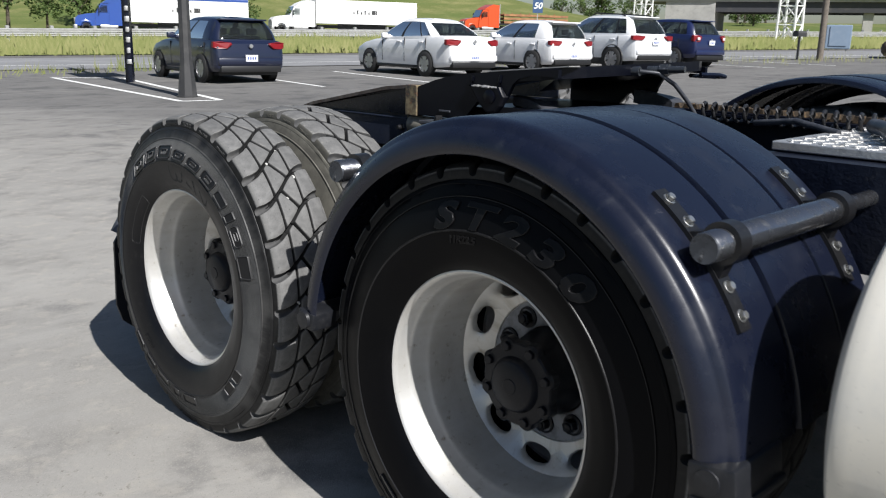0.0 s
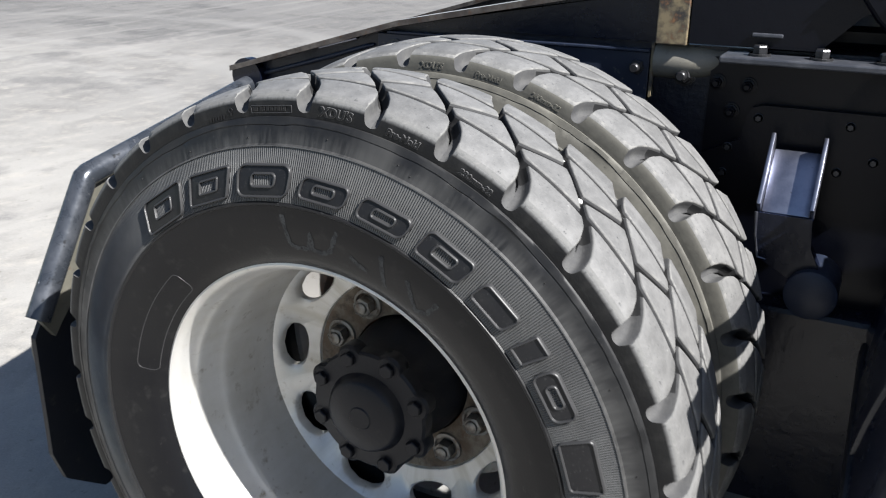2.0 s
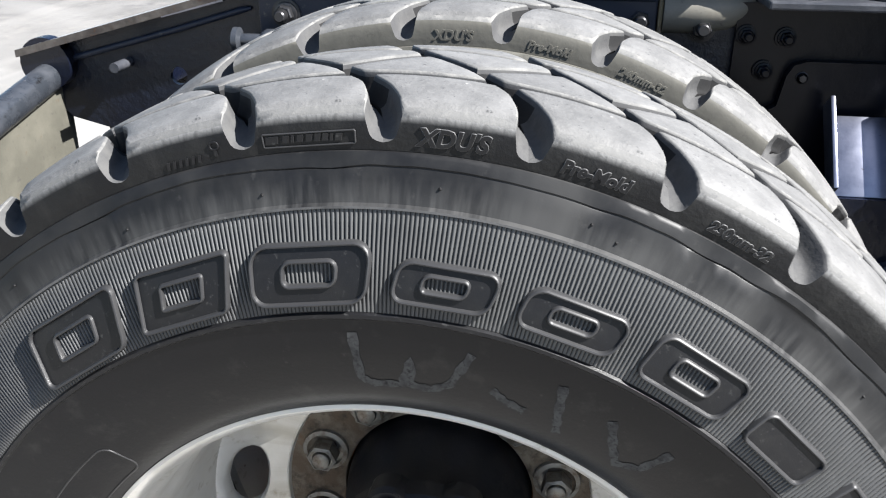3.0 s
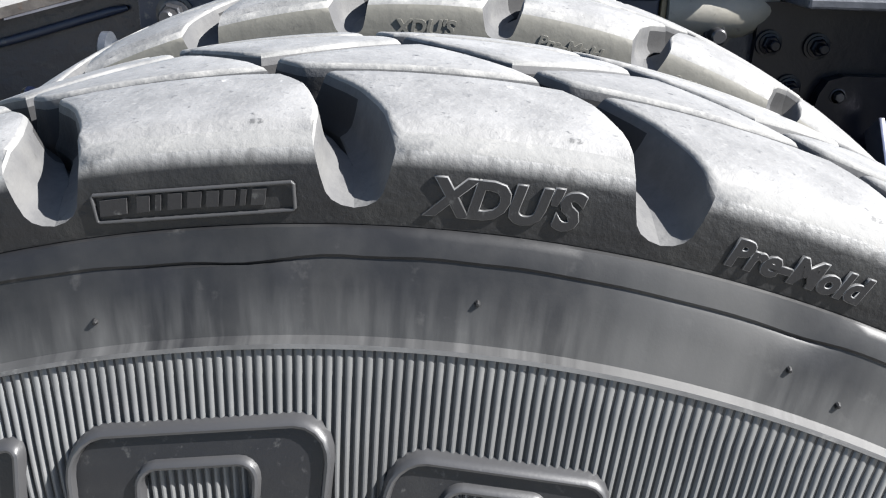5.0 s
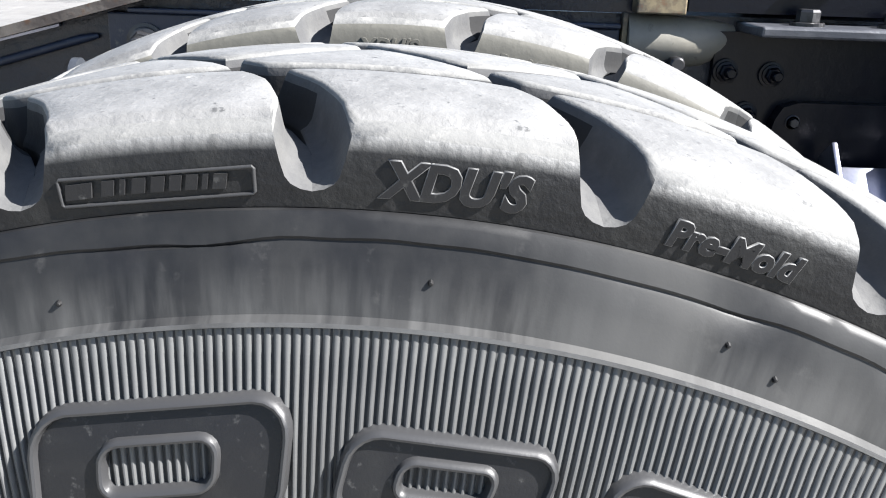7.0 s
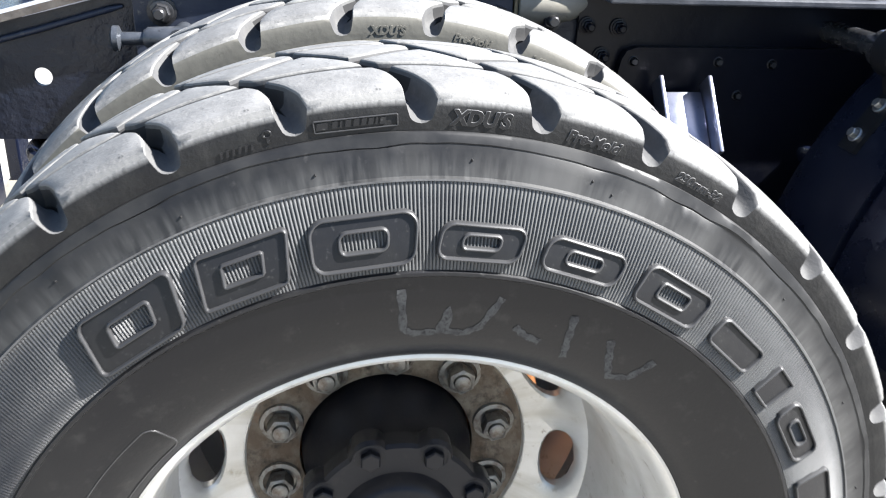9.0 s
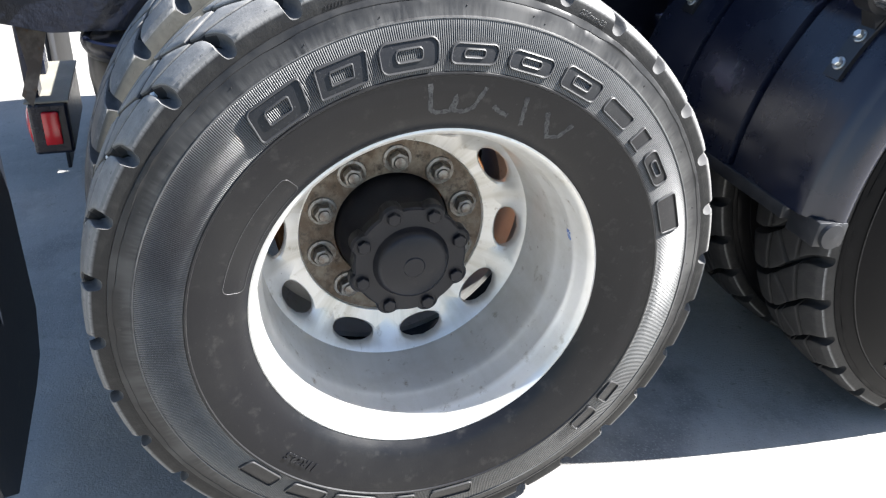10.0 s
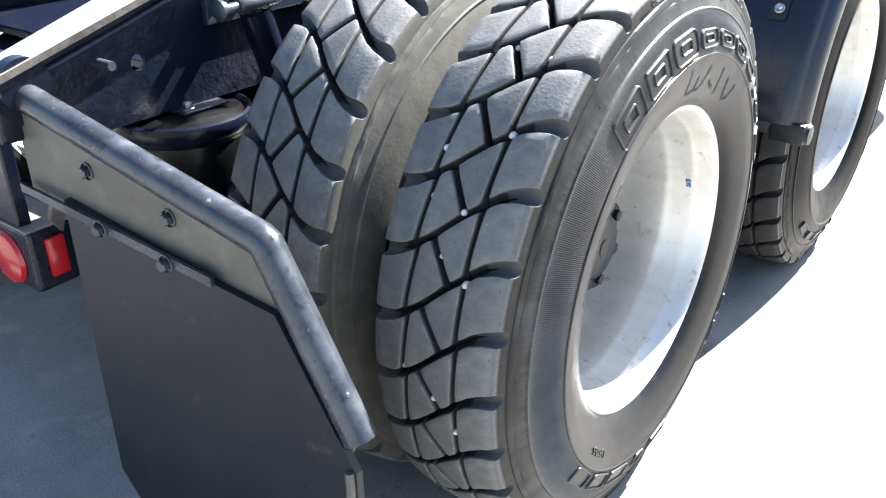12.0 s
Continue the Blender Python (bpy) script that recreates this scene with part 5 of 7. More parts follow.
def arc_strip(x, a0, a1, r0, r1, wide):
    b = Build()
    n = 10
    v, f = [], []
    for i in range(n + 1):
        a = radians(a0 + (a1 - a0) * i / n)
        for dx, r in ((-wide / 2, r0), (-wide / 2, r1), (wide / 2, r1), (wide / 2, r0)):
            v.append((x + dx, r * math.sin(a), r * math.cos(a)))
    for i in range(n):
        f += [(4 * i + j, 4 * i + (j + 1) % 4, 4 * i + 4 + (j + 1) % 4, 4 * i + 4 + j) for j in range(4)]
    f += [(0, 1, 2, 3), (4 * n + 3, 4 * n + 2, 4 * n + 1, 4 * n)]
    return b.add(v, f)


def fender_unit(m, near=True):
    fen = part("fender", FENDER_MESH, None, truck, "black moulded plastic half fender with pressed ribs", m=m)
    for a, s in ((83, 1), (-83, -1)):
        ca, sa = math.cos(radians(a)), math.sin(radians(a))
        foot = Build()
        turn = Matrix.Rotation(radians(-a), 4, "X")
        # moulded end block and its round knob
        if s < 0:
            foot.box((-0.056, -0.062, 0.556), (0.13, 0.012, 0.649), m=turn, bevel=0.007)
            foot.box((-0.060, -0.068, 0.560), (0.135, -0.052, 0.655), m=turn, bevel=0.004)
        foot.box((-0.052, -0.005 if s > 0 else -0.045, 0.560), (0.03, 0.045 if s > 0 else 0.005, 0.628), m=turn, bevel=0.006)
        foot.box((0.03, -0.002 if s > 0 else -0.050, 0.604), (0.60 if s > 0 else 0.12, 0.026 if s > 0 else 0.002, 0.644), m=turn, bevel=0.004)
        part("fender_foot", foot, FOOT, fen, "dusty moulded fender end block")
        knob = Build().lathe([(-0.052, 0.026), (-0.060, 0.024), (-0.062, 0.0)], 24)
        part("knob", knob, FOOT, fen, m=turn @ Matrix.Translation((0, 0.020 * s, 0.596)))
    for ta in (48, -49):
        rt = 0.688
        ty, tz = rt * math.sin(radians(ta)), rt * math.cos(radians(ta))
        tube = Build().tube([(-0.004, ty, tz), (0.0, ty, tz), (0.615, ty, tz), (0.617, ty, tz), (0.78, ty, tz)], [0.026, 0.029, 0.029, 0.019, 0.019], 28)
        pipe = part("support_tube", tube, TUBE, fen, "galvanised fender support tube")
        part("end_plug", Build().lathe([(-0.003, 0.0285), (-0.0065, 0.0270), (-0.0055, 0.0200), (-0.0050, 0.0)], 28), HANGER, pipe, "dull stamped end plug", m=Matrix.Translation((0, ty, tz)))
        for x in (0.074, 0.565):
            for d in (-1, 1):
                part("strap", arc_strip(x, ta + d * 2.0, ta + d * 13.6, 0.6385, 0.6480, 0.040), STRAP, fen, "black bolted strap", smooth=False)
                for q in (6.2, 11.2):
                    a = radians(ta + d * q)
                    part("bolt", BOLT_MESH, None, fen, m=Matrix.Translation((x, 0.6480 * math.sin(a), 0.6480 * math.cos(a))) @ Matrix.Rotation(-a, 4, "X") @ Matrix.Rotation(radians(90), 4, "Y"))
            collar = Build()
            collar.lathe([(-0.02, 0.0295), (-0.02, 0.040), (0.02, 0.040), (0.02, 0.0295)], 28, closed=True)
            part("collar", collar, STRAP, fen, "black clamp collar", m=Matrix.Translation((x, ty, tz)))
            wedge = Build().prism([(-0.055, 0.639), (0.055, 0.639), (0.036, 0.672), (-0.036, 0.672)], x - 0.017, x + 0.017, m=Matrix.Rotation(radians(-ta), 4, "X"))
            part("clamp_foot", wedge, STRAP, fen, smooth=False)
    return fen


fender_unit(pose(0, FY, FZ))
fender_unit(pose(2.40, FY, FZ + 0.055, 0, 0, 180))

# ---- hitch plate (fifth wheel) ----
def plate_z(y, x=0.76):
    return 1.205 - 0.085 * (y + 0.5) + 0.02 * (x - 0.76)


def tail(y):
    return 0.0 if y < -0.5 else 0.25 * (y + 0.5)


fw = Build()
outline = [(0.755, -0.50), (0.755, -0.86), (0.78, -0.92), (0.86, -0.955), (1.20, -0.975), (1.54, -0.955), (1.62, -0.92), (1.645, -0.86), (1.645, -0.50), (1.60, -0.30), (1.45, -0.30), (1.30, -0.50), (1.26, -0.62), (1.20, -0.65), (1.14, -0.62), (1.10, -0.50), (0.95, -0.30), (0.80, -0.30)]
n = len(outline)
v = [(x, y, plate_z(y, x) - tail(y)) for x, y in outline] + [(x, y, plate_z(y, x) - tail(y) - 0.034) for x, y in outline]
fw.add(v, [tuple(range(n))[::-1]], 1)
fw.add(v, [tuple(range(n, 2 * n))] + [(i, (i + 1) % n, n + (i + 1) % n, n + i) for i in range(n)])
hitch = part("hitch_plate", fw, [SHADED_GREASE, GREASE_TOP], truck, "glossy black tilted fifth wheel hitch plate", smooth=False)
RIM_TOP = [(-0.318, 1.154), (-0.400, 1.180), (-0.490, 1.200), (-0.700, 1.217), (-0.930, 1.2365)]
RIM_LOW = [(-0.930, 1.212), (-0.860, 1.214), (-0.815, 1.211), (-0.775, 1.201), (-0.752, 1.184), (-0.738, 1.160), (-0.722, 1.132), (-0.690, 1.150), (-0.600, 1.118), (-0.540, 1.056), (-0.318, 1.056)]
BOSS = [(-0.575, 1.168), (-0.706, 1.172), (-0.728, 1.142), (-0.712, 1.112), (-0.692, 1.092), (-0.668, 1.085), (-0.645, 1.091), (-0.622, 1.112), (-0.598, 1.142)]
for x, s in ((0.750, 1), (1.650, -1)):
    skirt = Build().prism(RIM_TOP + RIM_LOW, min(x, x + s * 0.016), max(x, x + s * 0.016))
    part("skirt", skirt, SHADED_GREASE, hitch, "black cast skirt of the hitch plate", smooth=False)
    # the boss round the pivot: a raised casting whose face is smaller than its foot
    mid_y, mid_z = -0.655, 1.135
    rings = [[(x - s * out, mid_y + k * (y - mid_y), mid_z + (1 if z > 1.16 else k) * (z - mid_z)) for y, z in BOSS] for out, k in ((-0.004, 1.06), (0.006, 1.0), (0.011, 0.94), (0.0135, 0.84))]
    nb = len(BOSS)
    boss = Build().add([v for ring in rings for v in ring], [(r * nb + i, r * nb + (i + 1) % nb, (r + 1) * nb + (i + 1) % nb, (r + 1) * nb + i) for r in range(3) for i in range(nb)] + [tuple(range(3 * nb, 4 * nb))])
    part("boss", boss, SHADED_GREASE, hitch, "rounded black casting round the pivot", smooth=False)
    part("pivot_pin", Build().tube([(x - s * 0.010, -0.668, 1.140), (x - s * 0.017, -0.668, 1.140), (x - s * 0.019, -0.668, 1.140)], [0.023, 0.023, 0.020], 24), SHADED_GREASE, hitch)
    for y0, y1, z0 in ((-0.583, -0.578, 1.206), (-0.703, -0.698, 1.214)):
        part("rib", Build().tube([(x + s * 0.003, y0, z0), (x, y0, z0 - 0.005), (x - s * 0.001, y1, 1.186), (x - s * 0.009, y1, 1.170)], [0.003, 0.0060, 0.0060, 0.006], 10), SHADED_GREASE, hitch)
    # light grey lumps along the ledge over the boss
    rngl = random.Random(12)
    for k in range(9):
        bm = bmesh.new()
        bmesh.ops.create_icosphere(bm, subdivisions=2, radius=rngl.uniform(0.005, 0.010))
        for q in bm.verts:
            q.co *= 1 + 0.35 * noise.noise(q.co * 190 + Vector((k, 0, 0)))
            q.co.y *= 1.9
            q.co.z *= 0.6
        part("ledge_lump", Build().take(bm), RAMP_TOP, hitch, "shiny grey lump on the ledge", m=pose(x - s * rngl.uniform(0.006, 0.012), -0.598 - 0.0115 * k, 1.171))
    block = Build().prism([(-0.672, 1.050), (-0.672, 1.086), (-0.700, 1.106), (-0.720, 1.110), (-0.832, 1.110), (-0.838, 1.104), (-0.838, 1.050)], min(x + s * 0.003, x + s * 0.045), max(x + s * 0.003, x + s * 0.045))
    part("saddle", block, SHADED_GREASE, hitch, "black cast saddle foot with worn edges", smooth=False)
    arm = Build()
    spine = [(-0.690, 1.144), (-0.730, 1.140), (-0.770, 1.134), (-0.815, 1.126), (-0.846, 1.117), (-0.858, 1.106)]
    wide = [0.018, 0.022, 0.034, 0.052, 0.066, 0.066]
    v = []
    for (y, z), w in zip(spine, wide):
        v += [(x + s * (0.095 - w), y, z - 0.006), (x + s * (0.098 - w), y, z), (x + s * 0.110, y, z), (x + s * 0.110, y, z - 0.05), (x + s * (0.095 - w), y, z - 0.030)]
    n5 = len(spine)
    arm.add(v, [(5 * a + c, 5 * a + (c + 1) % 5, 5 * a + 5 + (c + 1) % 5, 5 * a + 5 + c) for a in range(n5 - 1) for c in range(5)] + [tuple(range(5)), tuple(range(5 * n5 - 5, 5 * n5))])
    part("saddle_arm", arm, FRAME_DUST, hitch, "worn grey sloping saddle arm", smooth=False)
    part("slide_beam", Build().box((min(x + s * 0.02, x + s * 0.11), -1.42, 1.0505), (max(x + s * 0.02, x + s * 0.11), -0.8385, 1.088), bevel=0.004), SHADED_GREASE, hitch, "black slide beam", smooth=False)
part("wear_strip", Build().prism([(-0.62, plate_z(-0.62, 0.8) + 0.0005), (-0.95, plate_z(-0.95, 0.8) + 0.0005), (-0.95, plate_z(-0.95, 0.8) + 0.004), (-0.62, plate_z(-0.62, 0.8) + 0.004)], 0.775, 0.83), RAMP_TOP, hitch, smooth=False)
part("fitting", Build().tube([(1.09, -0.94, 1.228), (1.10, -0.99, 1.230)], 0.016, 12).tube([(1.13, -1.00, 1.236), (1.155, -1.12, 1.240)], 0.011, 12).tube([(1.14, -1.04, 1.238), (1.146, -1.07, 1.239)], 0.018, 6), HANGER, hitch, "hydraulic release fitting")
part("hose", Build().tube([(1.10, -0.99, 1.230), (1.13, -1.04, 1.226), (1.17, -1.08, 1.19), (1.215, -1.10, 1.142), (1.25, -1.12, 1.09)], 0.007, 10), FRAME_DUST, hitch, "grey air hose")
part("release_handle", Build().tube([(1.60, -0.93, 1.21), (1.70, -0.95, 1.208), (1.77, -0.94, 1.200), (1.77, -0.90, 1.198), (1.70, -0.885, 1.20), (1.60, -0.89, 1.205)], 0.008, 10), FRAME, hitch, "bent release handle")

# added block that fills the dark hollow under the hitch plate with black
part("hitch_filler", Build().box((0.872, -0.93, 1.0505), (1.528, -0.42, 1.090), bevel=0.01), SHADED_GREASE, hitch, "added black block filling the dark hollow under the hitch plate", smooth=False)

# slide rack, coiled air line and deck between the rails
rack = Build().box((1.56, -1.75, 1.052), (1.62, -0.80, 1.082))
for k in range(26):
    y = -0.82 - 0.036 * k
    rack.prism([(y, 1.082), (y - 0.026, 1.082), (y - 0.020, 1.104), (y - 0.006, 1.104)], 1.558, 1.622)
part("slide_rack", rack, RACK, truck, "greasy brown toothed slide rack", smooth=False)
coil = Build().tube([(1.36 + 0.028 * math.cos(k * 0.55), -1.08 - 0.0032 * k, 1.10 + 0.028 * math.sin(k * 0.55)) for k in range(230)], 0.006, 8)
part("coiled_air_line", coil, OILY, truck, "dark coiled air line")
deck = Build().box((0.86, -2.9, 1.055), (1.60, -1.56, 1.078), bevel=0.003)
for i in range(17):
    for j in range(32):
        x, y = 0.88 + 0.042 * i, -2.87 + 0.041 * j
        deck.box((-0.015, -0.0035, 0), (0.015, 0.0035, 0.0022), m=pose(x, y, 1.078, 0, 0, 45 if (i + j) % 2 else -45))
part("deck_plate", deck, DECK, truck, "bright checker deck plate", smooth=False)
part("air_valve", Build().tube([(1.30, -1.66, 1.10), (1.05, -1.80, 1.11)], 0.022, 14).tube([(1.05, -1.80, 1.11), (0.98, -1.84, 1.11)], 0.035, 16).tube([(1.2, -1.6, 1.08), (1.25, -1.45, 1.10), (1.3, -1.3, 1.08)], 0.010, 10), FRAME_DUST, truck, "grey air coupling and hoses")

# added black plate ahead of the fender; stands in for the shade there
part("shade_guard", Build().box((0.30, -2.045, 0.20), (2.10, -2.025, 0.80), bevel=0.004), FENDER, truck, "added black plate ahead of the fender, for shade", smooth=False)

# ---- fuel tank ----
tank = Build()
tank.lathe([(-0.036, 0.0), (-0.035, 0.14), (-0.028, 0.30), (-0.008, 0.350), (0.0, 0.361), (0.012, 0.364), (0.03, 0.360), (1.35, 0.360), (1.35, 0.0)], 96)
part("fuel_tank", tank, TANK, truck, "polished aluminium cylindrical fuel tank", m=Matrix.Translation((0.335, -2.105, 0.726)) @ Matrix.Rotation(radians(-90), 4, "Z"))

for y in (-2.45, -3.15):
    part("tank_bracket", Build().box((0.20, y - 0.03, 0.335), (0.779, y + 0.03, 0.368), bevel=0.004).box((0.68, y - 0.03, 0.36), (0.779, y + 0.03, 0.84), bevel=0.004), FRAME, truck, "black tank bracket", smooth=False)

# ---- mud flap and hanger behind the rear wheels ----
flap_root = Build().prism([(0.685, 0.74), (0.31, 0.705), (0.215, 0.70), (0.085, 0.50), (0.078, 0.24), (0.10, 0.17), (0.19, 0.095), (0.52, 0.095), (0.62, 0.11), (0.69, 0.19)], 0.728, 0.740, axis="y")
flap = part("mud_flap", flap_root, FLAP, truck, "black rubber mud flap with cut corners", smooth=False)
hanger_tube = Build().tube([(0.84, 0.722, 0.902), (0.785, 0.722, 0.890), (0.252, 0.716, 0.790), (0.2435, 0.716, 0.786), (0.238, 0.716, 0.777), (0.092, 0.720, 0.541)], 0.0235, 24)
part("hanger_tube", hanger_tube, HANGER, flap, "bent steel hanger tube with scuffed paint")
strip_b = Build().prism([(0.80, 0.885), (0.25, 0.780), (0.305, 0.703), (0.80, 0.725)], 0.714, 0.727, axis="y").prism([(0.25, 0.780), (0.095, 0.535), (0.120, 0.495), (0.305, 0.703)], 0.714, 0.727, axis="y")
part("hanger_plate", strip_b, HANGER_DUST, flap, "dusty steel backing plate", smooth=False)
part("stiffener", Build().prism([(0.80, 0.742), (0.33, 0.720), (0.33, 0.705), (0.80, 0.727)], 0.741, 0.747, axis="y"), HANGER, flap, smooth=False)
FLAP_BOLT = bolt_mesh("bolt", 0.010, 0.012, HANGER)
for x, z in ((0.43, 0.775), (0.58, 0.722), (0.425, 0.712), (0.62, 0.80)):
    part("bolt", FLAP_BOLT, None, flap, m=Matrix.Translation((x, 0.7272 if z > 0.73 else 0.747, z)) @ Matrix.Rotation(radians(-90), 4, "Z"))
part("cable_end", Build().tube([(0.095, 0.742, 0.50), (0.092, 0.744, 0.47), (0.098, 0.744, 0.40), (0.100, 0.742, 0.22)], 0.007, 8), HANGER_DUST, flap, "frayed pale flap edge")
part("socket", Build().lathe([(0.0, 0.0), (0.0, 0.043), (0.025, 0.043), (0.03, 0.036), (0.03, 0.0)], 24), FRAME, flap, "round hanger socket on the rail", m=Matrix.Translation((0.755, 0.722, 0.908)))

# unseen flap of the other side, added and made taller to shade the ground
part("mud_flap", Build().box((1.72, 0.728, 0.10), (2.32, 0.740, 0.90), bevel=0.003), FLAP, truck, "added black mud flap on the opposite axle end, tall for shade", smooth=False)

part("hanger_bracket", Build().prism([(0.676, 0.795), (0.612, 0.795), (0.640, 0.70), (0.672, 0.612), (0.690, 0.640), (0.668, 0.70)], 0.842, 0.854), RUST_EDGE, truck, "rusty bracket under the rail's tail", smooth=False)

# ---- tail lamps on the rear crossmember ----
lamp = part("tail_lamp", Build().box((0.925, 0.612, 0.465), (1.24, 0.700, 0.592), bevel=0.008), FRAME, truck, "black lamp box with red lenses", smooth=False)
for x in (1.01, 1.15):
    part("lens", Build().lathe([(0.0, 0.055), (-0.008, 0.050), (-0.014, 0.030), (-0.016, 0.0)], 28), RED, lamp, "round red lens", m=Matrix.Translation((x, 0.701, 0.52)) @ Matrix.Rotation(radians(-90), 4, "Z"))
part("side_lens", Build().box((0.915, 0.634, 0.492), (0.926, 0.672, 0.572), bevel=0.004), RED, lamp, "red side marker lens")
part("lid", Build().box((0.921, 0.608, 0.5925), (1.244, 0.704, 0.5985), bevel=0.002), PALE_DUST, lamp, "dusty pale lid of the lamp box", smooth=False)
part("lamp_bracket", Build().box((0.95, 0.672, 0.58), (1.02, 0.699, 0.83), bevel=0.004).box((1.13, 0.672, 0.58), (1.20, 0.699, 0.83), bevel=0.004), FRAME, lamp, "black lamp bracket", smooth=False)


# ---- the lot's edge: poles, markings, street furniture ----
STEEL = material("dark_painted_pole", (0.035, 0.035, 0.036), 0.5, vary=[(4, 0.5, 0.8, (0.07, 0.068, 0.065))], bump=[(60, 0.2, 0.002)])
WOOD = material("weathered_pole_wood", (0.17, 0.145, 0.12), 0.9, vary=[(8, 0.45, 0.7, (0.10, 0.085, 0.07))], bump=[(30, 0.4, 0.01)])
WHITE = material("white_enamel", (0.78, 0.78, 0.77), 0.45, vary=[(5, 0.55, 0.8, (0.62, 0.62, 0.6))])
GALV = material("galvanised_guard_rail", (0.50, 0.50, 0.49), 0.5, metal=0.5, vary=[(2, 0.45, 0.7, (0.36, 0.35, 0.33))])
BLUEBOX = material("blue_grey_cabinet_paint", (0.22, 0.29, 0.38), 0.55, vary=[(3, 0.5, 0.8, (0.28, 0.34, 0.42))])
CONCRETE = material("bridge_concrete", (0.42, 0.41, 0.38), 0.9, vary=[(0.3, 0.45, 0.7, (0.32, 0.31, 0.29)), (2, 0.55, 0.75, (0.25, 0.24, 0.22))])
DARKSTEEL = material("dark_bridge_girder", (0.05, 0.05, 0.055), 0.6, vary=[(0.4, 0.5, 0.7, (0.09, 0.085, 0.08))])
LEAF = material("tree_leaves", (0.05, 0.085, 0.022), 0.7, spec=0.3, vary=[(0.6, 0.4, 0.7, (0.10, 0.14, 0.04))])
BARK = material("tree_bark", (0.10, 0.08, 0.06), 0.9, vary=[(6, 0.4, 0.7, (0.06, 0.05, 0.04))], bump=[(20, 0.5, 0.02)])
BLADE = material("grass_blades", (0.16, 0.185, 0.060), 0.8, spec=0.2, vary=[(0.4, 0.4, 0.65, (0.27, 0.265, 0.115))])


def pole_at(name, x, y, wide, height, mat, label, category, taper=0.7, flare=True, sides=8):
    z = ground_z(x, y)
    root = thing(name, label, category, (x, y, z))
    b = Build()
    prof = [(0, wide * 0.95), (0.02, wide * 0.95), (0.03, wide * 0.85), (0.5, wide * 0.62), (0.7, wide * 0.52)] if flare else [(0, wide * 0.5)]
    prof += [(height, wide * 0.5 * taper)]
    b.tube([(0, 0, h) for h, r in prof], [r for h, r in prof], sides)
    part("shaft", b, mat, root)
    return root


lamp_post = pole_at("light_pole", 6.82, 12.41, 0.215, 8.0, STEEL, "dark steel light pole with a flared base", "light pole")
part("lamp_head", Build().box((-0.15, -0.9, 7.9), (0.15, -0.1, 8.05), bevel=0.03), STEEL, lamp_post)
sign_post = pole_at("sign_pole", 7.87, 16.95, 0.22, 7.0, FENDER, "black sign pole with white vertical lettering bars", "sign pole", 1.0, False, 4)
to_cam = Vector((-1.36 - 7.87, -2.55 - 16.95)).normalized()
yaw = math.degrees(math.atan2(to_cam.y, to_cam.x)) + 90
for k, (z, h, w) in enumerate(((0.42, 0.12, 0.14), (0.66, 0.14, 0.10), (0.90, 0.14, 0.12), (1.13, 0.13, 0.11), (1.36, 0.14, 0.14), (1.60, 0.12, 0.10))):
    part("letter_bar", Build().box((-w * 0.38, -0.125, z), (w * 0.38, -0.117, z + h * 0.85), bevel=0.002), GALV, sign_post, m=pose(0, 0, 0, 0, 0, yaw))
part("sign_board", Build().box((-0.6, -0.06, 2.4), (0.6, 0.06, 4.2), bevel=0.02), BLADE, sign_post, "green sign board", m=pose(0, 0, 0, 0, 0, yaw))

for p, q in (((6.25, 11.60), (6.90, 11.38)), ((6.25, 11.60), (7.15, 19.7)), ((6.90, 11.38), (8.4, 18.4)), ((7.15, 19.7), (8.4, 18.4))):
    paint_line("island_line", p, q, 0.13, "white painted outline of a lot island", "island outline")
for p, q in (((10.40, 12.95), (11.10, 16.4)), ((13.25, 12.44), (14.45, 17.8)), ((16.6, 12.4), (17.6, 17.2)), ((20.3, 11.6), (21.2, 16.6)), ((23.6, 11.0), (24.6, 16.0)), ((27.6, 10.6), (28.8, 15.6)), ((31.2, 10.0), (32.6, 15.0))):
    paint_line("stall_line", p, q, 0.11, "white painted parking stall line", "parking stall lines")

# guard rail along the highway
gr = thing("guard_rail", "long galvanised highway guard rail on posts", "guard rail", street(40, 60))
z0 = 0.0


def rail_point(a, up):
    x, y, z = street(a, 60)
    o = Vector(street(40, 60))
    return Vector((x, y, z + up)) - o


for up in (0.52, 0.80):
    b = Build()
    v, f = [], []
    n = 60
    prof = ((0.0, -0.13), (-0.06, -0.09), (-0.06, -0.04), (0.0, 0.0), (-0.06, 0.04), (-0.06, 0.09), (0.0, 0.13), (0.05, 0.0))
    for i in range(n + 1):
        c = rail_point(-70 + 260 * i / n, up)
        for d, h in prof:
            v.append(c + Vector((AWAY.x * d, AWAY.y * d, h * 0.95)))
    k = len(prof)
    for i in range(n):
        f += [(i * k + j, i * k + (j + 1) % k, (i + 1) * k + (j + 1) % k, (i + 1) * k + j) for j in range(k)]
    part("beam", b.add(v, f), GALV, gr)
post = Build().box((-0.1, -0.08, -0.3), (0.1, 0.08, 1.1)).mesh("post", [GALV])
for i in range(72):
    part("post", post, None, gr, m=Matrix.Translation(rail_point(-40 + 2.6 * i, 0) + Vector((AWAY.x * 0.16, AWAY.y * 0.16, 0))))

# highway embankment and far hill
hill = Build()
v, f = [], []
cols, rows = 60, 8
rise = [(84.5, 0.0), (94, 0.02), (114, 0.02), (132, 0.4), (155, 5.0), (175, 8.5), (230, 10.0), (420, 12.0)]
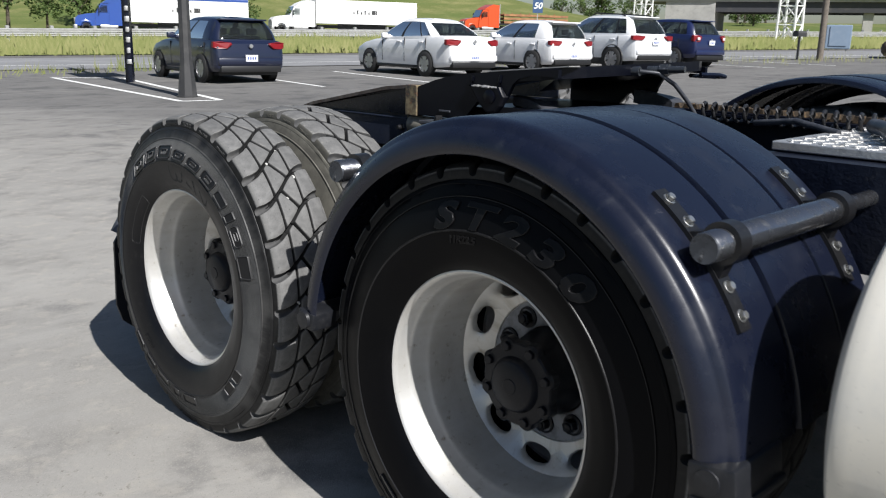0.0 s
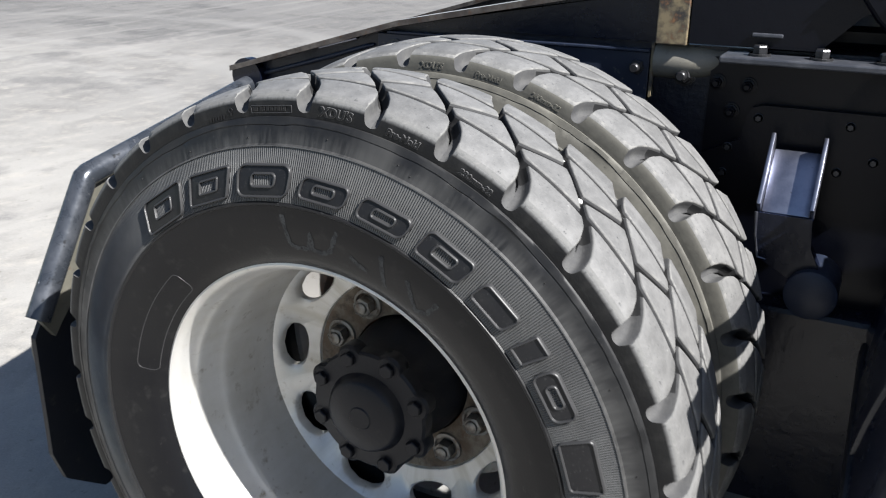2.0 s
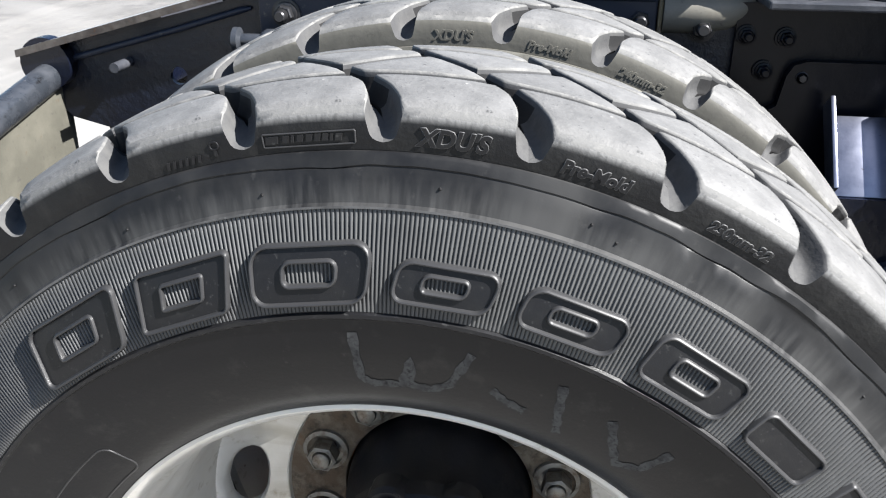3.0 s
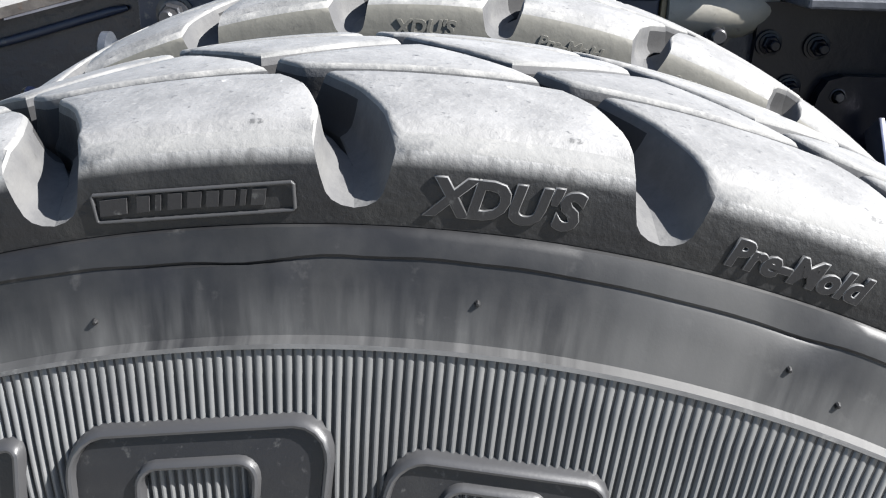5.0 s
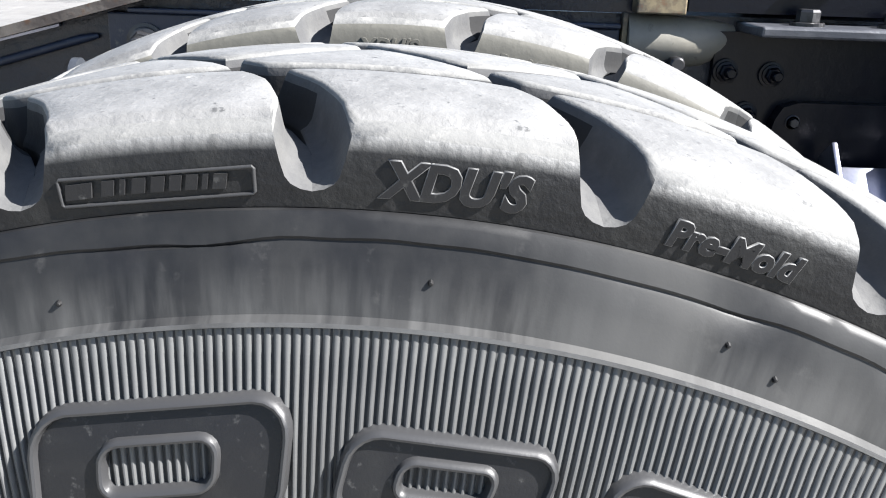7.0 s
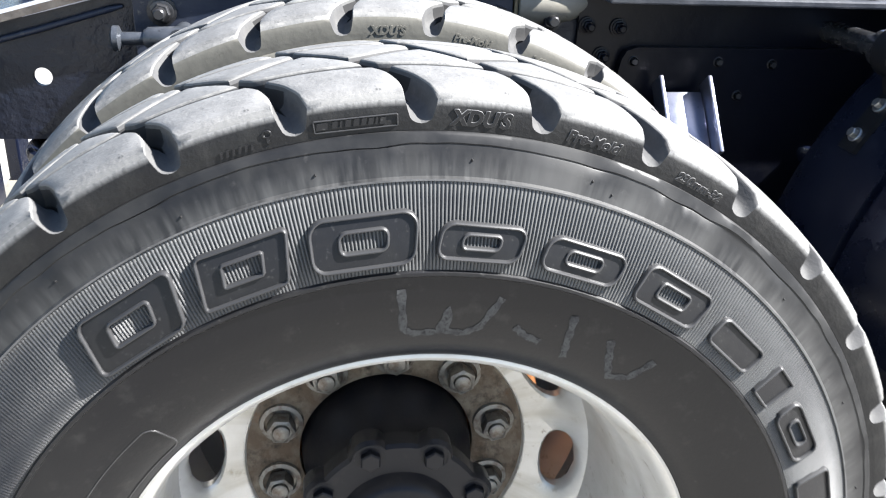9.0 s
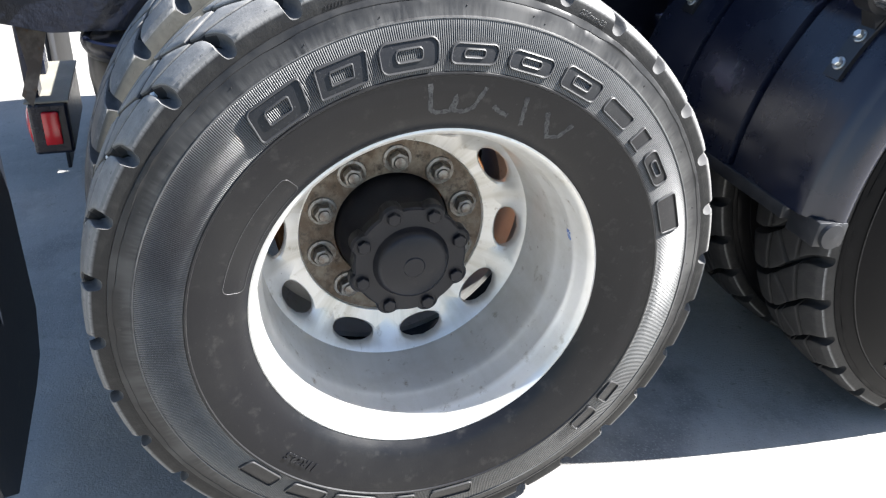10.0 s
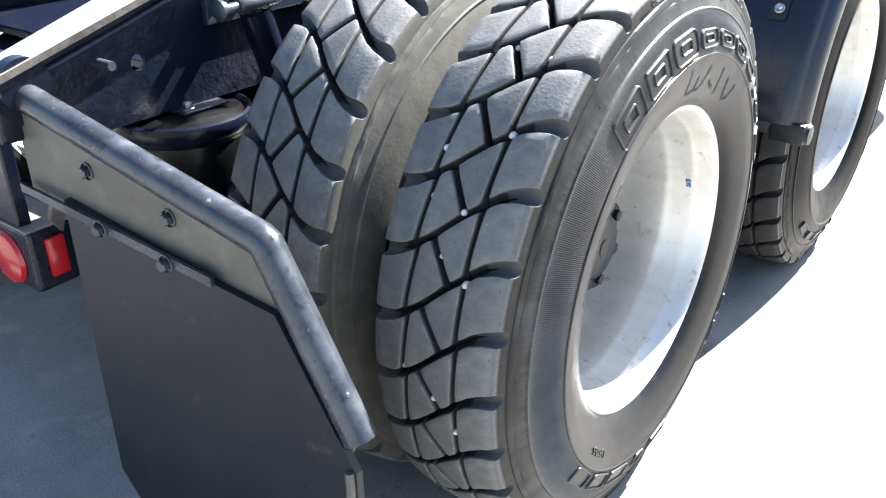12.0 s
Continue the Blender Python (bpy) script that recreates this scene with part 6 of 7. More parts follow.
for i in range(cols + 1):
    a = -260 + 620 * i / cols
    k = 0.35 + 0.65 * min(1, max(0, (a + 30) / 70))
    k *= 1 - 0.75 * min(1, max(0, (a - 95) / 30))
    for bb, up in rise:
        x, y, z = street(a, bb)
        v.append((x, y, z + 0.05 + up * k + 0.3 * min(1, max(0, (bb - 114) / 18)) * noise.noise(Vector((a * 0.05, bb * 0.05, 0)))))
m = len(rise)
f = [(i * m + j, (i + 1) * m + j, (i + 1) * m + j + 1, i * m + j + 1) for i in range(cols) for j in range(m - 1)]
solid("embankment", hill.add(v, f), GRASS_GROUND, "green grass embankment beyond the highway", "embankment", "structure", smooth=True)
strip("highway", -400, 600, 96, 112, 0.11, ROAD, "pale grey highway beyond the guard rail", "road")


def grass_band():
    """Tall grass between road and highway: many blades in clumps."""
    b = Build()
    rg = random.Random(11)
    v, f = [], []
    for i in range(20000):
        a = rg.uniform(-45, 95)
        c = 36.5 + rg.random() ** 1.4 * 23
        x, y, z = street(a, c)
        h = rg.uniform(0.30, 0.75) * (1 + 0.5 * noise.noise(Vector((a * 0.3, c * 0.3, 3))))
        w = rg.uniform(0.02, 0.05) * (1 + c / 60)
        t = rg.uniform(-0.25, 0.25)
        d = ALONG * w
        k = len(v)
        v += [(x - d.x, y - d.y, z), (x + d.x, y + d.y, z), (x + ALONG.x * t, y + ALONG.y * t, z + h)]
        f.append((k, k + 1, k + 2))
    b.add(v, f)
    return b


solid("tall_grass", grass_band(), BLADE, "tall yellow-green roadside grass", "grass", "stuff")


def weeds(a, c, spread, count, seed, tall):
    rg = random.Random(seed)
    b = Build()
    v, f = [], []
    for i in range(count):
        x, y, z = street(a + rg.gauss(0, spread), c + rg.gauss(0, spread * 0.35))
        h, w, t = rg.uniform(0.3, 1) * tall, rg.uniform(0.008, 0.02), rg.uniform(-0.15, 0.15)
        k = len(v)
        v += [(x - w, y, z), (x + w, y, z), (x + t, y + t * 0.4, z + h)]
        f.append((k, k + 1, k + 2))
    return solid("weeds", b.add(v, f), BLADE, "dry weeds growing at the lot's edge", "weeds", "stuff")


for a, c, s, n, tall in ((0.5, 23.3, 2.2, 150, 0.25), (2.5, 23.6, 0.5, 40, 0.8), (16.5, 24.0, 1.5, 200, 0.4), (30, 23.6, 5, 500, 0.35), (-7, 23.6, 4, 300, 0.35)):
    weeds(a, c, s, n, int(a * 7 + 40), tall)

# street furniture on the verge
up_x, up_y = 35.6, 12.4
pole_at("utility_pole", up_x, up_y, 0.27, 9.0, WOOD, "weathered wooden utility pole", "utility pole", 0.8, False, 12)
mx, my = 36.2, 13.6
mailbox = thing("mailbox", "black rural mailbox on a thin post", "mailbox", (mx, my, ground_z(mx, my)))
part("post", Build().box((-0.04, -0.04, 0), (0.04, 0.04, 0.95)), STEEL, mailbox, smooth=False)
part("box", Build().prism([(-0.13, 0.95), (0.13, 0.95), (0.13, 1.10), (0.09, 1.17), (0.0, 1.19), (-0.09, 1.17), (-0.13, 1.10)], -0.27, 0.27, axis="y"), STEEL, mailbox, smooth=False, m=pose(0, 0, 0, 0, 0, 70))
cx, cy = 38.6, 12.9
cab = thing("sign_cabinet", "blue-grey square sign board on two posts", "sign", (cx, cy, ground_z(cx, cy)), turn=-70)
part("board", Build().box((-0.52, -0.10, 0.42), (0.52, 0.10, 1.45), bevel=0.03), BLUEBOX, cab, smooth=False)
part("frame", Build().box((-0.36, -0.13, 0.55), (0.36, -0.10, 1.38)), BLUEBOX, cab, smooth=False)
for x in (-0.6, 0.6):
    part("post", Build().box((0.6 * x - 0.03, -0.04, 0), (0.6 * x + 0.03, 0.04, 0.43)), GALV, cab, smooth=False)
hx0, hy0 = 41.5, 11.6
pile = thing("round_bale", "dark bundle lying on the verge", "bale", (hx0, hy0, ground_z(hx0, hy0)), turn=20)
part("roll", Build().tube([(-1.1, 0, 0.36), (-1.0, 0, 0.42), (1.0, 0, 0.42), (1.1, 0, 0.36)], [0.3, 0.42, 0.42, 0.3], 16), BARK, pile)


def lattice(name, at, base_w, top_w, height, label):
    root = thing(name, label, "lattice tower", at)
    legs = [(-1, -1), (1, -1), (1, 1), (-1, 1)]
    def corner(k, h):
        w = (base_w + (top_w - base_w) * h / height) / 2
        return (legs[k][0] * w, legs[k][1] * w, h)
    for k in range(4):
        part("leg", Build().tube([corner(k, 0), corner(k, height)], 0.11, 6), WHITE, root, smooth=False)
    n = int(height / 1.5)
    for i in range(n):
        for k in range(4):
            a, c = corner(k, i * 1.5), corner((k + 1) % 4, (i + 1) * 1.5)
            part("brace", Build().tube([a, c], 0.055, 5), WHITE, root, smooth=False)
            part("brace", Build().tube([corner(k, (i + 1) * 1.5), corner((k + 1) % 4, (i + 1) * 1.5)], 0.05, 5), WHITE, root, smooth=False)
    return root


lattice("lattice_mast", (70.3, 29.2, ground_z(70, 29)), 1.5, 1.2, 9.0, "white lattice sign mast beside the highway")
lattice("lattice_mast", (100.5, 62.5, 1.6), 1.8, 1.5, 12.0, "white lattice sign mast beside the highway")

# highway bridge
def bridge():
    o = Vector((135.0, 64.0, 2.7))
    root = thing("bridge", "concrete highway overpass with dark girders", "bridge", o)
    d = Vector((0.35, -0.94))
    def at(a, c, z):
        n = Vector((-d.y, d.x))
        p = d * a + n * c
        return (p.x, p.y, z)
    def slab(a0, a1, c0, c1, z0, z1):
        v = [at(a, c, z) for z in (z0, z1) for a, c in ((a0, c0), (a1, c0), (a1, c1), (a0, c1))]
        return Build().add(v, [(0, 3, 2, 1), (4, 5, 6, 7), (0, 1, 5, 4), (1, 2, 6, 5), (2, 3, 7, 6), (3, 0, 4, 7)])
    part("deck", slab(-20, 90, 0, 12, 5.2, 6.0), CONCRETE, root, smooth=False)
    part("parapet", slab(-20, 90, -0.3, 0.1, 5.6, 7.0), CONCRETE, root, smooth=False)
    for c in (0.4, 4, 8, 11.4):
        part("girder", slab(-6, 90, c, c + 0.5, 3.6, 5.2), DARKSTEEL, root, smooth=False)
    part("abutment", slab(-14, -6, 0.2, 11.8, -1.5, 5.2), CONCRETE, root, smooth=False)
    v = [at(-6, -0.2, 5.0), at(-6, -0.2, -0.5), at(-22, -0.2, -0.5), at(-6, 0.6, 5.0), at(-6, 0.6, -0.5), at(-22, 0.6, -0.5)]
    part("wing_wall", Build().add(v, [(0, 1, 2), (3, 5, 4), (0, 2, 5, 3), (0, 3, 4, 1), (1, 4, 5, 2)]), CONCRETE, root, smooth=False)
    for a in (16, 34, 56):
        part("pier", slab(a, a + 1.4, 1, 11, -1.5, 3.6), CONCRETE, root, smooth=False)
    return root


bridge()


def tree(x, y, h, seed):
    rg = random.Random(seed)
    z = ground_z(x, y)
    root = thing("tree", "leafy green broadleaf tree far beyond the road", "tree", (x, y, z), "far trees")
    t = Build().tube([(0, 0, 0), (0.1, 0, h * 0.3), (0.0, 0.1, h * 0.7)], [h * 0.03, h * 0.022, h * 0.008], 8)
    for k in range(6):
        a = k * 1.05 + rg.random()
        s = h * rg.uniform(0.3, 0.5)
        t.tube([(0, 0, s), (math.cos(a) * h * 0.14, math.sin(a) * h * 0.14, s + h * 0.14), (math.cos(a) * h * 0.22, math.sin(a) * h * 0.22, s + h * 0.25)], [h * 0.014, h * 0.009, h * 0.004], 6)
    part("trunk", t, BARK, root)
    v, f = [], []
    clumps = [(rg.gauss(0, 0.17), rg.gauss(0, 0.17), rg.uniform(0.28, 0.95), rg.uniform(0.07, 0.16)) for _ in range(26)]
    for cx, cy, cz, cr in clumps:
        for _ in range(60):
            d = Vector((rg.gauss(0, 1), rg.gauss(0, 1), rg.gauss(0, 1))).normalized() * cr * rg.uniform(0.5, 1)
            p = Vector((cx, cy, cz)) + d
            q = 0.022 * rg.uniform(0.6, 1.3)
            e1 = Vector((rg.gauss(0, 1), rg.gauss(0, 1), rg.gauss(0, 1))).normalized() * q
            e2 = Vector((rg.gauss(0, 1), rg.gauss(0, 1), rg.gauss(0, 1))).normalized() * q
            k = len(v)
            v += [tuple((p - e1) * h), tuple((p + e2) * h), tuple((p + e1) * h), tuple((p - e2) * h)]
            f.append((k, k + 1, k + 2, k + 3))
    part("crown", Build().add(v, f), LEAF, root, smooth=False)


rgt = random.Random(5)
for k in range(12):
    p = street(-95 + 6.5 * k, 125 + rgt.uniform(-6, 14))
    tree(p[0], p[1], rgt.uniform(8, 13), 30 + k)
for k in range(9):
    p = street(-6 + 4.6 * k, 126 + rgt.uniform(-3, 10))
    tree(p[0], p[1], rgt.uniform(6, 10), 90 + k)
for k in range(8):
    p = street(112 + 8 * k, 160 + rgt.uniform(-8, 14))
    tree(p[0], p[1], rgt.uniform(7, 11), 120 + k)
for k in range(9):
    p = street(150 + 9 * k, 205 + rgt.uniform(-14, 24))
    tree(p[0], p[1], rgt.uniform(11, 16), 60 + k)


# ---- parked cars ----
def car_paint(name, base):
    m = material(name, base, 0.32, spec=0.5, coat=0.8, vary=[(1.2, 0.5, 0.9, tuple(c * 0.9 for c in base))])
    return m


PAINT_BLUE = car_paint("dark_blue_car_paint", (0.007, 0.011, 0.032))
PAINT_WHITE = car_paint("white_car_paint", (0.84, 0.84, 0.84))
PAINT_PEARL = car_paint("pearl_white_car_paint", (0.74, 0.755, 0.77))
PAINT_NAVY = car_paint("bright_navy_car_paint", (0.008, 0.014, 0.06))
CAR_GLASS = glass_material("tinted_car_glass", (0.30, 0.34, 0.34))
CAR_BLACK = material("black_car_trim", (0.012, 0.012, 0.013), 0.5, bump=[(300, 0.1, 0.0005)])
CAR_TYRE = material("car_tyre_rubber", (0.018, 0.018, 0.018), 0.75, bump=[(120, 0.2, 0.001)])
ALLOY = material("silver_alloy", (0.55, 0.55, 0.56), 0.3, metal=0.8, vary=[(20, 0.5, 0.8, (0.4, 0.4, 0.4))])
CAR_RED = material("tail_lamp_red", (0.20, 0.006, 0.010), 0.4, spec=0.4)
CAR_CLEAR = material("tail_lamp_clear", (0.75, 0.60, 0.60), 0.15, spec=0.7)
PLATE = material("number_plate_white", (0.75, 0.76, 0.80), 0.4)
INK = material("plate_blue_ink", (0.08, 0.12, 0.35), 0.5)


def car_wheel(root, x, y, r):
    s = 1 if x > 0 else -1
    w = part("wheel", Build().lathe([(0.0, r * 0.62), (s * 0.02, r * 0.66), (s * 0.03, r * 0.70), (s * 0.02, r * 0.93), (0.0, r), (-s * 0.16, r), (-s * 0.19, r * 0.92), (-s * 0.19, r * 0.3)], 32), CAR_TYRE, root, m=pose(x, y, r))
    b = Build()
    b.lathe([(s * 0.026, r * 0.70), (s * 0.020, r * 0.655), (-s * 0.05, r * 0.62), (-s * 0.06, r * 0.2), (-s * 0.06, 0.0)], 32, slots=[0, 0, 1, 1])
    for k in range(5):
        for d in (-0.16, 0.16):
            a = 2 * math.pi * k / 5 + d
            a2 = 2 * math.pi * k / 5 + d * 1.6
            c0, c1 = (0.12 * r, 0.66 * r)
            t = 0.035 * r / 0.3
            v = []
            for h in (s * 0.010, -s * 0.03):
                v += [(h, c0 * math.sin(a) - t * math.cos(a), c0 * math.cos(a) + t * math.sin(a)), (h, c0 * math.sin(a) + t * math.cos(a), c0 * math.cos(a) - t * math.sin(a)),
                      (h, c1 * math.sin(a2) + t * 1.1 * math.cos(a2), c1 * math.cos(a2) - t * 1.1 * math.sin(a2)), (h, c1 * math.sin(a2) - t * 1.1 * math.cos(a2), c1 * math.cos(a2) + t * 1.1 * math.sin(a2))]
            b.add(v, [(0, 1, 2, 3), (7, 6, 5, 4), (0, 4, 5, 1), (1, 5, 6, 2), (2, 6, 7, 3), (3, 7, 4, 0)])
    b.lathe([(s * 0.014, 0.0), (s * 0.012, r * 0.14), (-s * 0.03, r * 0.16)], 16)
    part("rim", b, [ALLOY, CAR_BLACK], w, "silver five-spoke alloy rim", smooth=False)


def car(name, label, paint, at, turn, L, W, stations, house, r, axles, lamps, plate_z, trim=0.33, rails=False, clear=False, spoiler=True, cladding=False, quarter=True):
    """stations: rows of (y, bottom, top, half width share); house: (rear base y, z), (rear top y, z), (front top y, z), (front base y, z)."""
    root = thing(name, label, "car", at, "parked cars", turn=turn)
    w = W / 2
    # lower body, lofted with eased stations
    fine = []
    for i in range(len(stations) - 1):
        p, q = stations[i], stations[i + 1]
        for k in range(3):
            fine.append(tuple(a + (c - a) * k / 3 for a, c in zip(p, q)))
    fine.append(stations[-1])
    b = Build()
    rings = []
    for y, lo, hi, k in fine:
        q = w * k
        half = [(0.60, lo), (0.90, lo + 0.01), (0.965, lo + 0.06), (0.985, lo + 0.14), (0.990, lo + 0.36 * (hi - lo)), (1.0, lo + 0.62 * (hi - lo)), (0.992, lo + 0.74 * (hi - lo)), (0.972, hi - 0.07), (0.945, hi - 0.025), (0.88, hi), (0.5, hi + 0.018), (0.0, hi + 0.024)]
        ring = [(q * a, y, z) for a, z in half] + [(-q * a, y, z) for a, z in reversed(half[:-1])]
        rings.append(ring)
    m = len(rings[0])
    v = [p for ring in rings for p in ring]
    f = [(i * m + j, i * m + (j + 1) % m, (i + 1) * m + (j + 1) % m, (i + 1) * m + j) for i in range(len(rings) - 1) for j in range(m)]
    f += [tuple(range(m))[::-1], tuple(range((len(rings) - 1) * m, len(rings) * m))]
    part("body", b.add(v, f), paint, root)
    # greenhouse: a rounded plan that narrows upwards, cut into panes and pillars
    (y0, z0), (y1, z1), (y2, z2), (y3, z3) = house
    wb, wt = w * 0.945, w * 0.70
    n = 7.0

    def shell(a, t, inset=0.0):
        bow = 4 * t * (1 - t)
        ya, yb = y0 + (y1 - y0) * t - 0.05 * bow, y3 + (y2 - y3) * t + 0.07 * bow
        q = wb + (wt - wb) * t + 0.035 * bow - inset
        ym, h = (ya + yb) / 2, (yb - ya) / 2 - inset
        c, s = math.cos(a), math.sin(a)
        x = q * math.copysign(abs(c) ** (2 / n), c)
        k = math.copysign(abs(s) ** (2 / n), s)
        belt, top = z0 + (z3 - z0) * (k + 1) / 2, z1 + (z2 - z1) * (k + 1) / 2 + 0.03 * (1 - k * k)
        return (x, ym + h * k, belt + (top - belt) * t)

    def along(k):
        """Angle on the right side for a share from rear (-1) to front (1)."""
        return math.copysign(math.asin(min(1, abs(k)) ** (n / 2)), k)

    def across(k):
        return math.acos(min(1, abs(k)) ** (n / 2)) if k > 0 else math.pi - math.acos(min(1, abs(k)) ** (n / 2))

    def pane(name_, a0, a1, t0, t1, mat, proud=0.0, lab=""):
        """A curved piece of the shell with thickness, between two angles."""
        cols_, rows_ = 8, 4
        v, f = [], []
        for inset in (-proud, 0.03 - proud):
            for i in range(cols_ + 1):
                for j in range(rows_ + 1):
                    v.append(shell(a0 + (a1 - a0) * i / cols_, t0 + (t1 - t0) * j / rows_, inset))
        k = (cols_ + 1) * (rows_ + 1)
        for i in range(cols_):
            for j in range(rows_):
                p = i * (rows_ + 1) + j
                f.append((p, p + rows_ + 1, p + rows_ + 2, p + 1))
                f.append((k + p, k + p + 1, k + p + rows_ + 2, k + p + rows_ + 1))
        for i in range(cols_):
            for j in (0, rows_):
                p = i * (rows_ + 1) + j
                f.append((p, k + p, k + p + rows_ + 1, p + rows_ + 1))
        for j in range(rows_):
            for i in (0, cols_):
                p = i * (rows_ + 1) + j
                f.append((p, p + 1, k + p + 1, k + p))
        return part(name_, Build().add(v, f), mat, root, lab)

    lo_t, hi_t = 0.04, 0.89
    half_pi = math.pi / 2
    for s in (1, -1):
        turned = (lambda a: a) if s > 0 else (lambda a: math.pi - a)
        cuts = [(-0.90, -0.80, "pillar", paint), (-0.80, -0.56, "quarter_window", CAR_GLASS), (-0.56, -0.52, "pillar", CAR_BLACK), (-0.52, 0.06, "side_window", CAR_GLASS), (0.06, 0.13, "pillar", CAR_BLACK), (0.13, 0.80, "side_window", CAR_GLASS)]
        if not quarter:
            cuts = [(-0.90, -0.57, "pillar", paint), (-0.57, 0.02, "side_window", CAR_GLASS), (0.02, 0.09, "pillar", CAR_BLACK), (0.09, 0.80, "side_window", CAR_GLASS)]
        for k0, k1, nm, mat in cuts:
            pane(nm, turned(along(k0)), turned(along(k1)), lo_t, hi_t, mat, 0.0 if mat is CAR_GLASS else 0.004)
        # rear corner and front corner pillars
        rear_edge = -across(0.80)
        pane("pillar", turned(rear_edge), turned(along(-0.90)), lo_t, hi_t, paint, 0.004)
        pane("pillar", turned(along(0.80)), turned(across(0.88)), lo_t, hi_t, paint, 0.004)
    pane("rear_window", -math.pi + across(0.80), -across(0.80), lo_t + 0.04, hi_t, CAR_GLASS, 0.0, "dark tinted rear window")
    pane("windscreen", across(0.88), math.pi - across(0.88), lo_t, hi_t, CAR_GLASS)
    # roof and belt rings
    rows_ = [(hi_t, -0.004), (0.95, -0.004), (1.0, -0.002)]
    count = 64
    v = [shell(2 * math.pi * i / count, t, d) for t, d in rows_ for i in range(count)]
    top = v[2 * count:]
    mx, my = sum(p[0] for p in top) / count, sum(p[1] for p in top) / count
    for k, up in ((0.93, 0.022), (0.75, 0.040), (0.4, 0.050), (0.1, 0.052)):
        v += [(mx + (x - mx) * k, my + (y - my) * k, z + up) for x, y, z in top]
    f = [(j * count + i, j * count + (i + 1) % count, (j + 1) * count + (i + 1) % count, (j + 1) * count + i) for j in range(6) for i in range(count)] + [tuple(range(6 * count, 7 * count))]
    part("roof", Build().add(v, f), paint, root)
    v = [shell(2 * math.pi * i / count, t, -0.002) for t in (-0.25, -0.06, 0.03, lo_t + 0.01) for i in range(count)]
    part("belt", Build().add(v, [(j * count + i, j * count + (i + 1) % count, (j + 1) * count + (i + 1) % count, (j + 1) * count + i) for j in range(3) for i in range(count)]), paint, root)
    # seats seen through the glass
    ym = (y0 + y3) / 2
    for sx in (-0.38, 0.38):
        for yy in (ym + 0.15, ym - 0.75):
            part("seat", Build().box((sx - 0.23, yy - 0.10, z0 - 0.3), (sx + 0.23, yy + 0.06, z0 + 0.10), bevel=0.05).box((sx - 0.13, yy - 0.11, z0 + 0.12), (sx + 0.13, yy - 0.02, z0 + 0.27), bevel=0.035), CAR_BLACK, root, "dark car seat with headrest")
    for s in (-1, 1):
        part("mirror", Build().box((s * (w + 0.03) - 0.10, y3 - 0.60, z3 + 0.0), (s * (w + 0.03) + 0.10, y3 - 0.48, z3 + 0.14), bevel=0.04), paint, root)
        for yy in axles:
            rim_w = s * (w * 0.985)
            arch = Build().lathe([(rim_w, r * 1.22), (rim_w + s * 0.016, r * 1.20), (rim_w + s * 0.018, r * 1.15), (rim_w + s * 0.004, r * 1.12)], 40)
            if cladding:
                part("wheel_arch", arch, CAR_BLACK, root, "black plastic wheel arch", m=pose(0, yy, r * 1.02))
            part("wheel_well", Build().lathe([(rim_w + s * 0.0105, r * 1.13), (rim_w + s * 0.0100, 0.0)], 32), CAR_BLACK, root, "dark wheel well", m=pose(0, yy, r * 1.02))
            car_wheel(root, s * (w * 0.985 + 0.020), yy, r)
        for yy in (ym + 0.22, ym - 0.78):
            part("door_handle", Build().box((s * w * 0.995 - 0.03, yy - 0.10, z0 - 0.17), (s * w * 0.995 + 0.025, yy + 0.10, z0 - 0.135), bevel=0.012), paint, root)
        for yy in (ym - 0.03, ym + 1.02, ym - 0.98):
            part("door_gap", Build().box((s * w * 0.97, yy - 0.004, 0.36), (s * (w * 0.998) + s * 0.002, yy + 0.004, z0 - 0.05)), CAR_BLACK, root, smooth=False)
        part("sill", Build().box((s * w * 0.95 - 0.03, axles[0] + r * 1.2, 0.20), (s * w * 0.985 + 0.015 * s + 0.03 * (s < 0), axles[1] - r * 1.2, 0.38 if cladding else 0.27), bevel=0.012), CAR_BLACK, root)
        if rails:
            part("roof_rail", Build().tube([(s * wt * 0.96, y1 + 0.2, z1 + 0.04), (s * wt * 0.96, y1 + 0.35, z1 + 0.09), (s * wt * 0.96, y2 - 0.35, z2 + 0.10), (s * wt * 0.96, y2 - 0.2, z2 + 0.05)], 0.02, 8), CAR_BLACK, root)
        # tail lamp: a tapered lens that wraps the corner
        (xl, zl, wl, hl) = lamps
        outline = [(xl + wl * 0.55, zl - hl * 0.30), (xl + wl * 0.55, zl + hl * 0.42), (xl + wl * 0.2, zl + hl * 0.5), (xl - wl * 0.45, zl + hl * 0.36), (xl - wl * 0.5, zl + hl * 0.12), (xl - wl * 0.2, zl - hl * 0.42), (xl + wl * 0.3, zl - hl * 0.5)]
        outline = [(s * x, z) for x, z in outline]
        if s < 0:
            outline.reverse()
        cx, cz = sum(x for x, z in outline) / 7, sum(z for x, z in outline) / 7
        lens = Build()
        v = [(x, 0.16, z) for x, z in outline] + [(x, -0.025 + 0.12 * max(0.0, (abs(x) - xl) / wl * 1.4), z) for x, z in outline] + [(cx + (x - cx) * 0.9, -0.034 + 0.11 * max(0.0, (abs(x) - xl) / wl * 1.4), cz + (z - cz) * 0.86) for x, z in outline]
        lens.add(v, [(7 * j + i, 7 * j + (i + 1) % 7, 7 * j + 7 + (i + 1) % 7, 7 * j + 7 + i) for j in range(2) for i in range(7)] + [tuple(range(14, 21))])
        lamp_ob = part("tail_lamp", lens, CAR_RED, root, "red tail lamp", smooth=False)
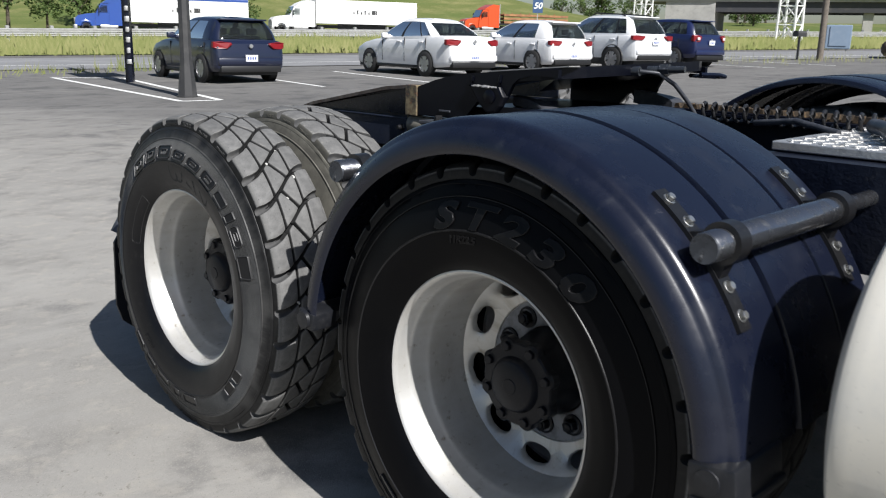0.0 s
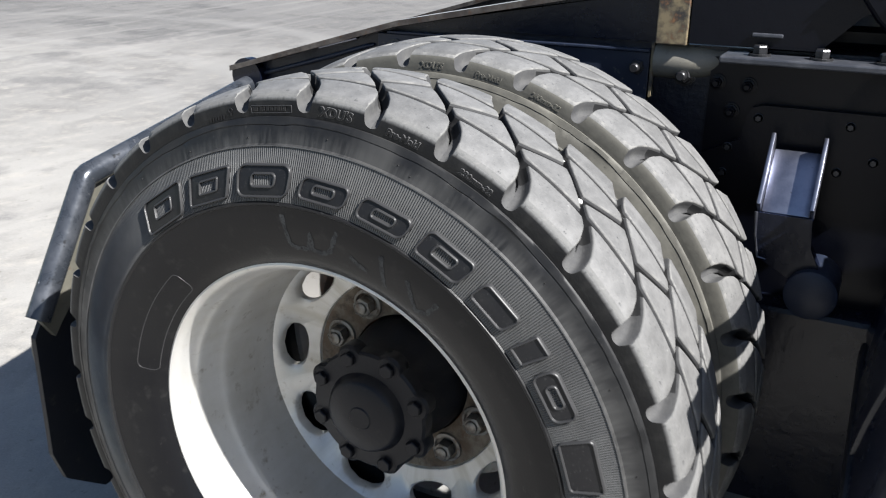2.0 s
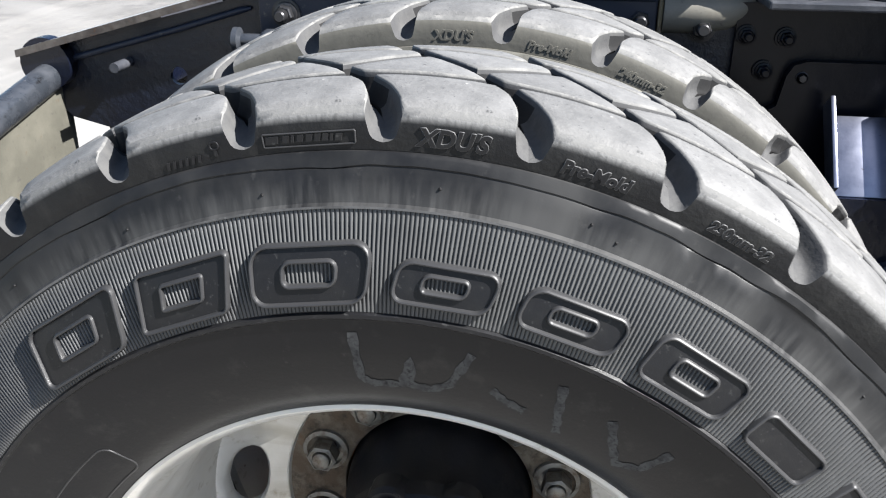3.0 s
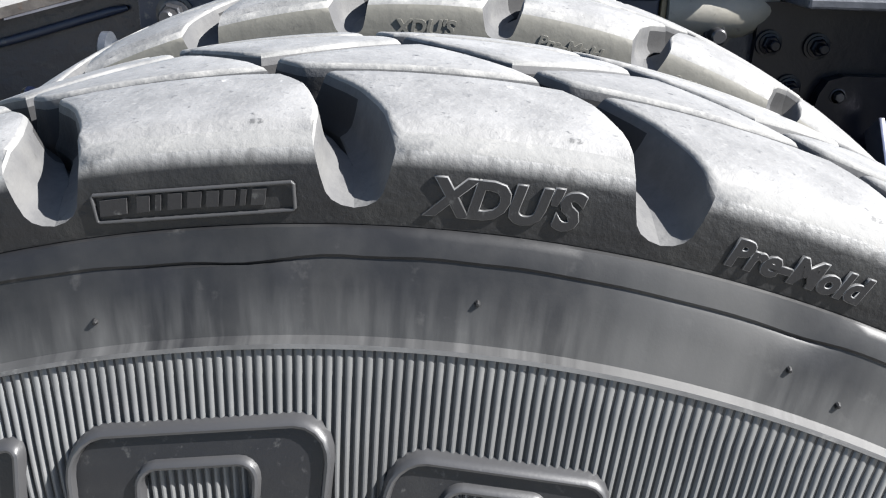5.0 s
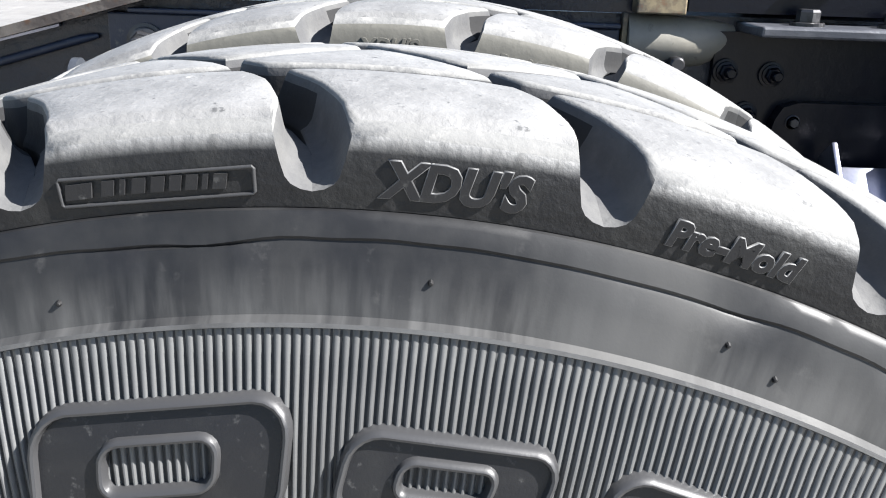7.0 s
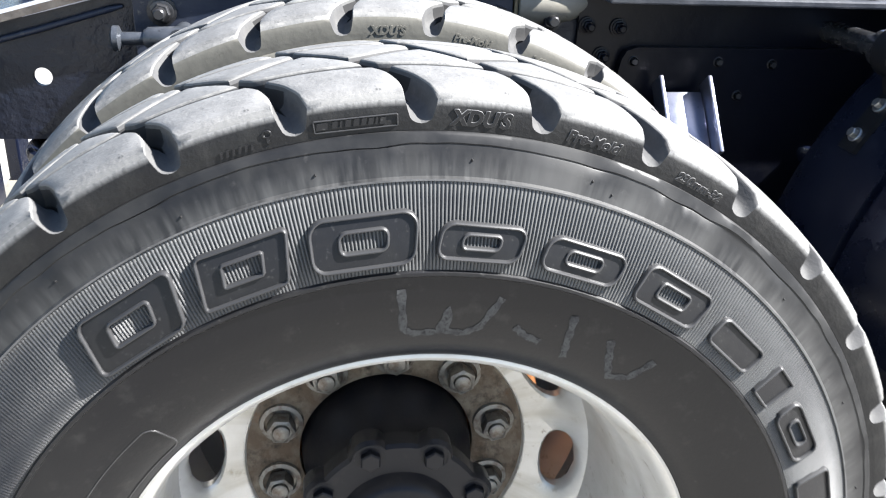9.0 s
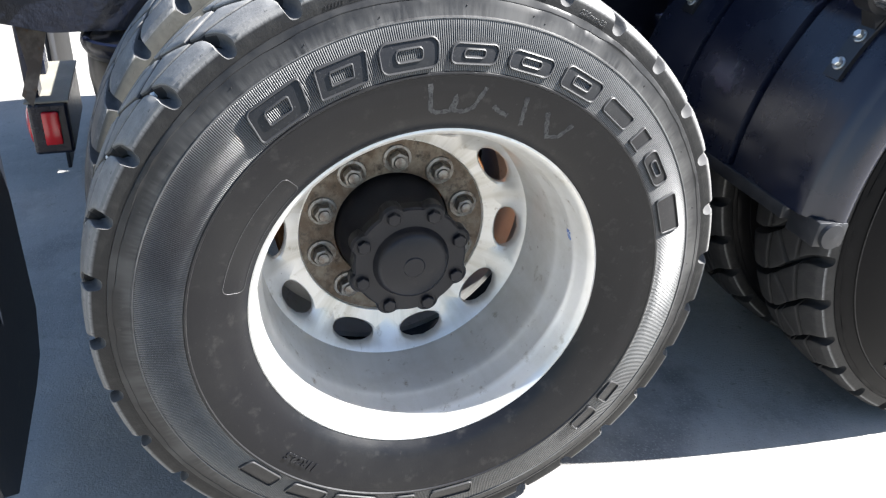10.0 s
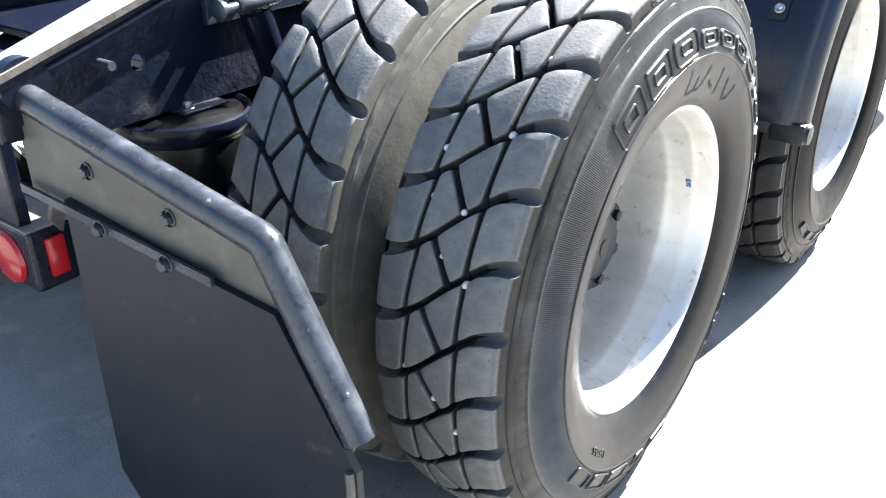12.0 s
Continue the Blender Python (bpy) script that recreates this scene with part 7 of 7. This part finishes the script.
        if clear:
            part("lamp_insert", Build().box((s * xl - wl * 0.25, -0.045, zl - hl * 0.20), (s * xl + wl * 0.18, 0.0, zl + hl * 0.20), bevel=0.015), CAR_CLEAR, lamp_ob, "clear lamp insert")
    if spoiler:
        part("spoiler", Build().box((-wt * 0.92, y1 - 0.13, z1 - 0.005), (wt * 0.92, y1 + 0.14, z1 + 0.035), bevel=0.016), paint, root)
    part("bumper", Build().box((-w * 0.84, -0.050, trim - 0.09), (w * 0.84, 0.10, trim + 0.06), bevel=0.03), CAR_BLACK, root, "black lower bumper")
    part("bumper_step", Build().box((-w * 0.90, -0.050, trim + 0.07), (w * 0.90, 0.30, trim + 0.24), bevel=0.05), paint, root)
    pl = part("number_plate", Build().box((-0.15, -0.062, plate_z - 0.075), (0.15, -0.048, plate_z + 0.075), bevel=0.004), PLATE, root, "white plate with blue bars", smooth=False)
    for k in range(4):
        part("bar", Build().box((-0.11 + 0.06 * k, -0.066, plate_z - 0.03), (-0.075 + 0.06 * k, -0.061, plate_z + 0.03)), INK, pl, smooth=False)
    part("badge", Build().lathe([(0.0, 0.05), (-0.012, 0.045), (-0.012, 0.0)], 20), ALLOY, root, m=Matrix.Translation((0, -0.035, z0 - 0.12)) @ Matrix.Rotation(radians(90), 4, "Z"))
    part("underbody", Build().box((-w * 0.8, 0.15, 0.17), (w * 0.8, L - 0.2, 0.40)), CAR_BLACK, root, smooth=False)
    return root


HATCH = [(-0.02, 0.36, 0.62, 0.86), (0.03, 0.28, 0.86, 0.93), (0.14, 0.24, 0.95, 0.97), (0.7, 0.20, 0.99, 1.0), (1.6, 0.18, 0.98, 1.0), (2.8, 0.18, 0.96, 1.0), (3.2, 0.19, 0.93, 0.99), (3.75, 0.21, 0.83, 0.96), (4.10, 0.24, 0.72, 0.88), (4.24, 0.30, 0.60, 0.76)]
SEDAN = [(-0.02, 0.36, 0.70, 0.84), (0.03, 0.30, 0.95, 0.90), (0.16, 0.25, 1.03, 0.94), (0.55, 0.22, 1.04, 0.98), (1.4, 0.18, 0.99, 1.0), (2.9, 0.18, 0.96, 1.0), (3.45, 0.19, 0.93, 0.98), (4.0, 0.21, 0.84, 0.95), (4.40, 0.24, 0.72, 0.86), (4.56, 0.30, 0.60, 0.72)]
SUV = [(-0.02, 0.42, 0.72, 0.86), (0.03, 0.34, 0.98, 0.93), (0.14, 0.30, 1.06, 0.97), (0.8, 0.26, 1.10, 1.0), (1.8, 0.24, 1.09, 1.0), (3.0, 0.24, 1.07, 1.0), (3.5, 0.25, 1.04, 0.99), (4.1, 0.27, 0.95, 0.96), (4.5, 0.30, 0.82, 0.88), (4.66, 0.36, 0.68, 0.76)]

BAYS = {k: (x, y, ground_z(x, y) + 0.004) for k, (x, y) in {0: (9.83, 14.93), 2: (15.56, 13.28), 3: (19.19, 12.80), 4: (22.20, 12.00), 5: (26.0, 12.2)}.items()}
TURN = -6.6
car("hatchback", "dark blue five-door hatchback parked with its tail to the lot", PAINT_BLUE, BAYS[0], TURN, 4.25, 1.79, HATCH, ((0.12, 0.95), (0.42, 1.40), (1.95, 1.42), (2.95, 0.97)), 0.315, (0.75, 3.38), (0.66, 0.84, 0.40, 0.17), 0.56, quarter=False)
car("sedan", "white four-door sedan parked in a marked stall", PAINT_WHITE, BAYS[2], TURN, 4.58, 1.76, SEDAN, ((0.55, 1.03), (1.30, 1.42), (2.30, 1.44), (3.35, 0.96)), 0.315, (0.98, 3.62), (0.66, 0.88, 0.40, 0.17), 0.50, spoiler=False)
car("hatchback", "white five-door hatchback with dark rear window", PAINT_WHITE, BAYS[3], TURN, 4.25, 1.79, HATCH, ((0.12, 0.95), (0.42, 1.40), (1.95, 1.42), (2.95, 0.97)), 0.315, (0.75, 3.38), (0.66, 0.84, 0.38, 0.16), 0.48, quarter=False)
car("suv", "pearl white sport utility car with roof rails", PAINT_PEARL, BAYS[4], TURN, 4.70, 1.84, SUV, ((0.12, 1.08), (0.48, 1.58), (2.2, 1.61), (3.2, 1.08)), 0.35, (0.88, 3.67), (0.70, 0.98, 0.44, 0.16), 0.85, trim=0.42, rails=True, cladding=True)
car("wagon", "bright dark blue compact wagon at the end of the row", PAINT_NAVY, BAYS[5], TURN, 4.35, 1.78, SUV[:9] + [(4.33, 0.33, 0.66, 0.78)], ((0.10, 1.0), (0.42, 1.49), (2.1, 1.51), (3.15, 1.0)), 0.31, (0.80, 3.40), (0.70, 0.93, 0.30, 0.24), 0.80, clear=True)


# ---- trucks on the highway ----
TRAILER_WHITE = material("white_trailer_panel", (0.76, 0.76, 0.75), 0.5, vary=[(0.5, 0.5, 0.8, (0.68, 0.68, 0.67))])
CAB_BLUE = car_paint("blue_truck_paint", (0.02, 0.07, 0.30))
CAB_RED = car_paint("orange_red_truck_paint", (0.60, 0.07, 0.015))
LOAD = material("brown_steel_load", (0.22, 0.10, 0.05), 0.7, vary=[(1.5, 0.4, 0.7, (0.40, 0.20, 0.08))])
HEADING = math.degrees(math.atan2(ALONG.y, ALONG.x))


def highway_truck(name, label, a, c, cab, box_len, box_mat, sign=-1, load=False):
    x, y, z = street(a, c)
    root = thing(name, label, "truck", (x, y, z + 0.12), "highway trucks", turn=HEADING + (180 if sign < 0 else 0))
    # local: +x ahead
    hood = Build().prism([(2.30, 0.75), (2.30, 2.15), (3.2, 2.05), (4.15, 1.85), (4.45, 1.55), (4.5, 0.75)], -0.95, 0.95, axis="y")
    part("hood", hood, cab, root, smooth=False)
    part("cab", Build().prism([(0.95, 0.8), (0.95, 3.25), (1.75, 3.2), (2.30, 2.15), (2.45, 0.8)], -1.15, 1.15, axis="y"), cab, root, smooth=False)
    part("sleeper", Build().prism([(-0.75, 0.8), (-0.75, 3.85), (0.2, 3.95), (1.15, 3.55), (1.60, 3.22), (0.95, 3.2), (0.95, 0.8)], -1.22, 1.22, axis="y"), cab, root, smooth=False)
    part("windscreen", Build().prism([(1.80, 3.14), (2.31, 2.18), (2.35, 2.22), (1.84, 3.18)], -1.02, 1.02, axis="y"), CAR_GLASS, root, smooth=False)
    part("bumper", Build().box((4.30, -1.15, 0.45), (4.62, 1.15, 0.85), bevel=0.05), GALV, root, smooth=False)
    part("grille", Build().box((4.44, -0.5, 0.9), (4.53, 0.5, 1.6), bevel=0.02), GALV, root, smooth=False)
    for s in (-1, 1):
        part("side_window", Build().prism([(1.1, 2.2), (1.1, 2.95), (1.72, 2.95), (2.12, 2.2)], min(s * 1.13, s * 1.17), max(s * 1.13, s * 1.17), axis="y"), CAR_GLASS, root, smooth=False)
        part("wheel_arch", Build().tube([(2.75, s * 1.02, 0.75), (2.95, s * 1.02, 1.15), (3.4, s * 1.02, 1.28), (3.85, s * 1.02, 1.15), (4.05, s * 1.02, 0.75)], 0.14, 8), cab, root)
        part("exhaust_stack", Build().tube([(-0.9, s * 1.05, 0.9), (-0.9, s * 1.05, 4.0)], 0.08, 10), GALV, root)
        part("fuel_tank", Build().tube([(0.1, s * 0.95, 0.70), (1.9, s * 0.95, 0.70)], 0.30, 14), GALV, root)
        part("mirror", Build().box((1.95, s * 1.38 - 0.1, 2.1), (2.05, s * 1.38 + 0.1, 2.75), bevel=0.02), CAR_BLACK, root, smooth=False)
    part("chassis", Build().box((-box_len - 1.0, -0.5, 0.72), (4.3, 0.5, 1.10)), CAR_BLACK, root, smooth=False)
    if load:
        part("flatbed", Build().box((-box_len - 1.0, -1.25, 1.2), (-0.8, 1.25, 1.4)), CAR_BLACK, root, smooth=False)
        for i in range(7):
            for j in range(3):
                part("beam", Build().box((-box_len - 0.8, -1.2 + 0.35 * i, 1.45 + 0.5 * j), (-1.6, -0.98 + 0.35 * i, 1.75 + 0.5 * j)), LOAD, root, smooth=False)
        for i in range(8):
            part("stake", Build().box((-box_len + i * box_len / 8, -1.28, 1.2), (-box_len + i * box_len / 8 + 0.12, -1.22, 3.0)), LOAD, root, smooth=False)
    else:
        part("trailer_box", Build().box((-box_len - 1.0, -1.28, 1.25), (-0.9, 1.28, 4.05), bevel=0.03), box_mat, root, smooth=False)
        part("trailer_roof", Build().box((-box_len - 0.98, -1.29, 3.78), (-0.92, 1.29, 4.09), bevel=0.03), cab if cab is CAB_BLUE else box_mat, root, smooth=False)
        for i in range(24):
            part("panel_rib", Build().box((-box_len - 0.9 + i * box_len / 24, -1.295, 1.3), (-box_len - 0.86 + i * box_len / 24, 1.295, 3.76)), box_mat, root, smooth=False)
        part("skirt", Build().box((-box_len + 2.2, -1.2, 0.55), (-4.5, -1.15, 1.25)), box_mat, root, smooth=False)
        for s in (-1, 1):
            for k, w in enumerate((0.7, 0.16, 0.18, 0.16, 0.18, 0.16)):
                part("letter_bar", Build().box((-box_len * 0.5 - 2.2 + 0.5 * k + 0.5 * (k > 0), s * 1.285 - 0.01, 2.45), (-box_len * 0.5 - 2.2 + 0.5 * k + 0.5 * (k > 0) + w, s * 1.285 + 0.01, 2.95 - 0.2 * (k % 2))), STEEL, root, smooth=False)
    for xx in (3.4, -0.2, -1.5, -box_len + 0.6, -box_len - 0.6):
        for s in (-1, 1):
            part("wheel", Build().lathe([(0.0, 0.3), (0.02, 0.5), (-0.28, 0.5), (-0.28, 0.0)], 20), CAR_TYRE, root, m=pose(xx, s * 1.2, 0.5, 0, 0, 90))
    return root


highway_truck("semi_truck", "blue semi truck hauling a long white box trailer", 9.9, 104, CAB_BLUE, 13.6, TRAILER_WHITE)
highway_truck("semi_truck", "white semi truck hauling a plain white box trailer", 31.9, 104, WHITE, 13.4, TRAILER_WHITE)
highway_truck("flatbed_truck", "orange-red flatbed truck carrying a load of brown beams", 60.0, 108, CAB_RED, 11.5, TRAILER_WHITE, load=True)

# speed sign and yellow excavator by the bridge
SIGN_BLUE = material("blue_sign_face", (0.05, 0.10, 0.22), 0.5)
sp = Vector((61.5, 48.6))
sign = thing("road_sign", "small square road sign showing 50", "sign", (sp.x, sp.y, ground_z(sp.x, sp.y)), turn=-50)
part("post", Build().box((-0.05, -0.05, 0), (0.05, 0.05, 3.2)), GALV, sign, smooth=False)
part("panel", Build().box((-0.45, -0.09, 2.4), (0.45, -0.05, 3.7), bevel=0.01), SIGN_BLUE, sign, smooth=False)
part("number", text_mesh("number", "50", 0.75, lambda a, u, h: (a, -0.095 - h, 2.78 + u), [WHITE], 0.004), None, sign)
YELLOW = material("yellow_machine_paint", (0.62, 0.40, 0.03), 0.5, vary=[(1, 0.5, 0.8, (0.45, 0.30, 0.05))])
ex = thing("excavator", "yellow excavator working near the bridge", "excavator", (152.0, 36.0, ground_z(152, 36) + 0.2), turn=-70)
for y in (-1.05, 1.05):
    part("crawler_track", Build().box((-1.8, y - 0.3, 0), (1.8, y + 0.3, 0.9), bevel=0.2), CAR_BLACK, ex, smooth=False)
part("cab", Build().box((-1.5, -1.2, 0.9), (1.2, 1.2, 2.6), bevel=0.15), YELLOW, ex, smooth=False)
part("boom", Build().tube([(1.0, 0, 1.8), (3.0, 0, 4.8), (5.0, 0, 5.0), (6.2, 0, 2.6)], [0.35, 0.35, 0.28, 0.22], 6), YELLOW, ex, smooth=False)
